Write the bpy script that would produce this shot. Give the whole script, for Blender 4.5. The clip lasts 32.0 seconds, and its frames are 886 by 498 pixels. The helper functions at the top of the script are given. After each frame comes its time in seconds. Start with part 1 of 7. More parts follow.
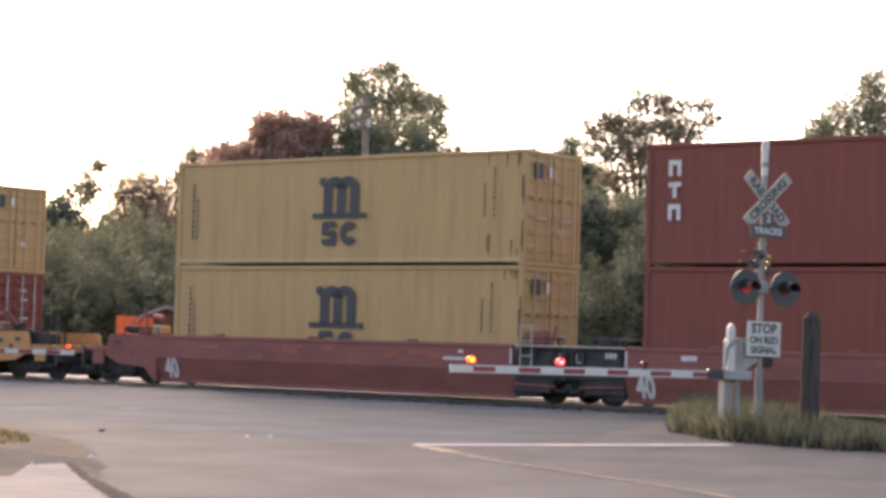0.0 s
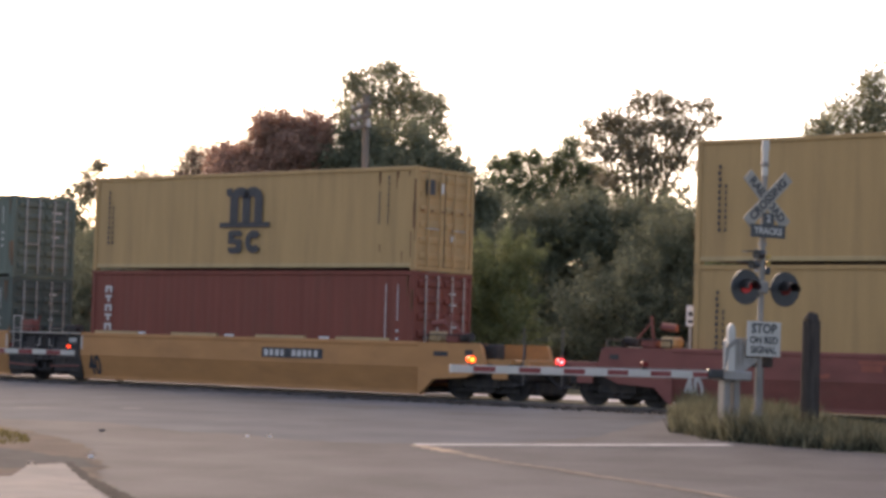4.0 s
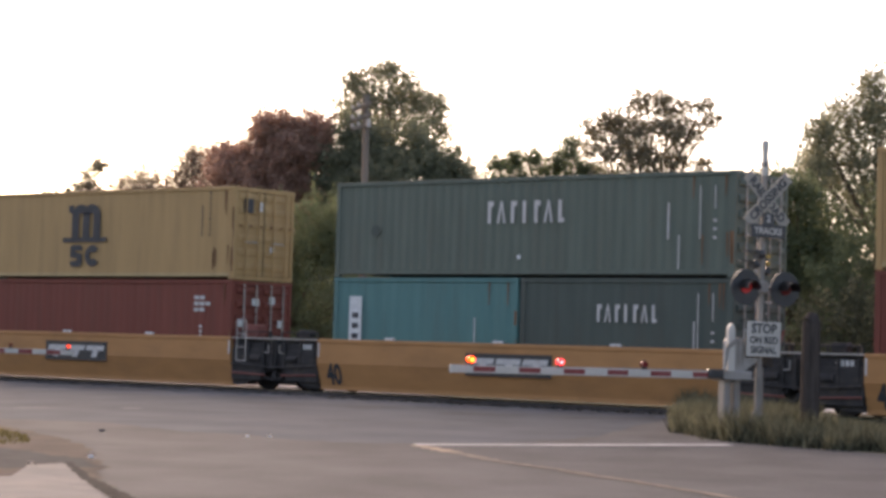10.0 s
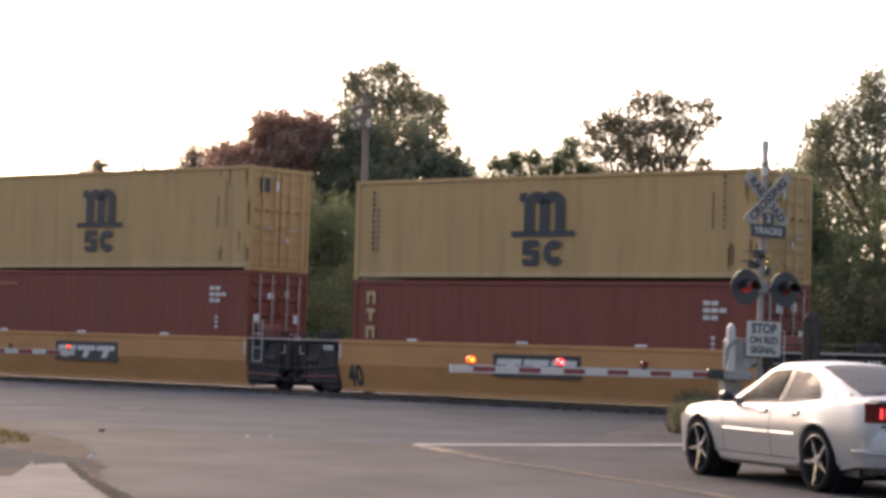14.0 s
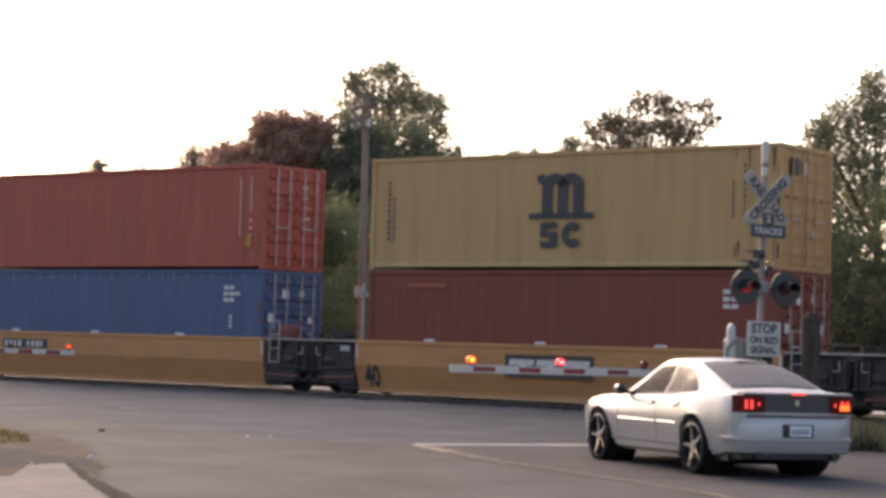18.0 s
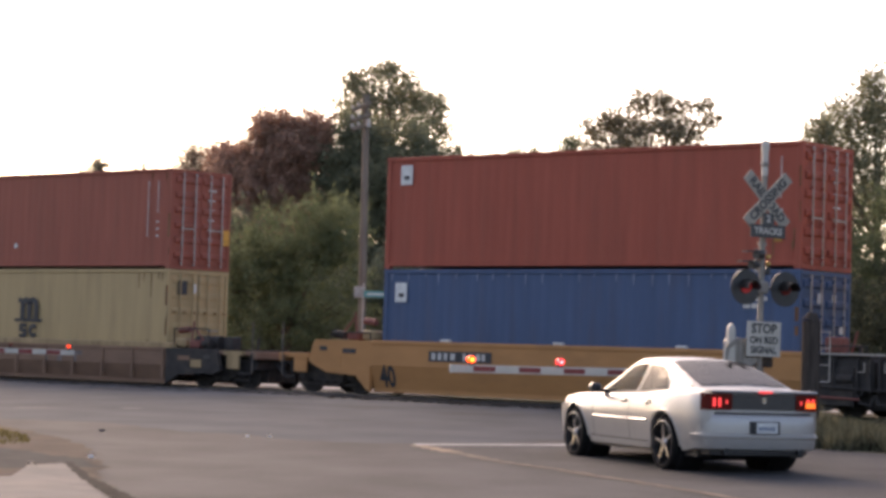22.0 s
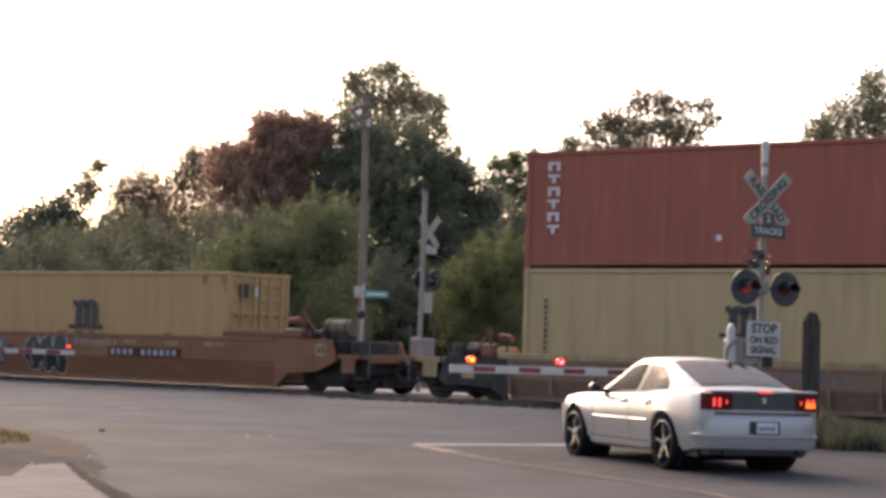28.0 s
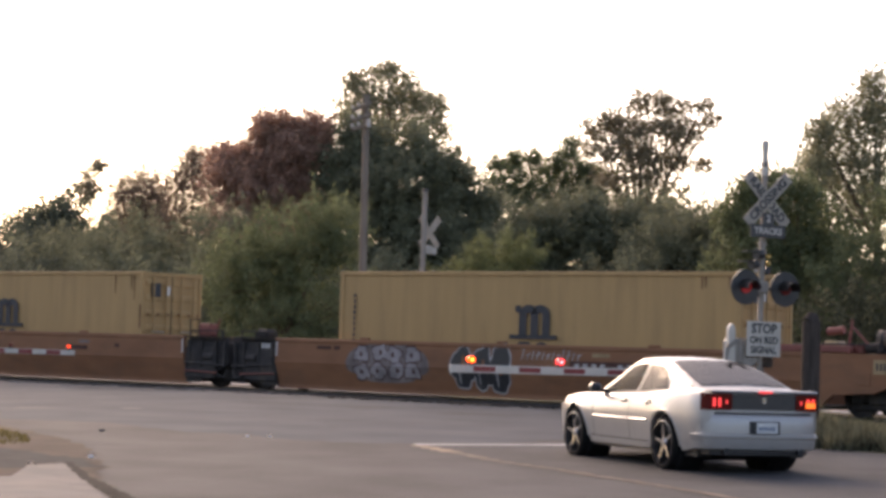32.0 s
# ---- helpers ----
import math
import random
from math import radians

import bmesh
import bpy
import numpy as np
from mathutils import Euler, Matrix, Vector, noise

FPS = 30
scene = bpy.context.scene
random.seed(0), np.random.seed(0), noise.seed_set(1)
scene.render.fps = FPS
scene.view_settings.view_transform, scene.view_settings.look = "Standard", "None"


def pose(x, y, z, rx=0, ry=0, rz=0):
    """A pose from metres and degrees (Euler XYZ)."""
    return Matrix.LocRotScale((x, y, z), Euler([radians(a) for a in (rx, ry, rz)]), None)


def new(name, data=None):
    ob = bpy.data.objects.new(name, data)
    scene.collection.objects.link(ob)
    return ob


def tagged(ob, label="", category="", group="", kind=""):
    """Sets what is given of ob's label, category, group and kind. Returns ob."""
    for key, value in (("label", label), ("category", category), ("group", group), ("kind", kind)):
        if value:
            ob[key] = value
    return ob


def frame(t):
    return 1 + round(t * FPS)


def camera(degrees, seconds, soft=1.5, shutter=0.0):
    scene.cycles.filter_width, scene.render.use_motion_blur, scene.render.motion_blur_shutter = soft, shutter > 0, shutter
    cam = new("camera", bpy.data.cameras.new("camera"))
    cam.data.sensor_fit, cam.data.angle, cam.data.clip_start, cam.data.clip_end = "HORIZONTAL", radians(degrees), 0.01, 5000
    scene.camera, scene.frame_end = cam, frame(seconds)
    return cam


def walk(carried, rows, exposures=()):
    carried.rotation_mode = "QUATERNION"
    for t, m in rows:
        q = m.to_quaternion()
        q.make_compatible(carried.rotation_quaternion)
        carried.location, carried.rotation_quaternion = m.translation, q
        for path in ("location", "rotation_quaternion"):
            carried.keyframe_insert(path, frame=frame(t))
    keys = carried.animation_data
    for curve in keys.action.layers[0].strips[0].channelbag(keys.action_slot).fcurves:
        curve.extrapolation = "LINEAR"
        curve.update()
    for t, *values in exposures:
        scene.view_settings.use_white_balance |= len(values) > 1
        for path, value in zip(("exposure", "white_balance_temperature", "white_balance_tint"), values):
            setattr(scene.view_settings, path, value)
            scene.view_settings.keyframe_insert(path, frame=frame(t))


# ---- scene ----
# ---------------------------------------------------------------- camera
FOV, EYE, PITCH, ROLL = 23.73, 1.55, 2.734, 1.7
cam = camera(FOV, 32.0, soft=3.5)
CAM = Matrix.Translation((0, 0, EYE)) @ pose(0, 0, 0, 90 + PITCH, 0, 0) @ pose(0, 0, 0, 0, 0, ROLL)
walk(cam, [(0.0, CAM), (32.0, CAM)], exposures=[(0.0, 1.98, 7450, 22), (1.0, 1.58, 7450, 22), (3.5, 1.45, 7450, 22), (6.0, 1.45, 7450, 22), (14.0, 1.44, 7450, 22), (18.0, 1.37, 7450, 22), (32.0, 1.33, 7450, 22)])

# ---------------------------------------------------------------- world and sun
SUN_AZ, SUN_EL = -22.0, 28.0      # degrees left of the view, degrees above the horizon
world = bpy.data.worlds.new("evening_sky")
world.use_nodes = True
scene.world = world
wn = world.node_tree.nodes
sky = wn.new("ShaderNodeTexSky")
sky.sky_type, sky.sun_disc = "NISHITA", False
sky.sun_elevation, sky.sun_rotation = radians(SUN_EL), radians(SUN_AZ)
sky.air_density, sky.dust_density, sky.ozone_density = 0.8, 2.6, 1.0
wn["Background"].inputs["Strength"].default_value = 0.15
world.node_tree.links.new(sky.outputs["Color"], wn["Background"].inputs["Color"])
sun = new("sun", bpy.data.lights.new("sun", "SUN"))
sun.data.energy, sun.data.angle, sun.data.color = 0.32, radians(20), (1.0, 0.82, 0.64)
sun_way = Vector((math.sin(radians(SUN_AZ)) * math.cos(radians(SUN_EL)), math.cos(radians(SUN_AZ)) * math.cos(radians(SUN_EL)), math.sin(radians(SUN_EL))))
sun.rotation_mode = "QUATERNION"
sun.rotation_quaternion = sun_way.to_track_quat("Z", "Y")

# ---------------------------------------------------------------- plan
# The track runs at TURN to the picture plane; s is along it (the way of the train), n away from the near box faces.
TURN, FAR = radians(38.46), 53.68
EU, EN = Vector((math.cos(TURN), -math.sin(TURN), 0)), Vector((math.sin(TURN), math.cos(TURN), 0))
RAIL = 0.31                       # top of the rails
TRACK = Matrix(((EU.x, EN.x, 0, 0), (EU.y, EN.y, 0, FAR), (0, 0, 1, 0), (0, 0, 0, 1)))


def at(s, n, z=0.0):
    return TRACK @ Vector((s, n, z))


def sn(x, y):
    d = Vector((x, y - FAR, 0))
    return d.dot(EU), d.dot(EN)


def ground_z(x, y):
    """Height of the ground: level by the camera, rising gently to the track."""
    n = sn(x, y)[1]
    k = min(1.0, max(0.0, (n + 19.0) / 16.0))
    return (RAIL - 0.03) * k * k * (3 - 2 * k)


def travel(t):
    """Metres that the train has gone since t = 16 s."""
    u = (t - 16) / 16
    return 4.1523 * (t - 16) - 0.7627 * u ** 2 + 0.5554 * (u ** 3 - u) - 0.4686 * (u ** 4 - u * u) - 0.2273 * (u ** 5 - u)


# ---------------------------------------------------------------- materials
def material(name, colour, rough=0.7, metal=0.0, vary=0.12, scale=3.0, stretch=(1, 1, 1), bump=0.1, fine=40.0, dirt=None, dirt_amount=0.0, coat=0.0, rand=0.0, gloss=None):
    """Paint, stone, cloth and so on: a base colour with coarse and fine variation, optional dirt, and fine relief."""
    m = bpy.data.materials.new(name)
    m.use_nodes = True
    nt = m.node_tree
    nodes, link = nt.nodes, nt.links.new
    b = nodes["Principled BSDF"]
    co = nodes.new("ShaderNodeTexCoord")
    mp = nodes.new("ShaderNodeMapping")
    mp.inputs["Scale"].default_value = stretch
    link(co.outputs["Object"], mp.inputs["Vector"])
    n1, n2 = nodes.new("ShaderNodeTexNoise"), nodes.new("ShaderNodeTexNoise")
    n1.inputs["Scale"].default_value, n1.inputs["Detail"].default_value = scale, 5
    n2.inputs["Scale"].default_value, n2.inputs["Detail"].default_value = fine, 3
    link(mp.outputs["Vector"], n1.inputs["Vector"])
    link(co.outputs["Object"], n2.inputs["Vector"])
    add = nodes.new("ShaderNodeMath")
    add.operation = "MULTIPLY_ADD"
    link(n2.outputs["Fac"], add.inputs[0])
    add.inputs[1].default_value = 0.45
    link(n1.outputs["Fac"], add.inputs[2])
    ramp = nodes.new("ShaderNodeValToRGB")
    ramp.color_ramp.elements[0].position, ramp.color_ramp.elements[1].position = 0.4, 1.05
    lo, hi = 1 - 1.6 * vary, 1 + 1.6 * vary
    ramp.color_ramp.elements[0].color = (*[min(1, c * lo) for c in colour], 1)
    ramp.color_ramp.elements[1].color = (*[min(1, c * hi) for c in colour], 1)
    link(add.outputs[0], ramp.inputs["Fac"])
    out = ramp.outputs["Color"]
    if dirt:
        n3 = nodes.new("ShaderNodeTexNoise")
        n3.inputs["Scale"].default_value, n3.inputs["Detail"].default_value, n3.inputs["Roughness"].default_value = scale * 0.6, 8, 0.65
        link(mp.outputs["Vector"], n3.inputs["Vector"])
        r3 = nodes.new("ShaderNodeValToRGB")
        r3.color_ramp.elements[0].position, r3.color_ramp.elements[1].position = 0.5, 0.78
        r3.color_ramp.elements[1].color = (dirt_amount, dirt_amount, dirt_amount, 1)
        link(n3.outputs["Fac"], r3.inputs["Fac"])
        mx = nodes.new("ShaderNodeMix")
        mx.data_type = "RGBA"
        link(r3.outputs["Color"], mx.inputs["Factor"])
        link(out, mx.inputs["A"])
        mx.inputs["B"].default_value = (*dirt, 1)
        out = mx.outputs["Result"]
    if rand:
        info = nodes.new("ShaderNodeObjectInfo")
        hs = nodes.new("ShaderNodeHueSaturation")
        mr = nodes.new("ShaderNodeMapRange")
        link(info.outputs["Random"], mr.inputs["Value"])
        mr.inputs["To Min"].default_value, mr.inputs["To Max"].default_value = 1 - rand, 1 + rand
        link(mr.outputs["Result"], hs.inputs["Value"])
        link(out, hs.inputs["Color"])
        out = hs.outputs["Color"]
    link(out, b.inputs["Base Color"])
    b.inputs["Roughness"].default_value, b.inputs["Metallic"].default_value = rough, metal
    b.inputs["Coat Weight"].default_value = coat
    b.inputs["Specular IOR Level"].default_value = gloss if gloss is not None else 0.5 if rough < 0.8 else 0.08
    b.inputs["Coat Roughness"].default_value = 0.05
    if bump:
        bp = nodes.new("ShaderNodeBump")
        bp.inputs["Strength"].default_value, bp.inputs["Distance"].default_value = bump, 0.02
        link(add.outputs[0], bp.inputs["Height"])
        link(bp.outputs["Normal"], b.inputs["Normal"])
    return m


def glow(name, colour, strength):
    m = bpy.data.materials.new(name)
    m.use_nodes = True
    b = m.node_tree.nodes["Principled BSDF"]
    b.inputs["Base Color"].default_value = (*colour, 1)
    b.inputs["Emission Color"].default_value = (*colour, 1)
    b.inputs["Emission Strength"].default_value = strength
    return m


def leaf_material(name, colour, vary=0.3):
    """Leaves: each small clump has its own tone, and light shines through."""
    m = bpy.data.materials.new(name)
    m.use_nodes = True
    nt = m.node_tree
    nodes, link = nt.nodes, nt.links.new
    b = nodes["Principled BSDF"]
    g = nodes.new("ShaderNodeNewGeometry")
    ramp = nodes.new("ShaderNodeValToRGB")
    ramp.color_ramp.elements[0].color = (*[c * (1 - vary) for c in colour], 1)
    ramp.color_ramp.elements[1].color = (*[c * (1 + vary) for c in colour], 1)
    link(g.outputs["Random Per Island"], ramp.inputs["Fac"])
    link(ramp.outputs["Color"], b.inputs["Base Color"])
    b.inputs["Roughness"].default_value = 0.6
    b.inputs["Specular IOR Level"].default_value = 0.06
    tr = nodes.new("ShaderNodeBsdfTranslucent")
    link(ramp.outputs["Color"], tr.inputs["Color"])
    mix = nodes.new("ShaderNodeMixShader")
    mix.inputs["Fac"].default_value = 0.5
    link(b.outputs["BSDF"], mix.inputs[1])
    link(tr.outputs["BSDF"], mix.inputs[2])
    link(mix.outputs["Shader"], nodes["Material Output"].inputs["Surface"])
    return m


STREAK = (2.2, 2.2, 0.25)
BLOTCH = (0.55, 1.0, 1.5)


def paint(name, colour, dirt_amount=0.35, vary=0.08, rough=0.6, stretch=STREAK):
    return material(name, colour, rough, 0.0, vary, 1.6, stretch, 0.05, 30, (0.12, 0.075, 0.05), dirt_amount, gloss=0.2)


TAN = paint("tan_box_paint", (0.44, 0.275, 0.118), 0.3, 0.05)
CREAM = paint("cream_box_paint", (0.455, 0.325, 0.162), 0.3, 0.05)
MAROON = paint("maroon_box_paint", (0.20, 0.058, 0.039), 0.3)
ROSE = paint("faded_maroon_paint", (0.33, 0.10, 0.066), 0.3)
RED = paint("red_box_paint", (0.365, 0.089, 0.056), 0.25)
BLUE = paint("blue_box_paint", (0.07, 0.108, 0.185), 0.3)
GREEN = paint("dark_green_box_paint", (0.124, 0.146, 0.112), 0.25)
SLATE = paint("slate_box_paint", (0.084, 0.100, 0.082), 0.25)
TEAL = paint("teal_box_paint", (0.092, 0.205, 0.186), 0.25)
YELLOW = paint("yellow_car_paint", (0.46, 0.222, 0.085), 0.32, 0.08, stretch=BLOTCH)
OXIDE = paint("oxide_car_paint", (0.23, 0.08, 0.063), 0.4, 0.12, stretch=BLOTCH)
ORANGE = paint("rusty_orange_car_paint", (0.25, 0.115, 0.058), 0.55, 0.13, stretch=BLOTCH)
BROWN = paint("brown_car_paint", (0.235, 0.14, 0.092), 0.45, 0.14, stretch=BLOTCH)
OCHRE = paint("ochre_beam_paint", (0.36, 0.25, 0.13), 0.5, 0.2)
POSTGREY = material("grimy_grey_steel", (0.16, 0.14, 0.12), 0.7, 0.2, 0.2, 6)
TANKBROWN = paint("grimy_brown_tank_paint", (0.16, 0.12, 0.085), 0.5, 0.2)
SOOT = material("black_grimy_steel", (0.030, 0.026, 0.023), 0.75, 0.1, 0.35, 4, bump=0.4, dirt=(0.11, 0.08, 0.055), dirt_amount=0.6)
STEEL = material("worn_wheel_steel", (0.32, 0.30, 0.28), 0.35, 0.9, 0.2, 6)
GALV = material("galvanised_steel", (0.42, 0.39, 0.35), 0.5, 0.6, 0.15, 8)
SILVER = material("silver_mast_paint", (0.25, 0.222, 0.188), 0.55, 0.2, 0.15, 4, (1, 1, 0.4), dirt=(0.2, 0.16, 0.12), dirt_amount=0.4)
WHITE = material("white_sign_paint", (0.52, 0.475, 0.40), 0.5, 0, 0.06, 5, dirt=(0.4, 0.36, 0.3), dirt_amount=0.3)
MARK = material("white_marking_paint", (0.55, 0.52, 0.47), 0.6, 0, 0.1, 6, dirt=(0.3, 0.2, 0.15), dirt_amount=0.4)
MARKD = material("dark_marking_paint", (0.035, 0.035, 0.037), 0.6, 0, 0.2, 6)
BUCK = material("greyed_crossbuck_paint", (0.32, 0.28, 0.22), 0.6, 0, 0.12, 5, dirt=(0.2, 0.17, 0.13), dirt_amount=0.4)
GATEGREY = material("pale_gate_paint", (0.30, 0.272, 0.235), 0.55, 0.1, 0.12, 6, dirt=(0.2, 0.16, 0.12), dirt_amount=0.4)
BLACK = material("black_paint", (0.032, 0.031, 0.03), 0.38, 0, 0.2, 6)
REDP = material("red_stripe_paint", (0.22, 0.032, 0.026), 0.5, 0, 0.12, 6, dirt=(0.2, 0.1, 0.08), dirt_amount=0.3)
LENS = material("red_lens", (0.16, 0.02, 0.015), 0.5, 0, 0.1, 30, gloss=0.15)
AMBER_ON = glow("lit_amber_lamp", (1.0, 0.075, 0.004), 1.5)
PINK_ON = glow("lit_red_arm_lamp", (1.0, 0.03, 0.04), 1.1)
PINK_CORE = glow("lit_pink_bulb", (1.0, 0.35, 0.38), 1.6)
DIM_ON = glow("dimly_lit_red_lens", (0.30, 0.02, 0.02), 0.12)
AMBER_CORE = glow("lit_lamp_bulb", (1.0, 0.42, 0.05), 2.6)
RED_ON = glow("lit_red_lamp", (1.0, 0.06, 0.015), 0.9)
RUST = material("rust_streaks", (0.19, 0.10, 0.055), 0.9, 0, 0.3, 6, STREAK, 0.2)
LABEL = material("pale_label", (0.62, 0.62, 0.58), 0.6, 0, 0.1, 8)
AMBERL = material("amber_label", (0.62, 0.30, 0.04), 0.6, 0, 0.15, 8)
BARK = material("bark", (0.12, 0.085, 0.06), 0.9, 0, 0.3, 5, (1, 1, 0.2), 0.6)
POLE_WOOD = material("weathered_pole_wood", (0.20, 0.165, 0.13), 0.85, 0, 0.25, 4, (3, 3, 0.2), 0.4)
DARKWOOD = material("tarred_post_wood", (0.062, 0.05, 0.042), 0.8, 0, 0.3, 5, (3, 3, 0.3), 0.5)


# ---------------------------------------------------------------- mesh helpers
def mesh_of(bm, name, smooth=False):
    me = bpy.data.meshes.new(name)
    bm.normal_update()
    if smooth:
        for e in bm.edges:
            e.smooth = len(e.link_faces) == 2 and e.calc_face_angle(0.0) < radians(38)
    bm.to_mesh(me)
    bm.free()
    if smooth:
        me.polygons.foreach_set("use_smooth", [True] * len(me.polygons))
    return me


def part(name, bm, mat, parent=None, label="", smooth=False, m=None):
    """ONE mesh object out of a bmesh, under a thing or a part."""
    me = bm if isinstance(bm, bpy.types.Mesh) else mesh_of(bm, name, smooth)
    if mat and not me.materials:
        me.materials.append(mat)
    ob = new(name, me)
    if parent:
        ob.parent = parent
    if m is not None:
        ob.matrix_basis = m
    if label:
        tagged(ob, label)
    return ob


def empty(name, m, label, category, group="", kind=""):
    ob = new(name)
    ob.empty_display_size = 0.2
    ob.matrix_basis = m
    return tagged(ob, label, category, group, kind)


def box(bm, x0, x1, y0, y1, z0, z1, bevel=0.0):
    v = [bm.verts.new((x, y, z)) for z in (z0, z1) for y in (y0, y1) for x in (x0, x1)]
    fs = [bm.faces.new([v[i] for i in q]) for q in ((0, 2, 3, 1), (4, 5, 7, 6), (0, 1, 5, 4), (1, 3, 7, 5), (3, 2, 6, 7), (2, 0, 4, 6))]
    if bevel:
        bmesh.ops.bevel(bm, geom=list({e for f in fs for e in f.edges}), offset=bevel, segments=1, affect="EDGES", profile=0.5)
    return bm


def tube(bm, p0, p1, r0, r1=None, seg=10, caps=True):
    p0, p1 = Vector(p0), Vector(p1)
    r1 = r0 if r1 is None else r1
    q = (p1 - p0).to_track_quat("Z", "Y")
    a, b = [], []
    for i in range(seg):
        w = 2 * math.pi * i / seg
        d = Vector((math.cos(w), math.sin(w), 0))
        a.append(bm.verts.new(p0 + q @ (d * r0)))
        b.append(bm.verts.new(p1 + q @ (d * r1)))
    for i in range(seg):
        j = (i + 1) % seg
        bm.faces.new((a[i], a[j], b[j], b[i]))
    if caps:
        bm.faces.new(a[::-1])
        bm.faces.new(b)
    return bm


def prism(bm, pts, y0, y1, axis="y"):
    """A solid from an outline of (x, z) points, between y0 and y1; axis 'x': outline of (y, z) between x0 and x1; 'z': outline of (x, y)."""
    def put(p, d):
        return {"y": (p[0], d, p[1]), "x": (d, p[0], p[1]), "z": (p[0], p[1], d)}[axis]
    a = [bm.verts.new(put(p, y0)) for p in pts]
    b = [bm.verts.new(put(p, y1)) for p in pts]
    for i in range(len(pts)):
        j = (i + 1) % len(pts)
        bm.faces.new((a[i], a[j], b[j], b[i]))
    bm.faces.new(a[::-1])
    bm.faces.new(b)
    bmesh.ops.recalc_face_normals(bm, faces=bm.faces)
    return bm


def B(*args, **kw):
    return box(bmesh.new(), *args, **kw)


def T(*args, **kw):
    return tube(bmesh.new(), *args, **kw)


def P(*args, **kw):
    return prism(bmesh.new(), *args, **kw)


def glyphs(text, size, depth):
    cu = bpy.data.curves.new("glyphs", "FONT")
    cu.body, cu.size, cu.align_x, cu.align_y, cu.extrude, cu.resolution_u = text, size, "LEFT", "CENTER", depth / 2, 3
    cu.offset = size * 0.034
    tmp = bpy.data.objects.new("glyphs", cu)
    scene.collection.objects.link(tmp)
    me = bpy.data.meshes.new_from_object(tmp)
    bpy.data.objects.remove(tmp)
    bpy.data.curves.remove(cu)
    me.materials.clear()
    return me


def right_end(me):
    return max(v.co.x for v in me.vertices)


def words(name, text, size, mat, parent, m, depth=0.004, label="", wide=1.0):
    """Lettering as flat meshes, a letter each, centred on its pose, reading along x, upright along y."""
    total = right_end(glyphs(text, size, depth))
    for i, ch in enumerate(text):
        if ch != " ":
            me = glyphs(ch, size, depth)
            shift = right_end(glyphs(text[:i + 1], size, depth)) - right_end(me) - total / 2
            me.transform(Matrix.Diagonal((wide, 1, 1, 1)) @ Matrix.Translation((shift, 0, 0)))
            part(name, me, mat, parent, label, m=m)


SIDE = pose(0, 0, 0, 90, 0, 0)     # lettering upright on a face that looks along -y
# ---------------------------------------------------------------- ground
GRASS_SOIL = material("dry_grass_soil", (0.10, 0.09, 0.05), 0.95, 0, 0.3, 0.6, bump=0.6, fine=9, dirt=(0.20, 0.16, 0.11), dirt_amount=0.7)
ASPHALT = material("worn_asphalt", (0.082, 0.078, 0.075), 0.85, 0, 0.24, 0.5, (1.1, 0.7, 1), 0.3, 22, (0.058, 0.055, 0.055), 0.8, gloss=0.06)
CONCRETE = material("pale_concrete", (0.19, 0.172, 0.154), 0.9, 0, 0.12, 1.5, bump=0.2, dirt=(0.3, 0.25, 0.2), dirt_amount=0.4)
SAND = material("sandy_verge", (0.078, 0.059, 0.046), 0.95, 0, 0.2, 1.2, bump=0.5, fine=18, dirt=(0.045, 0.040, 0.036), dirt_amount=0.7)
BALLAST = material("ballast_stone", (0.10, 0.09, 0.08), 0.95, 0, 0.4, 9, bump=1.0, fine=30)
LINE_W = material("worn_white_line", (0.40, 0.385, 0.37), 0.8, 0, 0.15, 3, dirt=(0.24, 0.22, 0.21), dirt_amount=0.8)
LINE_Y = material("worn_yellow_line", (0.15, 0.118, 0.09), 0.8, 0, 0.3, 3, dirt=(0.08, 0.074, 0.072), dirt_amount=1.0)
LINE_P = material("pale_orange_line_paint", (0.27, 0.20, 0.145), 0.8, 0, 0.3, 4, dirt=(0.09, 0.08, 0.075), dirt_amount=0.8)
PATCH = material("dark_asphalt_patch", (0.058, 0.060, 0.063), 0.85, 0, 0.15, 2, bump=0.3)


def sheet(name, outline, mat, lift, kind="structure", label="", category="", step=2.0, parent=None):
    """A flat outline of (x, y) points laid on the ground, cut along the track's lines so that it follows the rise."""
    bm = bmesh.new()
    bm.faces.new([bm.verts.new((x, y, 0)) for x, y in outline])
    for i in range(10):
        n = -19 + i * 16 / 9
        bmesh.ops.bisect_plane(bm, geom=bm.verts[:] + bm.edges[:] + bm.faces[:], plane_co=at(0, n), plane_no=EN)
    for v in bm.verts:
        v.co.z = ground_z(v.co.x, v.co.y) + lift
    bmesh.ops.recalc_face_normals(bm, faces=bm.faces)
    if bm.faces and sum(f.normal.z for f in bm.faces) < 0:
        bmesh.ops.reverse_faces(bm, faces=bm.faces)
    ob = part(name, bm, mat, parent)
    if not parent:
        tagged(ob, label, category, kind=kind)
    return ob


def quad(p, q, w):
    """Outline of a painted line from p to q, w wide."""
    p, q = Vector(p), Vector(q)
    d = (q - p).normalized()
    o = Vector((-d.y, d.x)) * w / 2
    return [tuple(p + o), tuple(q + o), tuple(q - o), tuple(p - o)]


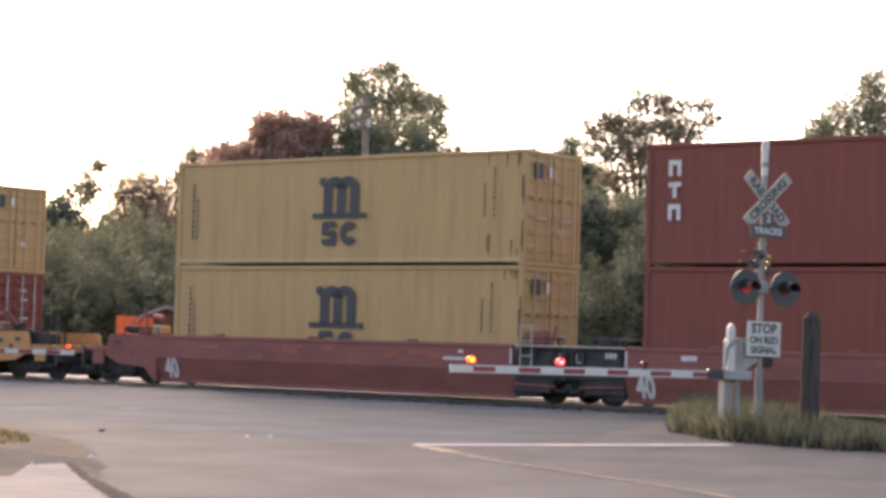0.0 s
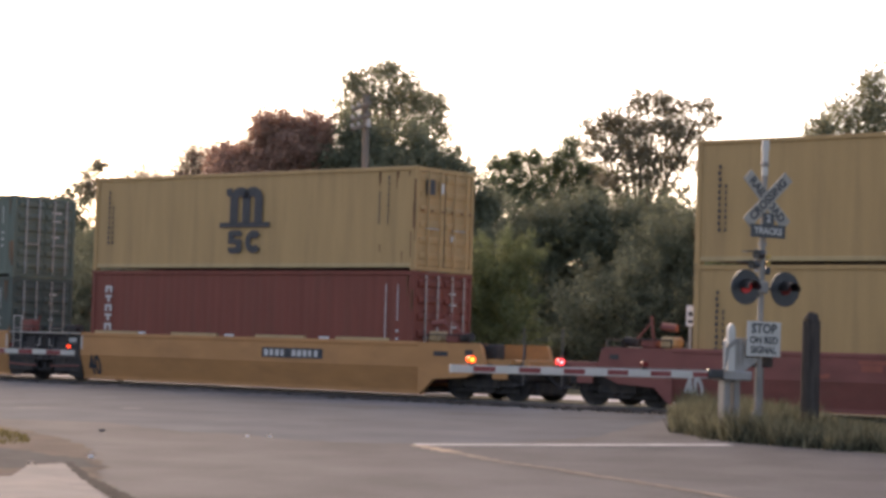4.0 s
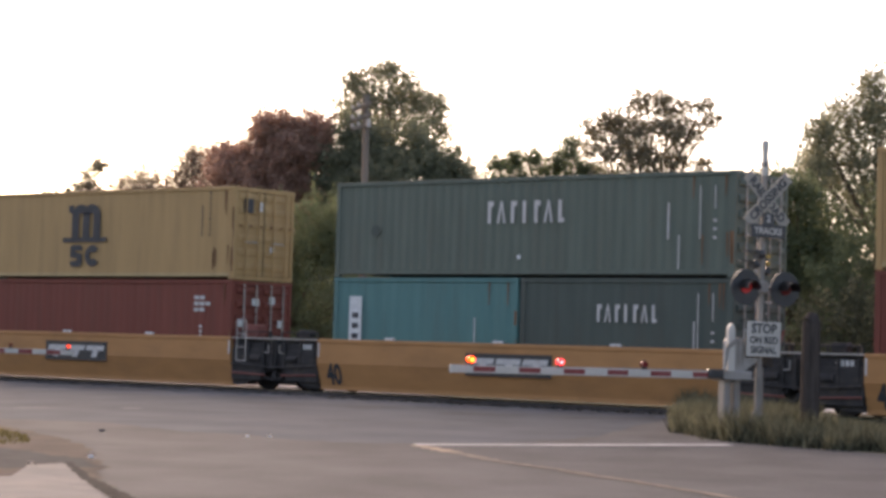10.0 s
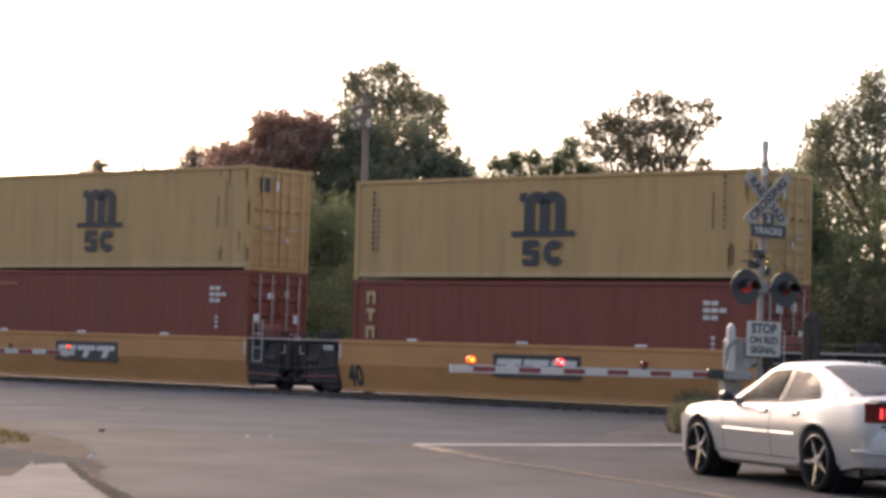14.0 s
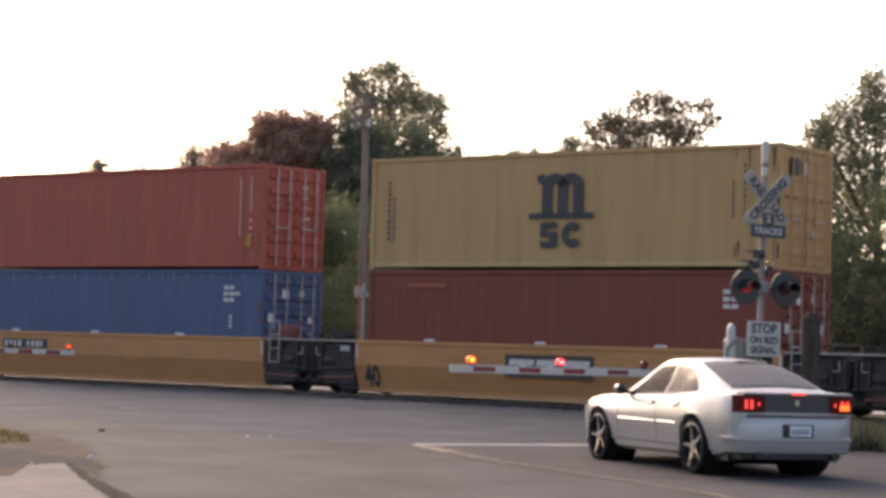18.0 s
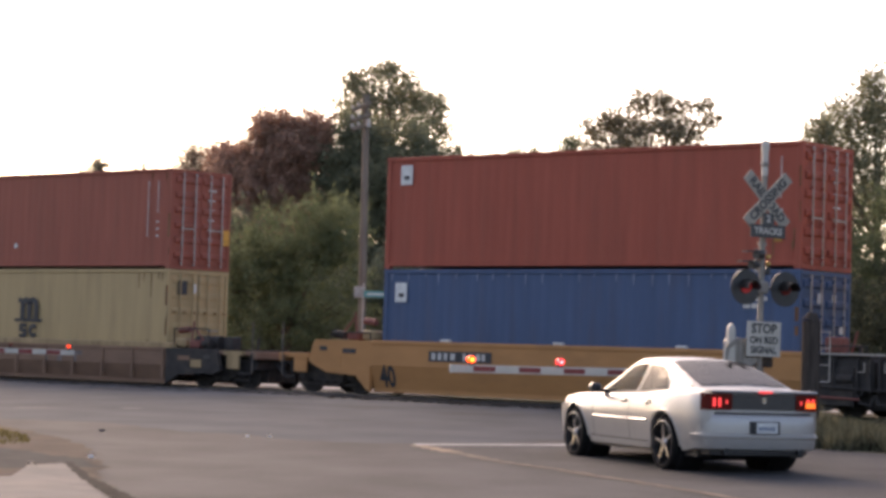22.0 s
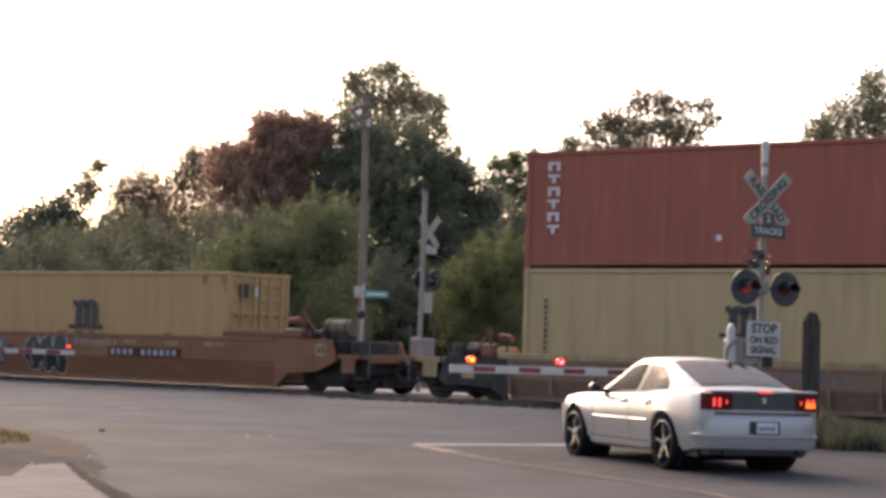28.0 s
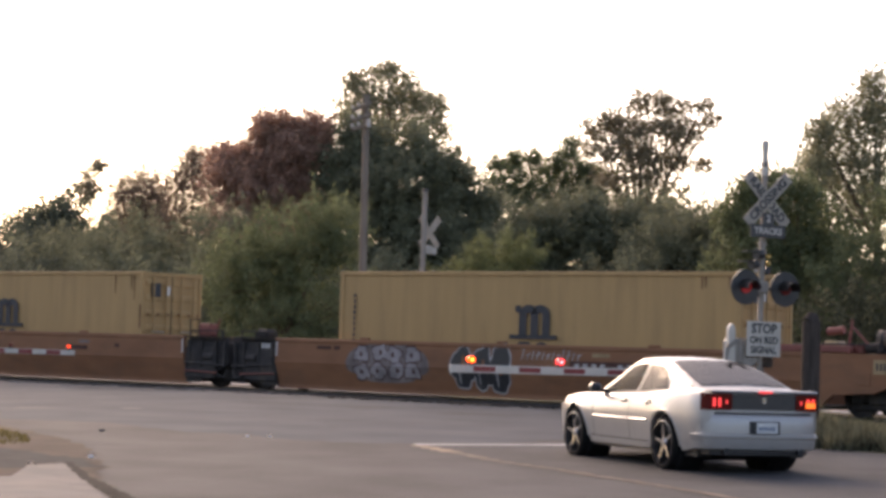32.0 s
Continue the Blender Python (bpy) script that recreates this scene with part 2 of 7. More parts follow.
def ragged(pts, first, last, seed, amount=0.16, parts=9):
    """The outline with its edges between two corners broken up unevenly."""
    r = random.Random(seed)
    out = []
    for i, p in enumerate(pts):
        out.append(p)
        if first <= i < last:
            q = pts[i + 1]
            for k in range(1, parts):
                f = k / parts
                out.append((p[0] + (q[0] - p[0]) * f + r.uniform(-amount, amount), p[1] + (q[1] - p[1]) * f + r.uniform(-amount, amount)))
    return out


R = 900.0
sheet("ground", [(-R, -R), (R, -R), (R, R), (-R, R)], GRASS_SOIL, 0.0, label="dry grassy ground on both sides of the railway", category="ground")
sheet("road", [(-60, 104), (-70, 86), (-16.5, 46), (-12, 40), (-9, 34), (-8, 30), (-7, 27.0), (-7, 20.0), (-7, -30), (40, -30), (12.0, 27.0), (7.01, 33.03), (6.12, 33.89), (5.05, 35.3), (4.5, 37.6), (4.5, 41.0), (5.2, 47.0), (5.4, 50.0), (0.5, 56.5), (-20, 112)], ASPHALT, 0.012, label="worn grey asphalt road over the level crossing", category="road")
GREYTOP = material("grey_resurfaced_asphalt", (0.072, 0.079, 0.087), 0.85, 0, 0.2, 0.6, (0.9, 1.1, 1), 0.3, 22, (0.055, 0.056, 0.06), 0.8, gloss=0.06)
strip = [(-8.3, 39.2), (-5.95, 38.4), (-4.3, 35.9), (-3.3, 35.5), (-2.3, 34.0), (-1.2, 33.75), (-0.4, 33.7), (1.15, 34.3), (2.7, 36.3), (4.5, 42.5), (5.3, 47.5), (5.3, 46.9)]
sheet("resurfaced_strip", ragged([tuple(at(-60, -2.0))[:2], tuple(at(-60, -16))[:2]] + strip[:-1] + [tuple(at(8.2, -2.0))[:2]], 1, 11, 8, 0.12, 8), GREYTOP, 0.016, label="greyer resurfaced asphalt beside the track", category="road")
# far ground made pale: the bright sky's sheen is put into its colour
SHEEN_GROUND = material("sky_sheen_ground", (0.36, 0.335, 0.305), 0.85, 0, 0.25, 1.2, bump=0.4, dirt=(0.3, 0.27, 0.24), dirt_amount=0.6, gloss=0.5)
sheet("pale_far_ground", [tuple(at(*p))[:2] for p in ((-70, 4.6), (14, 4.6), (12, 9.5), (-70, 12))], SHEEN_GROUND, 0.024, label="ground beyond the track, coloured pale for the sky's sheen", category="ground")
sheet("stop_line", quad((-0.36, 33.41), (4.79, 34.62), 0.42), LINE_W, 0.022, label="worn white stop line painted on the asphalt", category="road marking")
VERGE = [(-30, 50), (-14.8, 46.5), (-10.4, 40.6), (-7.6, 36.6), (-6.1, 33.3), (-4.75, 29.1), (-4.1, 25.8), (-3.5, 22.5), (-3.15, 20.0), (-3.0, 0), (-40, 0)]


sheet("verge", ragged(VERGE, 1, 8, 3), SAND, 0.018, label="sandy worn verge beside the road", category="verge")

# yellow centre line, worn to a faint band
CENTRE = [(-0.30, 33.2), (0.25, 31.5), (0.99, 29.16), (1.56, 28.0), (2.81, 24.61), (4.6, 19.4)]
for i, (a, b) in enumerate(zip(CENTRE, CENTRE[1:])):
    sheet("centre_line", ragged(quad(a, b, 0.30 if i == 0 else 0.2), 0, 3, 40 + i, 0.05, 14), LINE_P if i == 0 else LINE_Y, 0.022, label="faded yellow centre line on the asphalt", category="road marking")

# pavement corner: slabs on a bed, with a kerb
pave = empty("pavement", pose(0, 0, 0), "pale concrete pavement slabs at the street corner", "pavement", kind="structure")
OLDTOP = material("old_dark_asphalt", (0.042, 0.041, 0.040), 0.95, 0, 0.3, 2, bump=0.6, dirt=(0.04, 0.036, 0.033), dirt_amount=0.7)
CORNER = [(-4.5, 21.88), (-4.63, 23.25), (-4.78, 24.69), (-4.77, 25.16), (-4.52, 25.66), (-4.15, 24.22), (-3.78, 22.77), (-3.5, 21.8), (-3.24, 20.91), (-3.05, 20.22)]
sheet("old_surface", ragged([(-9, 30.5), (-6.2, 29.3), (-5.2, 28.0), (-4.35, 26.6), (-4.0, 25.4), (-9, 22)], 0, 4, 4, 0.14, 8), OLDTOP, 0.022, label="broken dark asphalt round the pavement corner", category="road patch")
part("bed", P(CORNER + [(-2.85, 19.4), (-2.85, 15), (-9, 15), (-9, 21.2)], -0.05, 0.05, "z"), CONCRETE, pave)
r = random.Random(6)
for y0, y1 in ((17.0, 18.97), (19.0, 20.9), (20.93, 22.6), (22.63, 24.2), (24.23, 25.45)):
    left, right = (-6.2 if y0 < 21.5 else -4.42 - 0.12 * (y0 - 21.9)), -2.95 - 0.30 * (y0 - 19) - 0.03
    top_r = -2.95 - 0.30 * (y1 - 19) - 0.03
    part("slab", P([(left, y0), (right, y0), (top_r, y1), ((-6.2 if y1 < 21.5 else -4.42 - 0.12 * (y1 - 21.9)), y1)], 0.045, 0.065 + r.uniform(0, 0.01), "z"), CONCRETE, pave)
# flat strips at the broken edge; the crevice's shadow is put into their colour
EDGE_SHADE = material("shaded_broken_edge", (0.012, 0.011, 0.010), 0.95, 0, 0.3, 6, bump=0.6)
for i, ((ax, ay), (bx, by)) in enumerate(zip(CORNER[3:], CORNER[4:] + [(-2.85, 19.4)])):
    sheet("broken_edge", ragged(quad((ax + 0.05, ay), (bx + 0.05, by), 0.07 + 0.03 * i), 0, 3, 5 + i, 0.035, 7), EDGE_SHADE, 0.056, parent=pave)

# cracks, patches and litter on the road
CRACK = material("crack_filler", (0.055, 0.052, 0.052), 0.9, 0, 0.3, 8)


def blot(name, x, y, rx, ry, mat, label, seed, lift=0.02):
    r = random.Random(seed)
    pts = [(x + rx * math.cos(a) * r.uniform(0.7, 1.15), y + ry * math.sin(a) * r.uniform(0.7, 1.15)) for a in [2 * math.pi * i / 14 for i in range(14)]]
    return sheet(name, pts, mat, lift, label=label, category="road patch")


blot("asphalt_patch", -1.55, 45.8, 0.45, 0.9, PATCH, "dark patch of newer asphalt in the road", 1)
blot("asphalt_patch", -1.49, 46.09, 0.75, 0.55, PATCH, "dark worn patch in the asphalt", 20)
blot("asphalt_patch", 3.61, 42.85, 1.50, 0.70, PATCH, "dark worn patch in the asphalt", 21)
blot("asphalt_patch", 0.87, 43.54, 0.90, 0.50, PATCH, "dark worn patch in the asphalt", 22)
blot("asphalt_patch", -4.01, 50.63, 1.20, 0.60, PATCH, "dark worn patch in the asphalt", 23)
blot("asphalt_patch", -8.00, 54.74, 1.40, 0.80, PATCH, "dark worn patch in the asphalt", 24)
WORN = material("faint_worn_paint", (0.12, 0.125, 0.13), 0.85, 0, 0.3, 3, dirt=(0.08, 0.08, 0.085), dirt_amount=1.0, gloss=0.06)
blot("worn_mark", -8.3, 43.7, 0.5, 0.3, WORN, "faint worn white paint on the asphalt", 3)
blot("worn_mark", -6.4, 44.0, 0.3, 0.25, WORN, "faint worn white paint on the asphalt", 4)
blot("asphalt_patch", 3.6, 45.2, 1.5, 0.7, PATCH, "dark patch by the crossing", 7)
for i in range(7):
    r = random.Random(20 + i)
    x, y = r.uniform(-3.2, 4.5), r.uniform(23, 44)
    pts = [Vector((x, y))]
    for k in range(6):
        pts.append(pts[-1] + Vector((r.uniform(-0.6, 0.6), r.uniform(0.3, 1.2))) if i % 2 else pts[-1] + Vector((r.uniform(0.4, 1.3), r.uniform(-0.4, 0.4))))
    bmk = [p + Vector((0.014, 0.02)) for p in pts] + [p - Vector((0.014, 0.02)) for p in pts[::-1]]
    sheet("road_crack", [tuple(p) for p in bmk], CRACK, 0.028, label="dark crack in the old asphalt", category="crack")
LITTER = material("pale_litter", (0.75, 0.70, 0.62), 0.7, 0, 0.1, 9)
for i, (x, y, k, mt) in enumerate(((-3.12, 34.7, 0.036, LITTER), (-2.75, 34.8, 0.034, LITTER), (-4.5, 27.5, 0.045, LITTER), (-5.62, 35.4, 0.05, CRACK), (7.17, 35.34, 0.09, LITTER))):
    bm = bmesh.new()
    bmesh.ops.create_icosphere(bm, subdivisions=2, radius=k)
    for v in bm.verts:
        v.co = v.co * (1 + 0.35 * noise.noise(v.co * 14 + Vector((i, 0, 0)))) * 1.0
        v.co.z = max(-0.3 * k, v.co.z * 0.6)
    tagged(part("pebble", bm, mt, m=pose(x, y, ground_z(x, y) + 0.012 + 0.3 * k)), "pale stone or scrap lying on the asphalt" if mt is LITTER else "dark stone lying on the asphalt", "debris", "litter on the road")

# ---------------------------------------------------------------- track
bm = bmesh.new()
prism(bm, [(-1.9, 0.0), (-1.2, 0.22), (3.64, 0.22), (4.34, 0.0)], -140, 140, "x")
ballast = part("ballast", bm, BALLAST, m=TRACK)
tagged(ballast, "grey stone ballast bed under the track", "ballast", kind="structure")
for y in (1.22 - 0.7175, 1.22 + 0.7175):
    bm = bmesh.new()
    prism(bm, [(y - 0.07, 0.14), (y + 0.07, 0.14), (y + 0.02, 0.17), (y + 0.02, 0.26), (y + 0.037, 0.275), (y + 0.037, RAIL), (y - 0.037, RAIL), (y - 0.037, 0.275), (y - 0.02, 0.26), (y - 0.02, 0.17)], -140, 140, "x")
    tagged(part("rail", bm, STEEL, m=TRACK), "worn steel running rail", "rail", "rails", "structure")

STONE = leaf_material("loose_ballast_stones", (0.10, 0.088, 0.076), 0.5)


def stones(name, s0, s1, n0, n1, count, k, seed, label):
    """Loose broken stones on a strip beside the track, joined."""
    r = random.Random(seed)
    verts, faces = [], []
    for i in range(count):
        p = at(r.uniform(s0, s1), n0 + (n1 - n0) * r.random() ** 1.6)
        z, q = ground_z(p.x, p.y), k * r.uniform(0.5, 1.5)
        o = len(verts)
        for dz in (-0.4, 0.7):
            for a in range(4):
                w = a * math.pi / 2 + r.uniform(-0.5, 0.5)
                verts.append((p.x + q * math.cos(w) * r.uniform(0.6, 1.2), p.y + q * math.sin(w) * r.uniform(0.6, 1.2), z + q * dz * r.uniform(0.6, 1.2)))
        faces += [(o + 4, o + 5, o + 6, o + 7)] + [(o + a, o + (a + 1) % 4, o + 4 + (a + 1) % 4, o + 4 + a) for a in range(4)]
    me = bpy.data.meshes.new(name)
    me.from_pydata(verts, [], faces)
    tagged(part(name, me, STONE), label, "stones", kind="stuff")


stones("loose_stones", -1, 34, -2.0, -3.4, 2600, 0.055, 5, "loose broken ballast stones beside the near rail")
stones("loose_stones", -60, -1, -1.9, -2.4, 1500, 0.05, 6, "loose grit and stones along the rail")
TIE = material("old_tie_wood", (0.10, 0.08, 0.065), 0.9, 0, 0.25, 6, (0.4, 4, 1), 0.4)
tie_mesh = mesh_of(B(-0.115, 0.115, -1.3, 1.3, -0.18, 0.0, bevel=0.01), "tie")
tie_mesh.materials.append(TIE)
for i in range(40):
    for s in (14 + i * 0.55, -34 - i * 0.55):
        part("tie", tie_mesh, None, ballast, m=pose(s, 1.219, 0.235))

# ---------------------------------------------------------------- boxes on the train


def rods_and_bars(door, w, h, mat, x):
    for y in (0.28 * w, 0.74 * w):
        part("locking_rod", T((x + 0.085, y, 0.1), (x + 0.085, y, h - 0.1), 0.024, seg=6), GALV if mat is not TAN and mat is not CREAM else mat, door)
    d = 0.022 if mat in (TAN, CREAM) else 0.055
    for z in (0.14, 0.29, 0.44, 0.59, 0.74, 0.89):
        part("door_rib", P([(x + 0.002, z * h - 0.10), (x + d, z * h - 0.05), (x + d, z * h + 0.05), (x + 0.002, z * h + 0.10)], 0.05, w - 0.05), mat, door)
    for y in (0.28 * w, 0.74 * w):
        for z in (0.08, 0.36, 0.64, 0.92) if mat not in (TAN, CREAM) else ():
            part("rod_bracket", B(x + 0.04, x + 0.10, y - 0.05, y + 0.05, z * h - 0.03, z * h + 0.03), mat, door)
    part("handle", B(x + 0.05, x + 0.09, 0.25 * w, 0.7 * w, 0.40 * h, 0.40 * h + 0.03), GALV, door)


def corrugated(x0, x1, y, z0, z1, out, depth=0.03, pitch=0.278):
    """A wall of trapezoid ribs along x; out is the outer face's y."""
    bm = bmesh.new()
    n = max(1, round((x1 - x0) / pitch))
    p = (x1 - x0) / n
    xs = [(x0, out)]
    s = 1 if out < y else -1
    for i in range(n):
        b = x0 + i * p
        xs += [(b + 0.25 * p, out), (b + 0.5 * p, out + s * depth), (b + 0.75 * p, out + s * depth), (b + p, out)]
    lo, hi = [bm.verts.new((a, c, z0)) for a, c in xs], [bm.verts.new((a, c, z1)) for a, c in xs]
    for i in range(len(xs) - 1):
        q = (lo[i], lo[i + 1], hi[i + 1], hi[i])
        bm.faces.new(q if out < y else q[::-1])
    return bm


def freight_box(s, z, length, height, mat, label, marks=None, name="shipping_container"):
    """A steel freight box with its doors to the train's head; s is its tail end, z its foot."""
    ob = empty(name, TRACK @ pose(s + length / 2, 1.219, z), label, "container", "containers on the train")
    L, W, H = length / 2, 1.219, height
    rib = 0.003 if mat in (TAN, CREAM) else 0.014 if mat is GREEN else 0.006
    part("side_wall", corrugated(-L + 0.12, L - 0.12, 0, 0.16, H - 0.10, -W + 0.035, rib), mat, ob)
    part("side_wall", corrugated(-L + 0.12, L - 0.12, 0, 0.16, H - 0.10, W - 0.02), mat, ob)
    part("roof", B(-L + 0.06, L - 0.06, -W + 0.05, W - 0.05, H - 0.06, H - 0.02), mat, ob)
    part("floor", B(-L + 0.06, L - 0.06, -W + 0.05, W - 0.05, 0.10, 0.16), SOOT, ob)
    part("front_wall", B(-L + 0.03, -L + 0.06, -W + 0.1, W - 0.1, 0.1, H - 0.06), mat, ob)
    for y in (-1, 1):
        part("bottom_rail", B(-L + 0.16, L - 0.16, y * W - 0.04 + (0.04 if y < 0 else -0.04), y * W + 0.04 + (0.04 if y < 0 else -0.04), 0.065, 0.175, bevel=0.012), CREAM if mat is TAN else mat, ob)
        part("top_rail", B(-L + 0.16, L - 0.16, y * W - 0.03 + (0.03 if y < 0 else -0.03), y * W + 0.03 + (0.03 if y < 0 else -0.03), H - 0.11, H - 0.005, bevel=0.012), mat, ob)
        for x in (-1, 1):
            post = part("corner_post", B(min(x * L, x * (L - 0.15)), max(x * L, x * (L - 0.15)), min(y * W, y * (W - 0.12)), max(y * W, y * (W - 0.12)), 0.11, H - 0.11, bevel=0.015), mat, ob)
            for zz in (0, H - 0.118):
                part("corner_casting", B(min(x * (L + 0.004), x * (L - 0.178)), max(x * (L + 0.004), x * (L - 0.178)), min(y * (W + 0.004), y * (W - 0.16)), max(y * (W + 0.004), y * (W - 0.16)), zz, zz + 0.118, bevel=0.01), mat, post)
    part("door_header", B(L - 0.1, L, -W + 0.12, W - 0.12, H - 0.12, H - 0.01), mat, ob)
    part("door_sill", B(L - 0.1, L, -W + 0.12, W - 0.12, 0.0, 0.12), mat, ob)
    for y0 in (-W + 0.13, 0.008):
        door = part("door", B(-0.05, 0, 0, W - 0.138, 0.13, H - 0.13, bevel=0.01), mat, ob, m=pose(L - 0.03, y0, 0))
        rods_and_bars(door, W - 0.138, H, mat, 0.0)
    r = random.Random(int(s * 100 + z * 10))
    for i in range(9 if mat in (TAN, CREAM) else 4):
        x, k = L - r.uniform(0.16, 1.3) * r.choice((1, 1, 0.3)), r.uniform(0.15, 0.7)
        zz = r.choice((r.uniform(0.17, 0.5), H - 0.12 - k))
        part("rust_streak", P([(x, zz), (x + 0.02, zz), (x + 0.035, zz + k), (x - 0.012, zz + k)], -W + 0.024, -W + 0.03), RUST, ob)
    for i in range(5 if mat in (TAN, CREAM) else 2):
        k = r.uniform(0.2, 0.7)
        zz = r.uniform(0.2, H - 0.9)
        part("rust_streak", B(L - r.uniform(0.03, 0.12), L - 0.02, -W - 0.004, -W - 0.001, zz, zz + k), RUST, ob)
    if marks:
        marks(ob, L, -W, H)
    return ob


def plate(ob, x0, x1, z0, z1, mat, y=-1.219, name="marking", label="", d=0.008):
    return part(name, B(x0, x1, y - d - 0.004, y - 0.004, z0, z1), mat, ob, label)


def shape(ob, pts, mat, y=-1.219, name="marking", label="", d=0.008):
    return part(name, P(pts, y - d - 0.004, y - 0.004), mat, ob, label)


def ring_points(cx, cz, rx, rz, a0, a1, n=10):
    return [(cx + rx * math.cos(radians(a0 + (a1 - a0) * i / n)), cz + rz * math.sin(radians(a0 + (a1 - a0) * i / n))) for i in range(n + 1)]


def arc_band(cx, cz, r0, r1, a0, a1, k=1.0, n=10):
    """Outline of a curved band; k squeezes it in height."""
    return ring_points(cx, cz, r1, r1 * k, a0, a1, n) + ring_points(cx, cz, r0, r0 * k * 0.94, a1, a0, n)


def emblem(mat=MARKD, k=1.0, cx=0.0, top=None):
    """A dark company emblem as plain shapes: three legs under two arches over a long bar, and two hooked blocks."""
    def put(ob, L, y, H):
        t = ((H - 0.52 if H > 2.8 else H - 0.39) if top is None else top)

        def q(pts, name, label=""):
            shape(ob, [(cx + a * k, t + b * k) for a, b in pts], mat, name=name, label=label)
        for a, b in ((-0.57, -0.26), (-0.10, 0.20), (0.36, 0.66)):
            q([(a, -1.02), (b, -1.02), (b, -0.34), (a, -0.34)], "emblem_leg", "dark leg of the painted emblem")
        q([(-0.72, -0.05), (-0.50, -0.03), (-0.50, -0.34), (-0.72, -0.22)], "emblem_serif")
        for c in (-0.18, 0.28):
            q(arc_band(c, -0.34, 0.08, 0.38, 180, 0, 0.86), "emblem_arch", "dark arch of the painted emblem")
        q([(-0.95, -1.13), (0.95, -1.13), (0.95, -0.99), (-0.95, -0.99)], "emblem_base")
        q(arc_band(0.36, -1.53, 0.12, 0.32, 40, 320), "emblem_hook")
        q([(-0.60, -1.26), (-0.52, -1.21), (-0.16, -1.21), (-0.08, -1.27), (-0.08, -1.38), (-0.38, -1.38), (-0.38, -1.44), (-0.08, -1.46), (-0.08, -1.78), (-0.16, -1.85), (-0.52, -1.85), (-0.60, -1.78), (-0.60, -1.68), (-0.30, -1.68), (-0.30, -1.60), (-0.60, -1.58)], "emblem_block", "dark notched block of the painted emblem")
    return put


def column(x, z0, z1, n, mat, w=0.10, seed=0):
    """A column of small marks, too small to read."""
    def put(ob, L, y, H):
        r = random.Random(seed)
        h = (z1 - z0) / n
        for i in range(n):
            plate(ob, x - w / 2 * r.uniform(0.5, 1), x + w / 2 * r.uniform(0.5, 1), z0 + i * h, z0 + i * h + h * 0.66, mat, name="small_print")
    return put


def both(*fs):
    def put(ob, L, y, H):
        for f in fs:
            f(ob, L, y, H)
    return put


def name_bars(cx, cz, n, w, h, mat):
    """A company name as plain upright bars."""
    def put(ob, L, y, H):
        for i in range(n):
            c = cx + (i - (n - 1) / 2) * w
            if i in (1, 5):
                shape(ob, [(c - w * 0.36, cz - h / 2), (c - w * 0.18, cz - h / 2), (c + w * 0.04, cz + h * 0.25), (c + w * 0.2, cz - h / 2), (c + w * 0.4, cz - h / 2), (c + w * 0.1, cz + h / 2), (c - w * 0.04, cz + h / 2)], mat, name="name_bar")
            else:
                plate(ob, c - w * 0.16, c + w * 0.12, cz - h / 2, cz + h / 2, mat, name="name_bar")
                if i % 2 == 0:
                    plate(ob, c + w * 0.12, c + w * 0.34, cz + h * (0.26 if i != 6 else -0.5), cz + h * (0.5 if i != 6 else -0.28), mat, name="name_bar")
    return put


def stacked(x, z_top, n, w, h, mat, lean=0.0):
    """A company name read downwards, as plain blocks."""
    def put(ob, L, y, H):
        for i in range(n):
            z = z_top - i * h
            plate(ob, x - w / 2, x + w / 2, z - h * 0.22, z, mat, name="name_block")
            if i % 2:
                plate(ob, x - w * 0.15, x + w * 0.15, z - h * 0.7, z - h * 0.22, mat, name="name_block")
            else:
                plate(ob, x - w / 2, x - w * 0.2, z - h * 0.72, z - h * 0.22, mat, name="name_block")
                plate(ob, x + w * 0.2, x + w / 2, z - h * 0.72, z - h * 0.22, mat, name="name_block")
    return put


def end_marks(mat, seed):
    """Small white print near the doors and on them."""
    def put(ob, L, y, H):
        r = random.Random(seed)
        plate(ob, L - 0.94, L - 0.915, 0.9, H - 0.35, mat, name="small_print")
        plate(ob, L - 0.54, L - 0.515, 1.6, H - 0.35, mat, name="small_print")
        for i in range(3):
            plate(ob, L - 0.57, L - 0.48, 0.9 + i * 0.2, 0.96 + i * 0.2, mat, name="small_print")
        for i in range(6):
            z = H * 0.3 + i * H * 0.1
            part("door_print", B(L + 0.004, L + 0.008, 0.25, 0.25 + r.uniform(0.15, 0.45), z, z + 0.05), mat, ob)
    return put


def end_block(mat, seed):
    """A small block of white print near the doors, and pale plates on them."""
    def put(ob, L, y, H):
        r = random.Random(seed)
        for i in range(3):
            for j in range(2 + (i == 1)):
                plate(ob, L - 1.45 + j * 0.22, L - 1.27 + j * 0.22, H - 0.55 - i * 0.17, H - 0.45 - i * 0.17, mat, name="small_print")
        for i in range(3):
            plate(ob, L - 1.22, L - 1.12, H - 1.35 - i * 0.13, H - 1.27 - i * 0.13, mat, name="small_print")
        for i, (a, z) in enumerate(((-1.0, 0.55), (-0.45, 0.78), (0.25, 0.8), (0.62, 0.55), (0.7, 0.35), (-0.9, 0.25))):
            part("door_plate", B(L + 0.03, L + 0.036, a, a + r.uniform(0.14, 0.3), z * H - 0.12, z * H + r.uniform(0.02, 0.14)), LABEL, ob)
    return put


def spots(*rows):
    """Small round or square spots at (x, z, radius, material)."""
    def put(ob, L, y, H):
        for x, z, k, mat in rows:
            shape(ob, ring_points(x, z, k, k, 0, 324, 9), mat, name="spot")
    return put


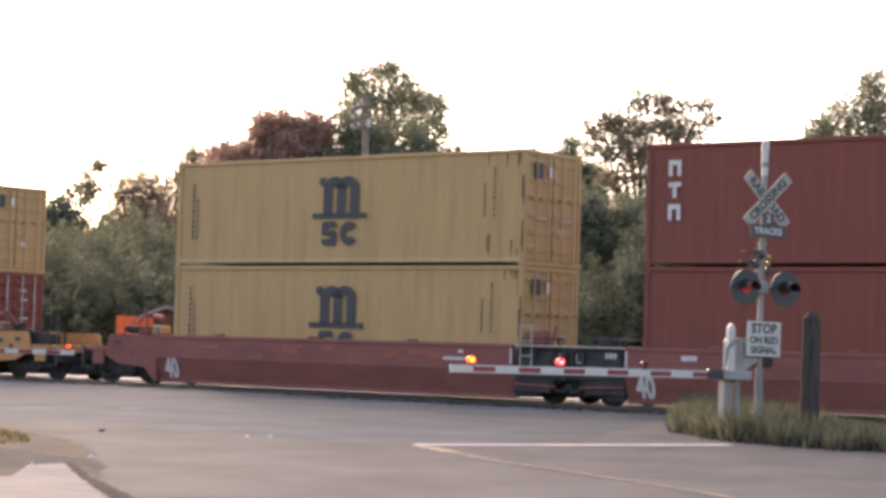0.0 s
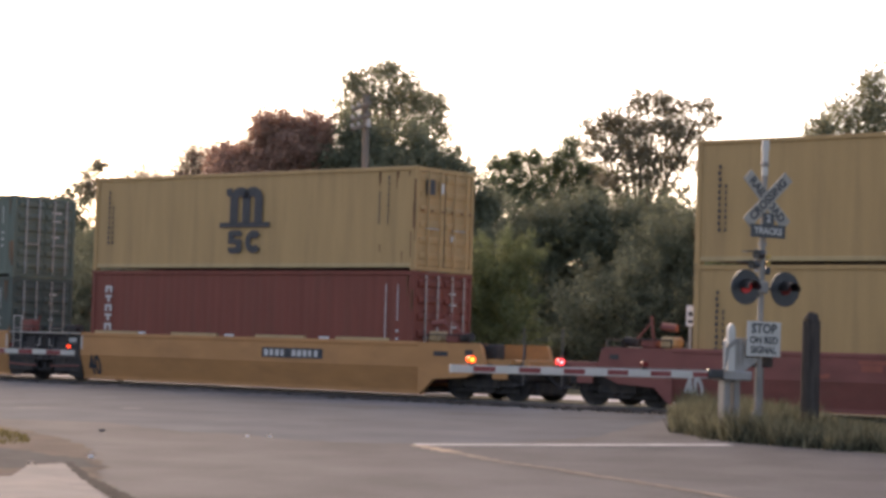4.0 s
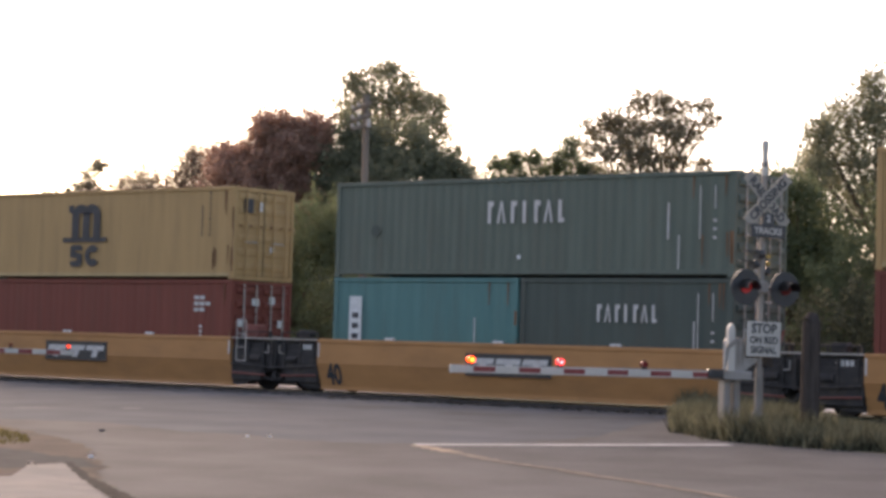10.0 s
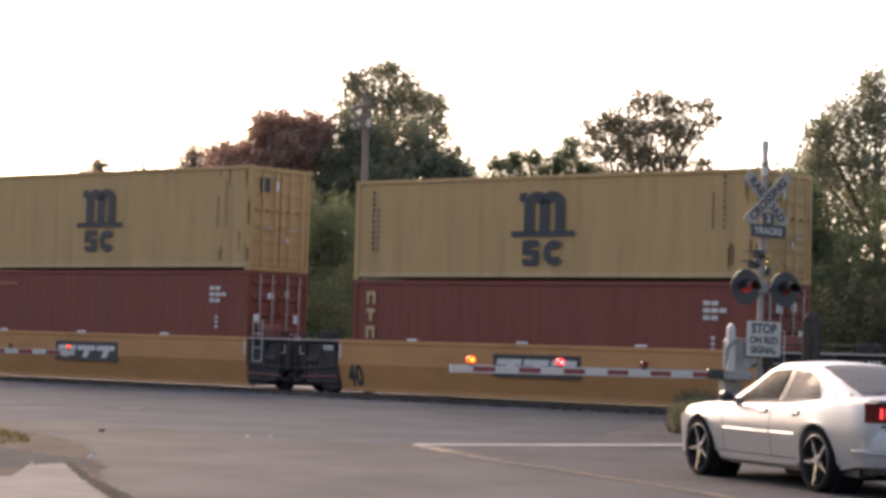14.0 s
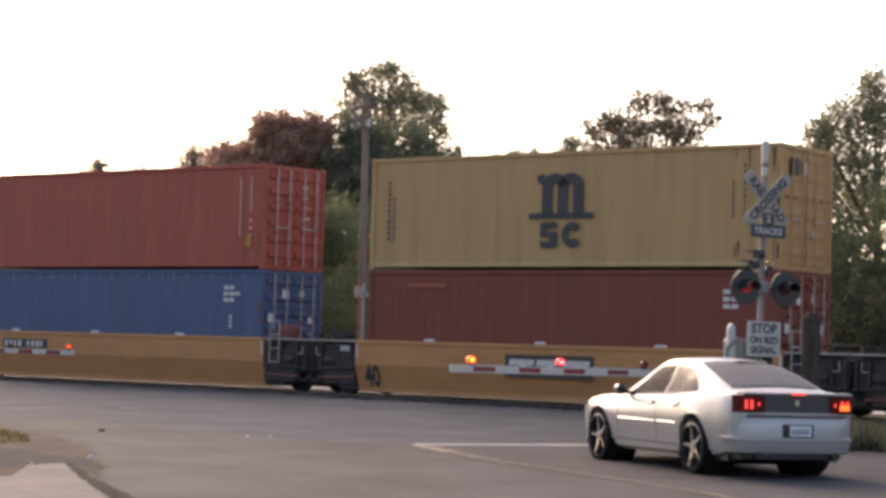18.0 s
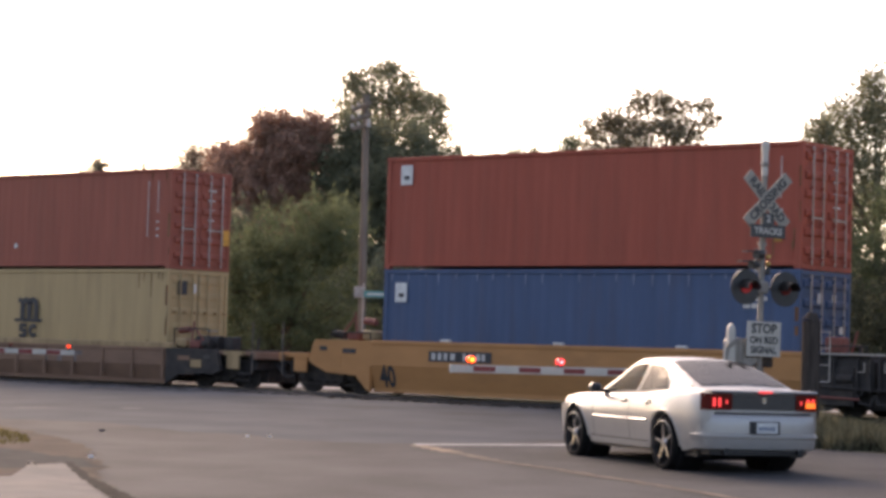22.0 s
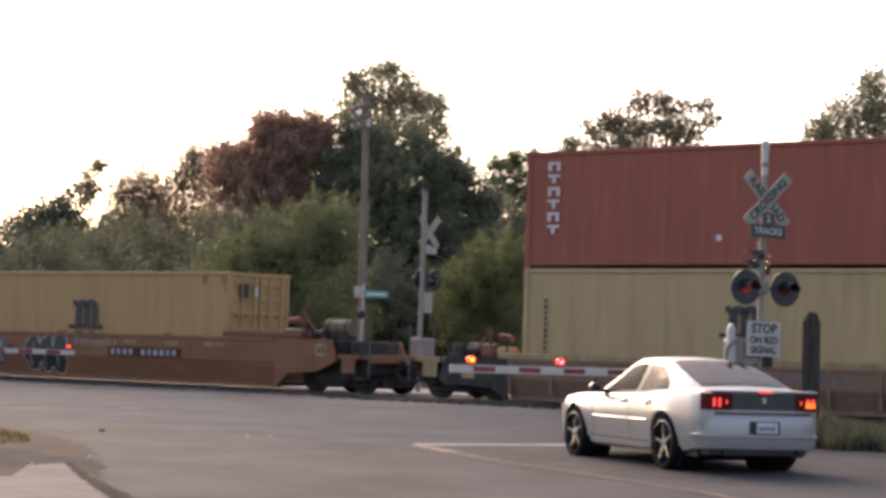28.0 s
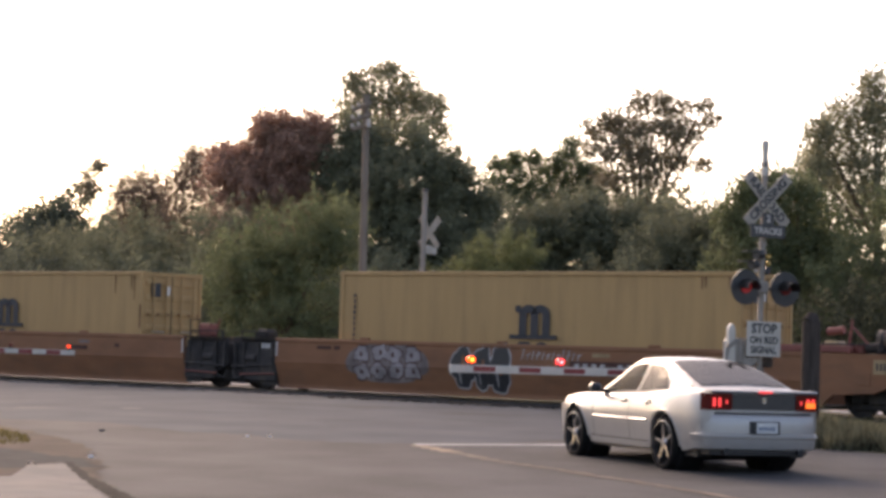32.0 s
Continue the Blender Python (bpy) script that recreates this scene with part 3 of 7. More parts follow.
def scuffs(mat, seed, n=16):
    """Pale scuffs under the top rail, and faint rows of print."""
    def put(ob, L, y, H):
        r = random.Random(seed)
        for i in range(n):
            x = -L + 0.3 + i * (2 * L - 0.6) / n + r.uniform(-0.1, 0.1)
            k = r.uniform(0.05, 0.3)
            part("scuff", P([(x, H - 0.13 - k), (x + 0.018, H - 0.13 - k), (x + 0.05, H - 0.12), (x - 0.03, H - 0.12)], y + 0.022, y + 0.028), mat, ob)
    return put


def sticker(x, z, w, h):
    def put(ob, L, y, H):
        plate(ob, x - w / 2, x + w / 2, z - h / 2, z + h / 2, LABEL, name="sticker", label="white square label")
        plate(ob, x - w * 0.2, x + w * 0.25, z - h * 0.25, z - h * 0.05, MARKD, name="sticker_print", d=0.012)
    return put


def door_badge():
    def put(ob, L, y, H):
        part("door_badge", B(L + 0.030, L + 0.036, -0.86, -0.50, H - 0.72, H - 0.32), MARKD, ob, "dark square emblem on the door")
        part("door_label", B(L + 0.030, L + 0.036, -0.28, -0.14, H - 0.66, H - 0.40), LABEL, ob, "small white label on the door")
        part("door_label", B(L + 0.030, L + 0.036, 0.22, 0.38, 0.80, 0.96), LABEL, ob)
        part("door_gap", B(L - 0.028, L - 0.02, -0.012, 0.012, 0.13, H - 0.13), SOOT, ob)
        for a in (-1.02, -0.62, -0.22, 0.2, 0.62, 1.0):
            part("door_print", B(L + 0.004, L + 0.009, a, a + 0.12, H * 0.57, H * 0.57 + 0.05), RUST, ob)
    return put


AMBERD = paint("dull_amber_label", (0.40, 0.20, 0.05), 0.3)
BLUEPALE = paint("pale_blue_scuff", (0.16, 0.20, 0.28), 0.2)
FORTY, TWENTY, HIGH, LOW = 12.192, 6.058, 2.896, 2.591
tan_marks = both(emblem(), column(-5.45, 0.75, 2.35, 11, MARKD, 0.09, 1), column(-5.28, 0.75, 1.9, 8, MARKD, 0.05, 2), column(4.85, 1.2, 2.5, 1, MARKD, 0.04, 3), column(5.15, 1.2, 2.5, 9, MARKD, 0.05, 4), door_badge())
BOXES = []


def load(*args):
    BOXES.append((args[0] + args[2] / 2, freight_box(*args)))


load(73.30, 0.75, FORTY, HIGH, MAROON, "maroon corrugated steel shipping container with pale lettering", end_marks(MARK, 5))
load(73.30, 3.66, FORTY, HIGH, MAROON, "maroon corrugated steel shipping container stacked on another", both(stacked(-5.3, 2.5, 3, 0.34, 0.52, MARK), end_marks(MARK, 6)))
load(57.55, 0.80, FORTY, HIGH, TAN, "tan corrugated steel shipping container with a dark emblem", tan_marks)
load(57.55, 3.71, FORTY, HIGH, TAN, "tan corrugated steel shipping container stacked on another, with a dark emblem", tan_marks)
load(36.97, 0.67, FORTY, HIGH, MAROON, "maroon corrugated shipping container with white lettering reading down", both(stacked(-5.35, 2.45, 6, 0.28, 0.27, MARK), end_marks(MARK, 7)))
load(36.97, 3.58, FORTY, HIGH - 0.2, TAN, "tan corrugated steel shipping container stacked on a maroon one", tan_marks)
load(21.22, 0.79, TWENTY, LOW, TEAL, "short teal corrugated shipping container", both(lambda ob, L, y, H: (plate(ob, -2.46, -2.04, 0.55, 2.1, LABEL, name="sticker", label="tall white label"), [plate(ob, -2.36, -2.14, 0.72 + i * 0.27, 0.86 + i * 0.27, MARKD, name="sticker_print", d=0.012) for i in range(4)]), column(1.7, 0.6, 2.1, 1, MARK, 0.04, 8)))
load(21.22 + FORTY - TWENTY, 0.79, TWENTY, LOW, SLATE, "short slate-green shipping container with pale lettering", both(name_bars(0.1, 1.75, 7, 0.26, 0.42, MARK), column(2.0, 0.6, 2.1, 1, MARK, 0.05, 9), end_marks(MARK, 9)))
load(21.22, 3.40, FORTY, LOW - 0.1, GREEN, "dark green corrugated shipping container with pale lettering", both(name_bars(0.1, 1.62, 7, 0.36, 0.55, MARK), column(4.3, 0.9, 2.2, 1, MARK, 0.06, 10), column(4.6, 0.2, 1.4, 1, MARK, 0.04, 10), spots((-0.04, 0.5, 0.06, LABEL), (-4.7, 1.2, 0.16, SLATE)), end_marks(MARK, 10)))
load(5.28, 0.72, FORTY, LOW, MAROON, "maroon corrugated shipping container with cream lettering", both(stacked(-5.45, 2.3, 3, 0.3, 0.45, CREAM), end_block(MARK, 11)))
load(5.28, 3.33, FORTY, LOW, TAN, "weathered tan shipping container with a dark emblem", tan_marks)
load(-10.72, 0.68, FORTY, HIGH, MAROON, "plain maroon corrugated shipping container", both(column(-4.2, 2.45, 2.6, 1, ROSE, 1.8, 3), end_block(MARK, 12)))
load(-10.72, 3.59, FORTY, HIGH, TAN, "ochre-tan corrugated shipping container with a dark emblem", tan_marks)
load(-26.70, 0.70, FORTY, HIGH, BLUE, "blue corrugated steel shipping container with a white label", both(sticker(-5.5, 2.3, 0.38, 0.5), scuffs(BLUEPALE, 3, 22), end_block(MARK, 13)))
load(-26.70, 3.61, FORTY, HIGH, RED, "red corrugated steel shipping container with a white label", both(sticker(-5.42, 2.43, 0.38, 0.5), lambda ob, L, y, H: plate(ob, 5.41, 5.61, 0.61, 0.93, AMBERD, name="amber_label"), end_marks(MARK, 14)))
load(-46.87, 0.72, FORTY, HIGH, CREAM, "cream weathered shipping container with a dark emblem", both(emblem(MARKD, 0.66, 0.15, 2.05), column(-5.4, 0.75, 2.2, 10, MARKD, 0.09, 15), door_badge()))
load(-46.87, 3.63, FORTY, HIGH - 0.03, ROSE, "faded maroon shipping container with white lettering reading down", both(stacked(-5.25, 2.6, 6, 0.36, 0.31, MARK), spots((-0.55, 0.69, 0.08, LABEL)), end_marks(MARK, 16), lambda ob, L, y, H: part("amber_plate", B(L + 0.06, L + 0.066, 0.85, 1.1, 0.75, 1.2), AMBERL, ob)))
load(-69.12, 0.65, FORTY, HIGH, TAN, "tan shipping container with a dark emblem, alone in its well", both(emblem(MARKD, 0.76, 0.25, 2.08), column(-5.55, 0.75, 2.35, 11, MARKD, 0.09, 17), door_badge()))
load(-88.85, 0.65, FORTY, HIGH, TAN, "tan shipping container with a dark emblem, alone in its well", both(emblem(MARKD, 0.76, 0.25, 2.08), column(-5.5, 0.75, 2.35, 11, MARKD, 0.09, 18), door_badge()))

# ---------------------------------------------------------------- well cars
WHEELS = []


def truck(car, x, heavy=1.0):
    """A two-axle bogie under a car, at x along it."""
    t = part("bogie", B(x - 0.3, x + 0.3, -0.95, 0.95, 0.38, 0.62, bevel=0.03), SOOT, car, "grimy black steel bogie")
    for y in (-1.0, 1.0):
        pts = [(x - 1.15, 0.5), (x - 0.95, 0.66), (x - 0.4, 0.70), (x + 0.4, 0.70), (x + 0.95, 0.66), (x + 1.15, 0.5), (x + 0.95, 0.40), (x + 0.55, 0.36), (x + 0.3, 0.20), (x - 0.3, 0.20), (x - 0.55, 0.36), (x - 0.95, 0.40)]
        part("side_frame", P(pts, y - 0.06, y + 0.06), SOOT, t)
        for dx in (-0.87, 0.87):
            part("axle_box", B(x + dx - 0.14, x + dx + 0.14, y - 0.11, y + 0.11, 0.32, 0.60, bevel=0.03), SOOT, t)
            part("axle_cap", T((x + dx, y * 1.10, 0.44), (x + dx, y * 1.17, 0.44), 0.075, seg=12), SOOT, t)
        part("bolster_end", B(x - 0.22, x + 0.22, y - 0.12, y + 0.12, 0.50, 0.70, bevel=0.03), SOOT, t)
        for dx in (-0.12, 0.12):
            part("spring", T((x + dx, y - 0.08 * (1 if y > 0 else -1) * -1, 0.26), (x + dx, y + 0.0, 0.5), 0.06, seg=8), SOOT, t)
    part("brake_beam", B(x - 1.05, x + 1.05, -0.96, -0.88, 0.18, 0.32, bevel=0.02), SOOT, t)
    part("pedestal", B(x - 0.55, x + 0.55, -1.12, -1.02, 0.30, 0.58, bevel=0.03), SOOT, t)
    for dx in (-0.87, 0.87):
        bm = bmesh.new()
        tube(bm, (0, -1.02, 0), (0, 1.02, 0), 0.08, seg=8)
        for y in (-0.76, 0.76):
            tube(bm, (0, y - 0.065, 0), (0, y + 0.065, 0), 0.44, seg=24)
            tube(bm, (0, y - 0.075, 0), (0, y + 0.075, 0), 0.36, seg=18)
            tube(bm, (0, y * 1.22, 0), (0, y * 1.36, 0), 0.12, seg=8)
        w = part("wheelset", bm, SOOT, t, "worn steel wheelset", m=pose(x + dx, 0, 0.44))
        WHEELS.append((w, Vector((x + dx, 0, 0.44))))
    return t


def sill(x0, x1, z0, z1, slope0, slope1, y, mat, parent, name="side_sill", foot=0.18):
    """The deep side girder of a well: a top tube, an upright plate and a lower plate that leans in; slopes cut its lower corners."""
    s = 1 if y > 0 else -1
    zm = z0 + (z1 - z0) * 0.52
    rows = [(z1, 0.0), (z1, -0.0), (zm, 0.0), (zm - 0.04, 0.015), (z0 + 0.1, foot), (z0, foot)]
    bm = bmesh.new()

    def end(x, z, slope, sign):
        k = max(0.0, (zm - z) / max(0.01, zm - z0))
        return x + sign * slope * k
    loops = []
    for inner in (0, 1):
        for z, inset in rows:
            yy = y - s * (inset + (0.10 if inner else 0.0))
            loops.append((bm.verts.new((end(x0, z, slope0, 1), yy, z)), bm.verts.new((end(x1, z, slope1, -1), yy, z))))
    n = len(rows)
    for base in (0, n):
        for i in range(n - 1):
            a, b = loops[base + i], loops[base + i + 1]
            bm.faces.new((a[0], a[1], b[1], b[0]))
    for i in (0, n - 1):
        a, b = loops[i], loops[n + i]
        bm.faces.new((a[0], a[1], b[1], b[0]))
    for e in (0, 1):
        for i in range(n - 1):
            bm.faces.new((loops[i][e], loops[i + 1][e], loops[n + i + 1][e], loops[n + i][e]))
    bmesh.ops.remove_doubles(bm, verts=bm.verts, dist=0.0005)
    bmesh.ops.recalc_face_normals(bm, faces=bm.faces)
    ob = part(name, bm, mat, parent)
    part("top_chord", B(x0, x1, min(y + s * 0.02, y - s * 0.13), max(y + s * 0.02, y - s * 0.13), z1 - 0.10, z1 + 0.012, bevel=0.02), mat, ob)
    return ob


def numeral(car, x, z, mat):
    words("numeral", "40", 0.78, mat, car, pose(x, -1.412, 0.48, 106.7, 0, 0), wide=0.66)


def well_car(s0, s1, paint_mat, label, ends=("joint", "joint"), z0=0.10, z1=1.42, number=None, extra=None):
    """One well of a car between s0 and s1 (its girders); an end is 'joint' (shared bogie) or 'platform' (coupler end)."""
    c = (s0 + s1) / 2
    car = empty("well_car", TRACK @ pose(c, 1.219, RAIL), label, "rail car", "well cars of the train")
    h = (s1 - s0) / 2
    for y in (-1.5, 1.5):
        sill(-h, h, z0, z1, 0.0, 0.0, y, paint_mat, car)
    part("well_floor", B(-h, h, -1.25, 1.25, 0.16, 0.24), SOOT, car)
    for i in range(7):
        x = -h + (i + 0.5) * 2 * h / 7
        part("cross_bearer", B(x - 0.12, x + 0.12, -1.24, 1.24, 0.10, 0.2), SOOT, car)
    for i in range(3):
        x = -h * 0.62 + i * h * 0.55
        part("box_guide", B(x - 0.16, x + 0.16, -1.46, -1.36, z1 + 0.012, z1 + 0.075, bevel=0.02), LABEL if paint_mat is YELLOW else paint_mat, car)
    for e, sgn in ((0, -1), (1, 1)):
        x = sgn * h
        def span(a, b):
            return (min(x + sgn * a, x + sgn * b), max(x + sgn * a, x + sgn * b))
        if ends[e] == "joint":
            part("bulkhead", B(*span(0.0, 1.6), -1.40, 1.40, 0.62, 1.30, bevel=0.04), SOOT, car, "black end bulkhead")
            part("end_deck", B(*span(0.0, 1.45), -1.30, 1.30, 1.30, 1.38, bevel=0.01), SOOT, car)
            for d in (0.12, 0.62, 1.18, 1.50):
                part("bulkhead_rib", B(*span(d, d + 0.07), -1.49, -1.40, 0.55, 1.30, bevel=0.015), SOOT, car)
            part("brake_pipe", T((x + sgn * 0.05, -1.50, 0.70), (x + sgn * 1.62, -1.50, 0.62), 0.028, seg=8), SOOT, car)
            part("brake_pipe", T((x + sgn * 0.05, -1.49, 0.46), (x + sgn * 1.30, -1.49, 0.42), 0.022, seg=8), OXIDE, car)
            hose = T((x + sgn * 1.1, -1.42, 0.66), (x + sgn * 1.3, -1.45, 0.34), 0.032, seg=8)
            tube(hose, (x + sgn * 1.3, -1.45, 0.34), (x + sgn * 1.55, -1.45, 0.30), 0.032, seg=8)
            tube(hose, (x + sgn * 1.55, -1.45, 0.30), (x + sgn * 1.64, -1.42, 0.52), 0.032, seg=8)
            part("air_hose", hose, SOOT, car)
            part("cylinder", T((x + sgn * 0.75, -1.43, 0.86), (x + sgn * 1.12, -1.43, 0.86), 0.10, seg=14), SOOT, car, "black brake cylinder")
            part("draft_arm", B(*span(1.6, 1.65), -0.45, 0.45, 0.62, 1.0, bevel=0.05), SOOT, car)
            part("foot_plate", B(*span(0.02, 1.15), -1.46, -1.40, 0.26, 1.12, bevel=0.02), SOOT, car)
            part("side_bracket", P([(x + sgn * 0.02, 0.14), (x + sgn * 0.5, 0.14), (x + sgn * 1.35, 0.52), (x + sgn * 1.35, 0.8), (x + sgn * 0.02, 0.8)], -1.38, -1.30), SOOT, car)
            rod = SOOT if paint_mat is ORANGE else GALV
            part("walkway", B(*span(0.0, 1.62), -1.47, -1.28, 1.385, 1.42), rod, car, "edge of the end walkway")
            part("end_stripe", B(*span(-0.07, -0.02), -1.512, -1.505, 0.95, 1.36), MARK, car)
            for d in (0.35, 1.1):
                part("hose_stub", T((x + sgn * d, -1.1, 1.38), (x + sgn * d, -1.1, 1.60), 0.035, seg=6), SOOT, car)
            part("grab_rail", T((x + sgn * 0.1, -1.36, 1.58), (x + sgn * 1.4, -1.36, 1.58), 0.018, seg=6), SOOT, car)
            for d in (0.1, 1.4):
                part("rail_post", T((x + sgn * d, -1.36, 1.36), (x + sgn * d, -1.36, 1.58), 0.018, seg=6), SOOT, car)
            hold = part("hand_hold", T((x + sgn * 1.22, -1.47, 1.02), (x + sgn * 1.40, -1.47, 1.02), 0.014, seg=6), rod, car, "bent steel hand hold")
            for d in (1.22, 1.40):
                part("upright", T((x + sgn * d, -1.47, 1.02), (x + sgn * d, -1.47, 1.24), 0.014, seg=6), rod, hold)
            if sgn > 0:
                lad = part("ladder", T((x + 0.22, -1.48, 0.78), (x + 0.56, -1.48, 0.78), 0.016, seg=6), rod, car, "steel end ladder")
                for d in (0.22, 0.56):
                    part("stile", T((x + d, -1.48, 0.78), (x + d, -1.48, 1.9), 0.016, seg=6), rod, lad)
                for z in (1.15, 1.52, 1.88):
                    part("rung", T((x + 0.22, -1.48, z), (x + 0.56, -1.48, z), 0.014, seg=6), rod, lad)
                part("brake_box", B(x + 0.3, x + 0.75, -1.25, -0.9, 1.42, 1.78, bevel=0.04), OXIDE, car, "rusty brown brake box on the walkway")
                part("brake_lever", T((x + 0.95, -1.2, 1.42), (x + 1.1, -1.22, 1.9), 0.025, seg=6), OXIDE, car)
            else:
                for k, (a, b) in enumerate(((0.30, 0.38), (0.41, 0.50), (0.53, 0.62), (0.70, 0.74))):
                    part("small_print", B(*span(a, b), -1.408, -1.403, 1.14 if k < 3 else 1.19, 1.27 if k < 3 else 1.23), MARK, car)
                part("valve_box", B(*span(0.6, 1.0), -1.2, -0.85, 1.42, 1.66, bevel=0.04), SOOT, car)
            if sgn > 0:
                truck(car, h + 1.65)
        else:
            bm = bmesh.new()
            k = z1 - 1.42
            pts = [(x, z1), (x + sgn * 1.92, z1), (x + sgn * 2.0, z1 - 0.1), (x + sgn * 2.15, 0.84 + k), (x + sgn * 1.9, 0.72 + k), (x + sgn * 1.5, 0.56 + k * 0.5), (x + sgn * 0.5, 0.5 + k * 0.5), (x + sgn * 0.12, z0 + 0.06), (x, z0)]
            skin = SOOT if paint_mat is BROWN else paint_mat
            part("end_plate", P(pts if sgn > 0 else pts[::-1], -1.5, -1.38), skin, car, "end plate cut away over the wheels")
            part("end_plate", P(pts if sgn > 0 else pts[::-1], 1.38, 1.5), skin, car)
            trim = OCHRE if paint_mat is BROWN else paint_mat
            part("hole", B(*span(1.5, 1.75), -1.512, -1.502, 1.13 + k, 1.25 + k), BLACK, car)
            part("panel", B(*span(1.0, 1.42), -1.514, -1.502, 0.72 + k * 0.5, 1.0 + k * 0.7, bevel=0.01), trim, car)
            part("step_plate", B(*span(2.3, 2.75), -1.40, -1.36, 0.55, 0.92), trim, car)
            part("hanger", B(*span(2.2, 2.9), -1.42, -1.3, 0.92, 1.04), trim, car)
            gear = part("brake_gear", B(*span(0.12, 0.5), -1.3, -0.8, z1, z1 + 0.28, bevel=0.06), OCHRE, car, "rusty ochre brake gear on the end deck")
            part("gear_drum", T((x + sgn * 0.15, -1.1, z1 + 0.48), (x + sgn * 0.55, -1.1, z1 + 0.52), 0.09, seg=12), OXIDE, gear)
            part("gear_pipe", T((x + sgn * 0.7, -1.2, z1), (x + sgn * 0.8, -1.2, z1 + 0.75), 0.03, seg=6), OXIDE, gear)
            part("gear_box", B(*span(0.65, 1.05), -1.25, -0.9, z1, z1 + 0.22, bevel=0.04), OXIDE, gear)
            part("gear_lump", T((x + sgn * 1.15, -1.15, z1 + 0.12), (x + sgn * 1.5, -1.2, z1 + 0.16), 0.11, seg=10), SOOT, gear)
            part("gear_arm", T((x + sgn * 0.8, -1.2, z1 + 0.6), (x + sgn * 1.2, -1.2, z1 + 0.2), 0.025, seg=6), OXIDE, gear)
            part("end_deck", B(*span(0.0, 3.3), -1.3, 1.3, 0.92, 1.02, bevel=0.01), paint_mat, car)
            part("centre_beam", B(*span(0.0, 3.4), -0.32, 0.32, 0.62, 0.92, bevel=0.03), SOOT, car)
            part("end_sill", B(*span(3.2, 3.36), -1.35, 1.35, 0.82, 1.05, bevel=0.02), paint_mat, car)
            part("coupler", B(*span(3.4, 4.0), -0.14, 0.14, 0.66, 0.90, bevel=0.05), SOOT, car)
            part("bulkhead", B(*span(0.05, 0.3), -1.35, 1.35, 0.7, z1 - 0.05, bevel=0.03), SOOT, car)
            part("brake_tank", T((x + sgn * 0.7, -0.9, 1.24), (x + sgn * 1.6, -0.9, 1.24), 0.2, seg=14), SOOT, car)
            part("valve_box", B(*span(1.75, 2.1), -1.0, -0.6, 1.02, 1.42, bevel=0.04), SOOT, car)
            for d in (0.15, 1.5):
                part("rail_post", T((x + sgn * d, -1.33, 1.0), (x + sgn * d, -1.33, 1.62), 0.02, seg=6), SOOT, car)
            part("corner_post", T((x + sgn * 3.22, -1.36, 0.42), (x + sgn * 3.22, -1.36, 1.85), 0.016, seg=6), POSTGREY, car, "tall thin grab post at the car's corner")
            part("brake_rigging", B(*span(0.45, 3.1), -0.58, 0.58, 0.16, 0.52, bevel=0.04), SOOT, car)
            part("under_frame", B(*span(0.35, 3.15), -1.12, 1.12, 0.50, 0.91, bevel=0.04), SOOT, car, "grimy frame under the end deck")
            part("hose", T((x + sgn * 3.3, -0.5, 0.7), (x + sgn * 3.75, -0.45, 0.34), 0.035, seg=8), SOOT, car)
            part("grab_rail", T((x + sgn * 0.15, -1.33, 1.62), (x + sgn * 1.5, -1.33, 1.62), 0.02, seg=6), SOOT, car)
            part("brake_stand", T((x + sgn * 2.6, -0.5, 1.02), (x + sgn * 2.62, -0.5, 1.42), 0.04, seg=8), SOOT, car)
            step = part("ladder", B(*span(2.75, 3.15), -1.36, -1.32, 0.40, 0.45), SOOT, car)
            for d in (2.75, 3.15):
                part("stile", T((x + sgn * d, -1.34, 0.40), (x + sgn * d, -1.34, 1.0), 0.018, seg=6), SOOT, step)
            part("end_mark", B(*span(0.5, 0.95), -1.512, -1.502, 1.08 + k, 1.2 + k), MARKD if paint_mat is YELLOW else paint_mat, car)
            truck(car, sgn * (h + 1.75))
            if paint_mat is ORANGE:
                part("air_tank", T((x + sgn * 1.25, -0.75, 1.74), (x + sgn * 2.1, -0.75, 1.74), 0.22, seg=18), TANKBROWN, car, "grimy brown air tank on a cradle")
                for d in (1.38, 1.97):
                    part("tank_strap", T((x + sgn * d, -0.75, 1.74), (x + sgn * (d + 0.05), -0.75, 1.74), 0.232, seg=18), SOOT, car)
                part("tank_cradle", B(*span(1.3, 2.05), -0.95, -0.5, 1.0, 1.54, bevel=0.03), SOOT, car)
                part("equipment_box", B(*span(2.3, 2.95), -1.1, 0.2, 1.0, 1.40, bevel=0.05), SOOT, car)
                part("brake_mast", T((x + sgn * 2.62, -1.0, 1.0), (x + sgn * 2.62, -1.0, 2.15), 0.035, seg=8), GALV, car, "thin brake mast with a wheel")
                part("brake_wheel", T((x + sgn * 2.58, -1.05, 2.1), (x + sgn * 2.66, -1.05, 2.1), 0.12, seg=14), SOOT, car)
                part("placard", B(*span(1.48, 1.84), -1.516, -1.506, 0.98, 1.30), OCHRE, car, "ochre placard on the end plate")
                for d in (1.55, 1.64, 1.73):
                    part("placard_bar", B(*span(d, d + 0.05), -1.520, -1.516, 1.06, 1.22), MARKD, car)
                part("raised_rail", B(*span(-2.0, 0.9), -1.5, -1.3, z1 + 0.014, z1 + 0.17, bevel=0.02), OXIDE, car, "rusty raised rail on the girder's end")
    if number:
        numeral(car, -h + 0.55, 0.62, number)
    if extra:
        extra(car, h)
    return car


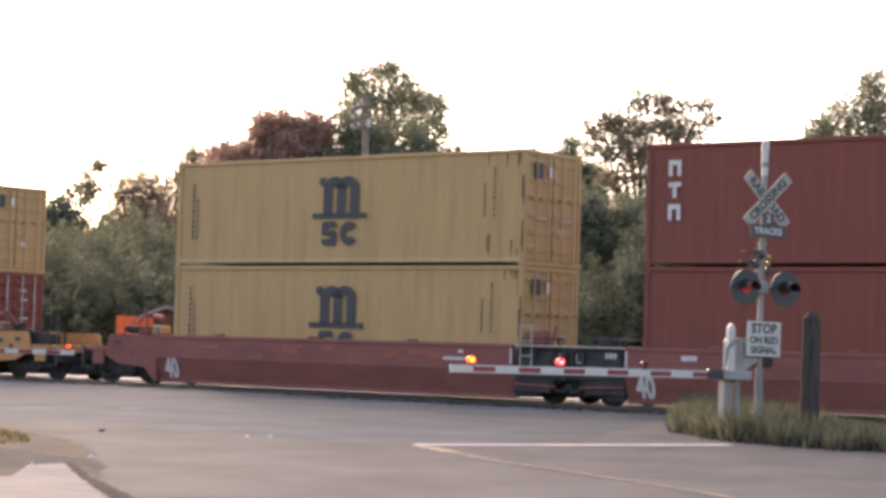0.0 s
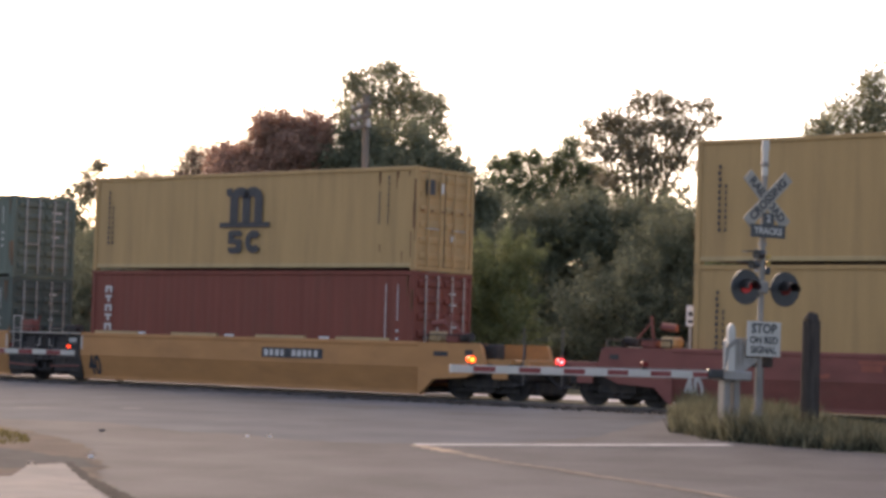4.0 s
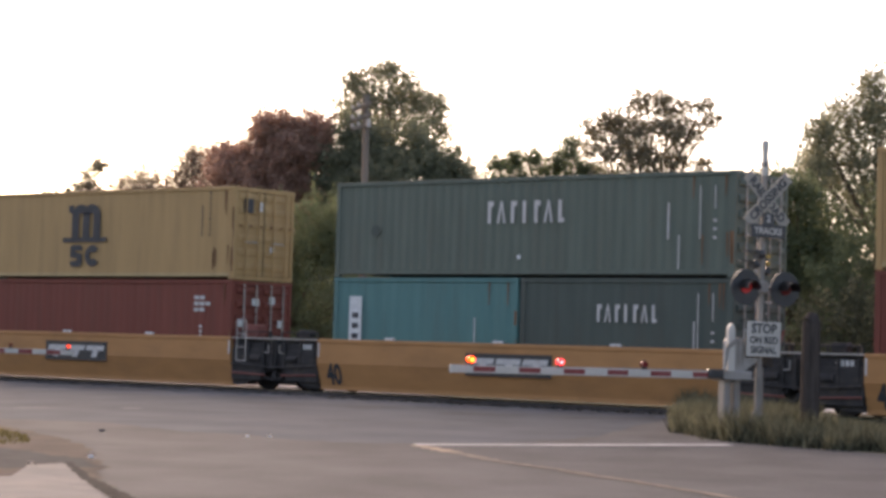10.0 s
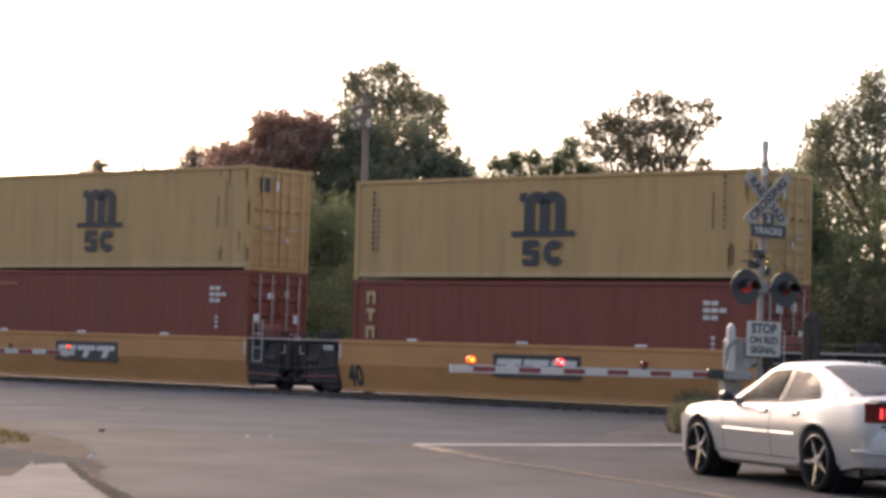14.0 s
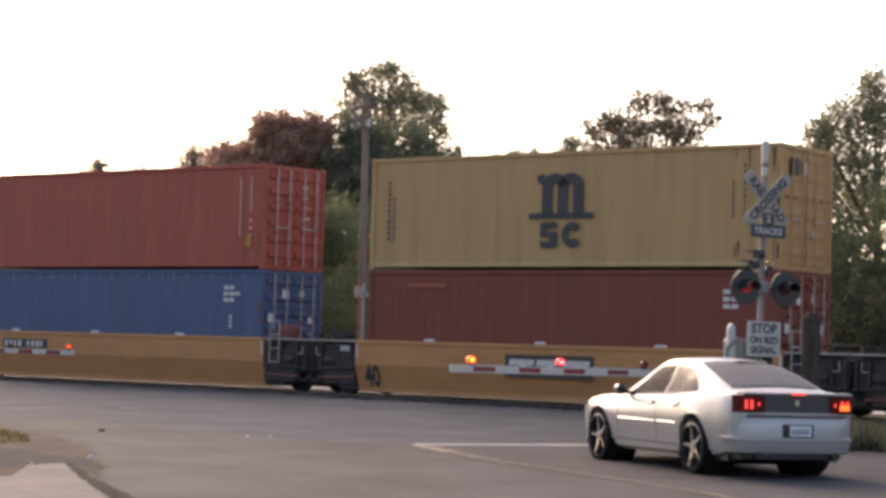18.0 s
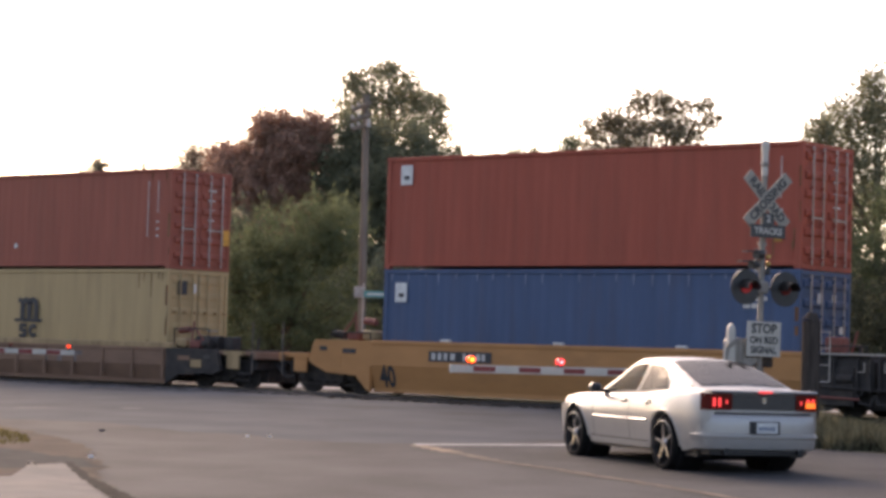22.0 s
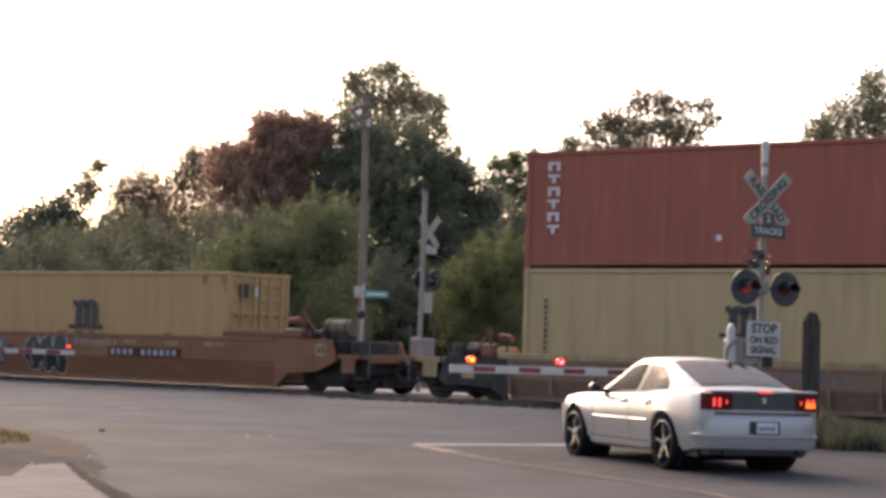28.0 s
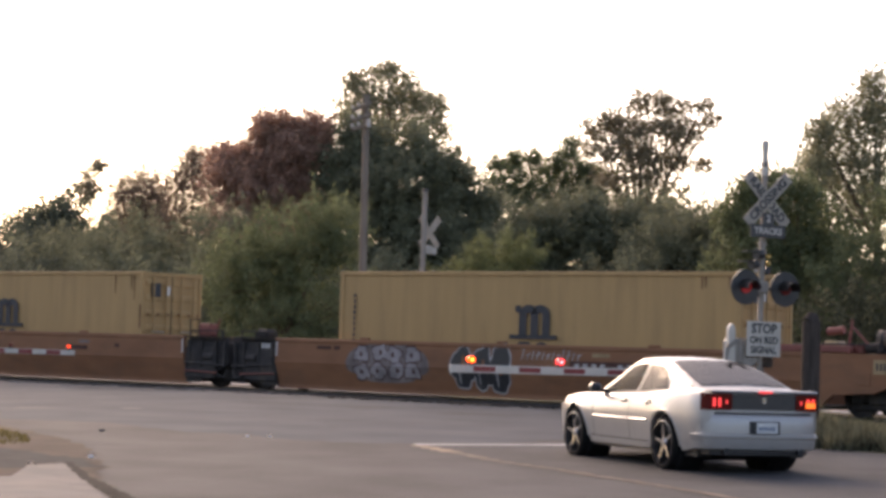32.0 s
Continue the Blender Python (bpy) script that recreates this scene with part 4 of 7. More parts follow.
def nameboard(x):
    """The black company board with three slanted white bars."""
    def put(car, h):
        board = part("name_board", B(x - 1.32, x + 1.32, -1.518, -1.506, 0.62, 1.18), BLACK, car, "black board with slanted white bars")
        for i in (-1, 0, 1):
            c = x + i * 0.82
            part("board_bar", P([(c - 0.34, 1.06), (c + 0.40, 1.06), (c + 0.36, 0.92), (c - 0.38, 0.92)], -1.526, -1.519), MARK, board)
            part("board_bar", P([(c - 0.06, 0.92), (c + 0.16, 0.92), (c + 0.06, 0.72), (c - 0.16, 0.72)], -1.526, -1.519), MARK, board)
    return put


def small_marks(seed, mats, n=7, lo=-0.8, hi=0.8):
    def put(car, h):
        r = random.Random(seed)
        for i in range(n):
            x, z, w = r.uniform(lo * h, hi * h), r.uniform(0.85, 1.2), r.uniform(0.12, 0.8)
            part("stencil", B(x, x + w, -1.514, -1.506, z, z + r.uniform(0.06, 0.14)), r.choice(mats), car)
    return put


def pale_guides(car, h):
    for x in (-4.9, -1.75, 1.5, 4.4):
        part("box_guide", B(x - 0.9, x + 0.9, -1.50, -1.38, 1.425, 1.50, bevel=0.02), CREAM, car, "pale raised guide on the girder")


def reporting(x, mat, n=10, w=0.28, h=0.30, z=0.85):
    """The car's marks as plain pale bars on a dark strip."""
    def put(car, hh):
        r = random.Random(n)
        part("mark_board", B(x - 0.1, x + n * w + 0.1, -1.512, -1.506, z - 0.05, z + h + 0.05), mat, car)
        for i in range(n):
            if i != 4:
                part("car_mark", B(x + i * w, x + i * w + w * r.uniform(0.45, 0.75), -1.518, -1.512, z, z + h), MARK, car)
    return put


def on_girder(pts, lift, fold=0.766):
    """A thin painted shape from an outline of (x, z), folded where the girder's lower plate leans in."""
    def depth(z):
        return -1.502 - lift if z >= fold else -1.487 + 0.302 * (0.746 - z) - lift
    bm = bmesh.new()
    for upper in (True, False):
        out = []
        for p, q in zip(pts, pts[1:] + pts[:1]):
            pin, qin = (p[1] >= fold) == upper, (q[1] >= fold) == upper
            if pin:
                out.append(p)
            if pin != qin:
                k = (fold - p[1]) / (q[1] - p[1])
                out.append((p[0] + (q[0] - p[0]) * k, fold + (0.001 if upper else -0.001)))
        if len(out) > 2:
            f = [bm.verts.new((x, depth(z), z)) for x, z in out]
            g = [bm.verts.new((x, depth(z) + 0.004, z)) for x, z in out]
            bm.faces.new(f)
            for i in range(len(f)):
                j = (i + 1) % len(f)
                bm.faces.new((f[i], g[i], g[j], f[j]))
    bmesh.ops.recalc_face_normals(bm, faces=bm.faces)
    return bm


def splash(car, name, cx, cz, rx, rz, mat, lift, seed, label="", wobble=1.0):
    """One sprayed letter-like shape with a wavering edge."""
    r = random.Random(seed)
    ph, lobes = r.uniform(0, 6.28), r.choice((2, 3, 4))
    pts = []
    for i in range(30):
        a = 2 * math.pi * i / 30
        k = 1 + wobble * (0.16 * math.sin(lobes * a + ph) + 0.07 * math.sin(7 * a + 2 * ph))
        c, d = math.cos(a), math.sin(a)
        pts.append((cx + rx * k * math.copysign(abs(c) ** 0.7, c), cz + rz * k * math.copysign(abs(d) ** 0.7, d)))
    part(name, on_girder(pts, lift), mat, car, label)


def graffiti(car, h):
    """Spray-painted letter shapes and strokes, in plain forms."""
    r = random.Random(4)
    splash(car, "spray_ground", -4.2, 0.86, 1.32, 0.50, SPRAYM, 0.002, 3, "pale lilac-grey sprayed ground of the writing", 0.35)
    for i in range(4):
        for j in range(2):
            c, z = -5.02 + i * 0.55 + r.uniform(-0.05, 0.05), 1.1 - j * 0.46 + r.uniform(-0.04, 0.04)
            splash(car, "spray_outline", c, z, 0.27, 0.22, SPRAYD, 0.006 + 0.001 * i, 10 + i * 2 + j, "dark sprayed outline of a letter")
            splash(car, "spray_letter", c, z, 0.235, 0.185, SPRAY, 0.012 + 0.001 * i, 10 + i * 2 + j, "pale grey sprayed letter")
            splash(car, "spray_core", c + r.uniform(-0.06, 0.06), z, 0.05, 0.06, SPRAYD, 0.018, 40 + i * 2 + j)
    for i, (c, w, k) in enumerate(((-1.72, 0.34, 0.46), (-1.10, 0.27, 0.50), (-0.55, 0.30, 0.54))):
        splash(car, "spray_outline", c, 0.80, w + 0.045, k + 0.045, SPRAYP, 0.002 + 0.001 * i, 60 + i, "pale outline of a black sprayed letter", 0.7)
        splash(car, "spray_fill", c, 0.80, w, k, BLACK, 0.008 + 0.001 * i, 60 + i, "black sprayed letter", 0.7)
        splash(car, "spray_core", c + 0.03, 0.98 - 0.1 * i, 0.05, 0.13, ORANGE, 0.014, 80 + i)
        splash(car, "spray_line", c - 0.1, 0.62, 0.018, 0.25, SPRAYP, 0.014, 90 + i)
    for i in range(12):
        c, k = 0.1 + i * 0.15, r.uniform(0.10, 0.26)
        part("spray_stroke", P([(c, 1.06), (c + 0.03, 1.06), (c + 0.10, 1.06 + k), (c + 0.07, 1.08 + k)], -1.510, -1.506), SPRAYP, car)
        if i % 2:
            part("spray_stroke", P([(c, 1.16), (c + 0.14, 1.20), (c + 0.14, 1.225), (c, 1.185)], -1.510, -1.506), SPRAYP, car)
    part("mark_board", B(1.55, 4.55, -1.514, -1.507, 0.78, 1.06), SPRAYD, car)
    for i in range(11):
        if i != 4:
            part("car_mark", B(1.69 + i * 0.25, 1.83 + i * 0.25, -1.519, -1.514, 0.84, 1.0), SPRAYP, car)
    for x, w in ((-6.6, 0.5), (-6.0, 0.2), (5.4, 0.4), (5.9, 0.3), (2.2, 0.5), (3.9, 0.5)):
        part("stencil", B(x, x + w, -1.514, -1.507, 1.16, 1.25), OCHRE if x > 2 else SPRAYD, car)


def ribs(car, h):
    for i in range(11):
        x = -h + 0.1 + i * (2 * h - 0.2) / 10
        part("rib", B(x - 0.04, x + 0.04, -1.54, -1.46, 0.2, 1.05), BROWN, car)
    part("top_beam", B(-h - 0.3, h + 0.3, -1.52, -1.36, 1.06, 1.22, bevel=0.02), OCHRE, car, "ochre top beam of the well")
    for i, c in enumerate((1.26, 1.91, 2.55)):
        part("faded_mark", B(c - 0.32, c + 0.32, -1.508, -1.502, 0.78, 0.90), SPRAYM, car)
        part("faded_mark", B(c - 0.09, c + 0.09, -1.508, -1.502, 0.58, 0.78), SPRAYM, car)


SPRAYM = material("faded_lilac_spray_paint", (0.19, 0.155, 0.14), 0.8, 0, 0.3, 3)
SPRAYP = material("pale_spray_paint", (0.36, 0.34, 0.32), 0.8, 0, 0.3, 4)
SPRAY = material("grey_spray_paint", (0.27, 0.24, 0.23), 0.8, 0, 0.25, 3)
SPRAYD = material("dark_brown_spray_paint", (0.09, 0.05, 0.04), 0.8, 0, 0.25, 3)
CARS = []


def couple(s0, s1, *args, **kw):
    CARS.append(((s0 + s1) / 2, well_car(s0, s1, *args, **kw)))


couple(73.0, 85.8, OXIDE, "oxide-red articulated well car carrying two stacked containers", ("joint", "joint"), number=MARK, extra=small_marks(1, (MARK, ROSE)))
couple(57.2, 69.7, OXIDE, "oxide-red well car with a coupler end, carrying two tan containers", ("platform", "joint"), number=MARK, extra=small_marks(2, (MARK, ROSE, ROSE), 12))
couple(36.9, 49.6, YELLOW, "yellow well car with a coupler end, carrying stacked containers", ("joint", "platform"), number=MARKD, extra=lambda car, h: (reporting(1.0, MARKD, 10, 0.2, 0.17, 0.95)(car, h), pale_guides(car, h)))
couple(20.95, 33.65, YELLOW, "yellow articulated well car with a black company board", number=MARKD, extra=nameboard(-0.05))
couple(5.1, 17.75, YELLOW, "yellow articulated well car with a black company board", number=MARKD, extra=nameboard(0.08))
couple(-10.85, 1.75, YELLOW, "yellow articulated well car with a black company board", number=MARKD, extra=nameboard(-0.1))
couple(-26.85, -14.15, YELLOW, "yellow well car with a coupler end, carrying red and blue containers", ("platform", "joint"), number=MARKD, extra=reporting(-4.3, MARKD, 9, 0.2, 0.17, 0.98))
couple(-47.1, -34.4, BROWN, "brown ribbed well car with coupler ends and an ochre top beam", ("platform", "platform"), z0=0.06, z1=1.08, extra=ribs)
couple(-71.1, -54.9, ORANGE, "rusty orange well car covered in graffiti", ("joint", "platform"), extra=graffiti)
couple(-90.9, -74.6, ORANGE, "rusty orange well car carrying one tan container", ("platform", "joint"), extra=small_marks(6, (SPRAYM, SPRAYD), 4))
# ---------------------------------------------------------------- near crossing signal
def crossbuck(mast, z, y, size=1.22, back=False):
    """Two crossed white blades with their words."""
    for i, (ang, text) in enumerate(((-45, "RAILROAD"), (45, "CROSSING"))):
        m = pose(0, y - 0.03 * i, z, 0, -ang, 0)
        blade = part("blade", B(-size / 2, size / 2, -0.01, 0.01, -0.115, 0.115, bevel=0.004), BUCK, mast, "greyed white crossbuck blade with black words", m=m)
        if not back:
            words("letter", text, 0.21, MARKD, blade, pose(0, -0.013, 0) @ SIDE, wide=0.98)


def lamp_head(mast, x, y, z, lit=False, face=-1):
    disc = part("backboard", T((x, y, z), (x, y + face * 0.02, z), 0.31, seg=28), BLACK, mast, "round black backboard")
    part("lens", T((x, y + face * 0.02, z), (x, y + face * 0.05, z), 0.105, seg=20), DIM_ON if lit else LENS, disc, "red round lens")
    bm = bmesh.new()
    n = 14
    a, b = [], []
    for i in range(n + 1):
        w = radians(-10 + 200 * i / n)
        a.append(bm.verts.new((x + 0.14 * math.cos(w), y + face * 0.02, z + 0.14 * math.sin(w))))
        b.append(bm.verts.new((x + 0.13 * math.cos(w), y + face * 0.30, z + 0.13 * math.sin(w) - 0.02)))
    for i in range(n):
        bm.faces.new((a[i], a[i + 1], b[i + 1], b[i]))
    bmesh.ops.solidify(bm, geom=bm.faces[:], thickness=0.008)
    part("hood", bm, BLACK, disc)
    part("housing", T((x, y - face * 0.16, z), (x, y, z), 0.16, seg=16), BLACK, disc)


SX, SY = 5.58, 37.0
SG = ground_z(SX, SY)
sig = empty("crossing_signal", pose(SX, SY, SG, 0, 0.6, 27), "silver mast with crossbuck, red signal lamps and signs, standing in grass", "signal")
part("mast", T((0, 0, 0), (0, 0, 4.65), 0.054, seg=14), SILVER, sig)
part("mast_top", T((0, 0, 4.6), (0, 0, 5.2), 0.058, 0.058, seg=14), WHITE, sig)
part("mast_cap", T((0, 0, 5.06), (0, 0, 5.22), 0.072, 0.066, seg=14), WHITE, sig)
bm = T((0, 0, 4.74), (0, 0, 4.80), 0.05, 0.08, seg=14)
tube(bm, (0, 0, 4.80), (0, 0, 4.86), 0.08, 0.05, seg=14)
part("bell", bm, SILVER, sig)
part("base_casting", T((0, 0, 0), (0, 0, 0.45), 0.16, 0.10, seg=12), SILVER, sig)
crossbuck(sig, 4.17, -0.09)
tr = part("tracks_sign", P([(-0.37, 3.50), (0.37, 3.50), (0.37, 3.73), (0.12, 3.73), (0.12, 3.93), (-0.12, 3.93), (-0.12, 3.73), (-0.37, 3.73)], -0.16, -0.14), BLACK, sig, "dark sign giving the number of tracks")
words("letter", "TRACKS", 0.16, GALV, tr, pose(0, -0.163, 3.61) @ SIDE)
words("letter", "2", 0.18, GALV, tr, pose(0, -0.163, 3.83) @ SIDE)
part("cross_arm", T((-0.38, 0.02, 2.62), (0.46, 0.02, 2.62), 0.03, seg=8), SILVER, sig)
part("arm_clamp", B(-0.12, 0.1, -0.1, 0.1, 2.52, 2.74, bevel=0.02), SILVER, sig)
for x in (-0.38, 0.46):
    lamp_head(sig, x, -0.06, 2.62, x < 0)
BRASS = material("dull_brass", (0.42, 0.27, 0.07), 0.4, 0.6, 0.2, 12)
for x, z in ((-0.14, 3.02), (-0.04, 3.20)):
    lamp = part("side_lamp", T((x, -0.06, z), (x - 0.16, -0.10, z), 0.07, 0.085, seg=14), BLACK, sig, "black side lamp with a long visor")
    part("visor", P([(x - 0.02, z + 0.075), (x - 0.40, z + 0.055), (x - 0.40, z + 0.035), (x - 0.02, z + 0.045)], -0.17, 0.0), BLACK, lamp)
for z in (3.02, 3.14):
    part("terminal", B(0.06, 0.13, -0.09, -0.02, z, z + 0.07, bevel=0.012), BRASS, sig, "small brass fitting")
part("junction_box", B(0.055, 0.15, -0.07, 0.05, 2.86, 2.99, bevel=0.015), BLACK, sig)
for z in (2.9, 3.22, 3.36):
    part("clamp", T((0, 0, z), (0, 0, z + 0.06), 0.075, seg=12), SILVER, sig)
part("lamp_bracket", T((-0.12, 0, 2.9), (-0.12, 0, 3.3), 0.03, seg=8), GALV, sig)
stop = part("stop_sign", B(-0.36, 0.36, -0.13, -0.115, 1.42, 2.03, bevel=0.004), WHITE, sig, "white sign with black words")
for t, z, h in (("STOP", 1.90, 0.235), ("ON RED", 1.70, 0.17), ("SIGNAL", 1.53, 0.17)):
    words("letter", t, h, MARKD, stop, pose(0, -0.134, z) @ SIDE, wide=0.95)

gate = empty("crossing_gate", pose(5.13, 36.85, ground_z(5.13, 36.85), 0, 0, 24), "lowered red and white crossing gate with amber and red lamps lit", "gate")
for x0, x1 in ((-0.25, -0.11), (-0.05, 0.08)):
    part("leg", B(x0, x1, -0.12, 0.10, 0, 1.02, bevel=0.02), SILVER, gate)
part("base_plate", B(-0.37, 0.24, -0.24, 0.16, 1.0, 1.17, bevel=0.025), GATEGREY, gate, "pale bracket plate of the gate machine")
case = part("machine_case", P([(-0.12, 1.17), (0.16, 1.17), (0.40, 1.34), (0.40, 1.70), (0.34, 1.74), (-0.08, 1.74), (-0.12, 1.70)], -0.12, 0.16), GATEGREY, gate, "light grey gate machine case")
for x in (-0.06, 0.02, 0.10, 0.20, 0.30):
    part("rib", B(x - 0.008, x + 0.008, -0.132, -0.121, 1.28 if x < 0.15 else 1.38, 1.70), SILVER, case)
sup = P([(-0.28, 1.16), (-0.145, 1.16), (-0.145, 1.88), (-0.165, 1.95), (-0.21, 1.985), (-0.26, 1.95), (-0.28, 1.88)], -0.27, -0.19)
part("arm_support", sup, WHITE, gate, "white rounded arm support")
part("crank", P([(-0.40, 1.20), (-0.34, 1.20), (-0.27, 1.55), (-0.10, 1.66), (-0.11, 1.74), (-0.30, 1.62), (-0.34, 1.56)], -0.30, -0.275), SILVER, gate)
part("rod", T((-0.37, -0.29, 1.2), (-0.36, -0.29, 1.66), 0.022, seg=8), GALV, gate)
part("arm_root", B(-0.68, -0.37, -0.31, -0.19, 1.03, 1.19, bevel=0.02), BLACK, gate, "black root of the arm")
part("relay_box", B(0.45, 0.88, 0.1, 0.32, 1.24, 1.58, bevel=0.02), SOOT, gate, "dark box beside the mast")
part("box_strut", B(0.60, 0.72, 0.16, 0.26, 0, 1.24), SILVER, gate)
arm_len = 5.55
arm = part("arm", B(-arm_len, -0.5, -0.27, -0.23, 1.02, 1.15, bevel=0.008), WHITE, gate, "white arm with red stripes")
for i in range(6):
    x1 = -arm_len + 0.42 + i * 0.83
    part("stripe", B(x1, x1 + 0.4, -0.274, -0.226, 1.045, 1.13), REDP, arm)
for x, m in ((-arm_len + 0.38, AMBER_ON), (-arm_len + 2.02, PINK_ON), (-arm_len + 3.62, LENS)):
    lamp = part("arm_lamp", T((x, -0.25, 1.15), (x, -0.25, 1.20), 0.05, seg=10), BLACK, arm)
    part("lamp_lens", T((x, -0.31, 1.24), (x, -0.19, 1.24), 0.055, seg=14), m, lamp, "round gate lamp")
    part("lamp_stem", T((x, -0.25, 1.15), (x, -0.25, 1.31), 0.03, seg=8), BLACK, lamp)
    if m is not LENS:
        part("bulb", T((x, -0.316, 1.235), (x, -0.309, 1.235), 0.022, seg=12), AMBER_CORE if m is AMBER_ON else PINK_CORE, lamp, "glowing bulb behind the lens")
part("wire", T((-arm_len + 2.1, -0.22, 1.15), (-0.2, -0.22, 1.17), 0.008, seg=5), BLACK, arm)

# gate of the other approach, its machine off to the side
g2 = empty("crossing_gate", pose(-14.6, 57.6, ground_z(-14.6, 57.6), 0, 0, -18), "lowered red and white crossing gate with red lamps", "gate")
part("pedestal", B(-0.2, 0.2, -0.2, 0.2, 0, 1.3, bevel=0.03), SILVER, g2)
arm = part("arm", B(-0.2, 5.3, -0.27, -0.23, 0.86, 0.99, bevel=0.008), WHITE, g2, "white arm with red stripes")
for i in range(6):
    part("stripe", B(0.32 + i * 0.83, 0.74 + i * 0.83, -0.274, -0.226, 0.87, 0.98), REDP, arm)
for x, glass in ((5.12, RED_ON), (3.4, LENS), (1.6, RED_ON)):
    lamp = part("arm_lamp", T((x, -0.25, 0.99), (x, -0.25, 1.04), 0.05, seg=10), BLACK, arm)
    part("lamp_lens", T((x, -0.31, 1.09), (x, -0.19, 1.09), 0.034, seg=14), glass, lamp, "round red gate lamp")

# far crossing signal, seen from behind
FX, FY = -0.62, 62.0
far = empty("crossing_signal", pose(FX, FY, ground_z(FX, FY), 0, 0.8, 50), "silver mast with crossbuck seen from behind, beyond the track", "signal")
part("mast", T((0, 0, 0), (0, 0, 5.9), 0.075, seg=12), SILVER, far)
part("mast_cap", T((0, 0, 5.9), (0, 0, 6.0), 0.1, seg=12), BLACK, far)
crossbuck(far, 4.75, 0.16, 1.22, True)
for c in far.children:
    if c.name.startswith("blade"):
        c.location.x = 0.42
part("tracks_sign", B(0.15, 0.75, 0.12, 0.14, 4.1, 4.3), GALV, far)
part("sign_bracket", B(0.0, 0.5, 0.05, 0.1, 4.2, 4.35), GALV, far)
for x in (0.12, 0.72):
    lamp_head(far, x, 0.12, 3.32, face=1)
part("cross_arm", T((0, 0.05, 3.32), (0.75, 0.05, 3.32), 0.03, seg=8), SILVER, far)
part("stop_sign", B(0.2, 0.62, 0.1, 0.12, 2.35, 2.95), GALV, far)
part("gate_machine", B(-0.25, 0.5, -0.2, 0.2, 0.9, 1.6, bevel=0.05), SILVER, far)

# utility pole, street sign, marker, post
pole = empty("utility_pole", pose(-2.45, 66.0, 0.2, 0, -0.6, 0), "weathered wooden utility pole with a crossarm beyond the track", "utility pole")
part("pole", T((0, 0, 0), (0, 0, 9.3), 0.135, 0.10, seg=12), POLE_WOOD, pole)
for k, (z, tilt) in enumerate(((8.95, 28), (8.6, 22), (8.3, 18))):
    arm_m = pose(-0.02, -0.16, z, 0, -tilt, 12)
    arm = part("crossarm", B(-0.46, 0.22, -0.05, 0.05, -0.055, 0.055, bevel=0.01), POLE_WOOD, pole, "short tilted wooden crossarm", m=arm_m)
    for x in (-0.4, -0.2):
        part("insulator", T((x, 0, 0.055), (x, 0, 0.17), 0.045, seg=8), GALV, arm)
part("transformer", T((0.08, -0.2, 8.25), (0.08, -0.2, 8.5), 0.07, seg=12), GALV, pole)
part("meter_box", B(-0.25, 0.1, -0.3, -0.15, 2.9, 3.25), GALV, pole)
SIGNGREEN = material("green_sign_sheet", (0.10, 0.33, 0.30), 0.5, 0, 0.08, 5)
st = empty("street_sign", pose(-2.02, 65.6, 0.25), "green street name sign on a thin post", "street sign")
part("post", T((-0.42, 0.05, 0), (-0.42, 0.05, 3.3), 0.03, seg=8), GALV, st)
bl = part("blade", B(-0.40, 0.36, -0.012, 0.012, 2.86, 3.06, bevel=0.004), SIGNGREEN, st)
part("name_bar", B(-0.3, 0.26, -0.016, -0.013, 2.93, 2.99), LABEL, bl)
BOARDW = material("clean_white_board", (0.80, 0.77, 0.70), 0.5, 0, 0.05, 5)
mk = empty("track_marker", pose(6.5, 55.0, 0.25), "small white marker board with a black spot on a post", "marker")
part("post", T((0, 0, 0), (0, 0, 2.3), 0.03, seg=8), GALV, mk)
bd = part("board", B(-0.11, 0.11, -0.03, -0.01, 2.1, 2.64, bevel=0.004), BOARDW, mk)
part("spot", T((0, -0.035, 2.42), (0, -0.03, 2.42), 0.06, seg=14), BLACK, bd)
part("spot", B(-0.06, 0.06, -0.035, -0.03, 2.18, 2.26), BLACK, bd)
ps = empty("wooden_post", pose(6.5, 37.0, ground_z(6.5, 37)), "tarred black wooden post with a rounded top, standing in grass", "post")
bm = T((0, 0, 0), (0, 0, 2.06), 0.17, 0.16, seg=16)
tube(bm, (0, 0, 2.06), (0.03, 0, 2.2), 0.155, 0.08, seg=16)
part("post", bm, DARKWOOD, ps)

# orange shed beyond the track
SHED = material("bright_orange_sheet", (0.85, 0.16, 0.04), 0.6, 0, 0.1, 3, (4, 4, 0.3))
ROOF = material("grey_roof_sheet", (0.36, 0.31, 0.28), 0.8, 0, 0.2, 3)
LEANTO = material("faded_red_boards", (0.19, 0.10, 0.075), 0.85, 0, 0.25, 4, (4, 4, 0.3))
sh = empty("shed", pose(-11.35, 78.0, 0.25, 0, 0, 8), "small orange metal shed with a grey sloping roof", "shed")
part("wall", B(-0.64, 0.70, 0, 2.4, 0, 2.2), SHED, sh)
part("door", B(-0.30, 0.30, -0.03, 0, 0.05, 2.0), SHED, sh)
part("door_gap", B(-0.02, 0.02, -0.036, -0.03, 0.05, 2.0), BLACK, sh)
part("lean_to", P([(0.71, 0), (1.9, 0), (1.9, 2.1), (1.2, 2.44), (0.71, 2.2)], 0.3, 2.4), LEANTO, sh, "reddish-brown boarded lean-to")
part("roof", P([(0.1, 2.21), (1.2, 2.66), (2.45, 2.12), (2.45, 2.02), (1.2, 2.52), (0.1, 2.1)], -0.1, 2.6), ROOF, sh, "grey sloping roof sheet")

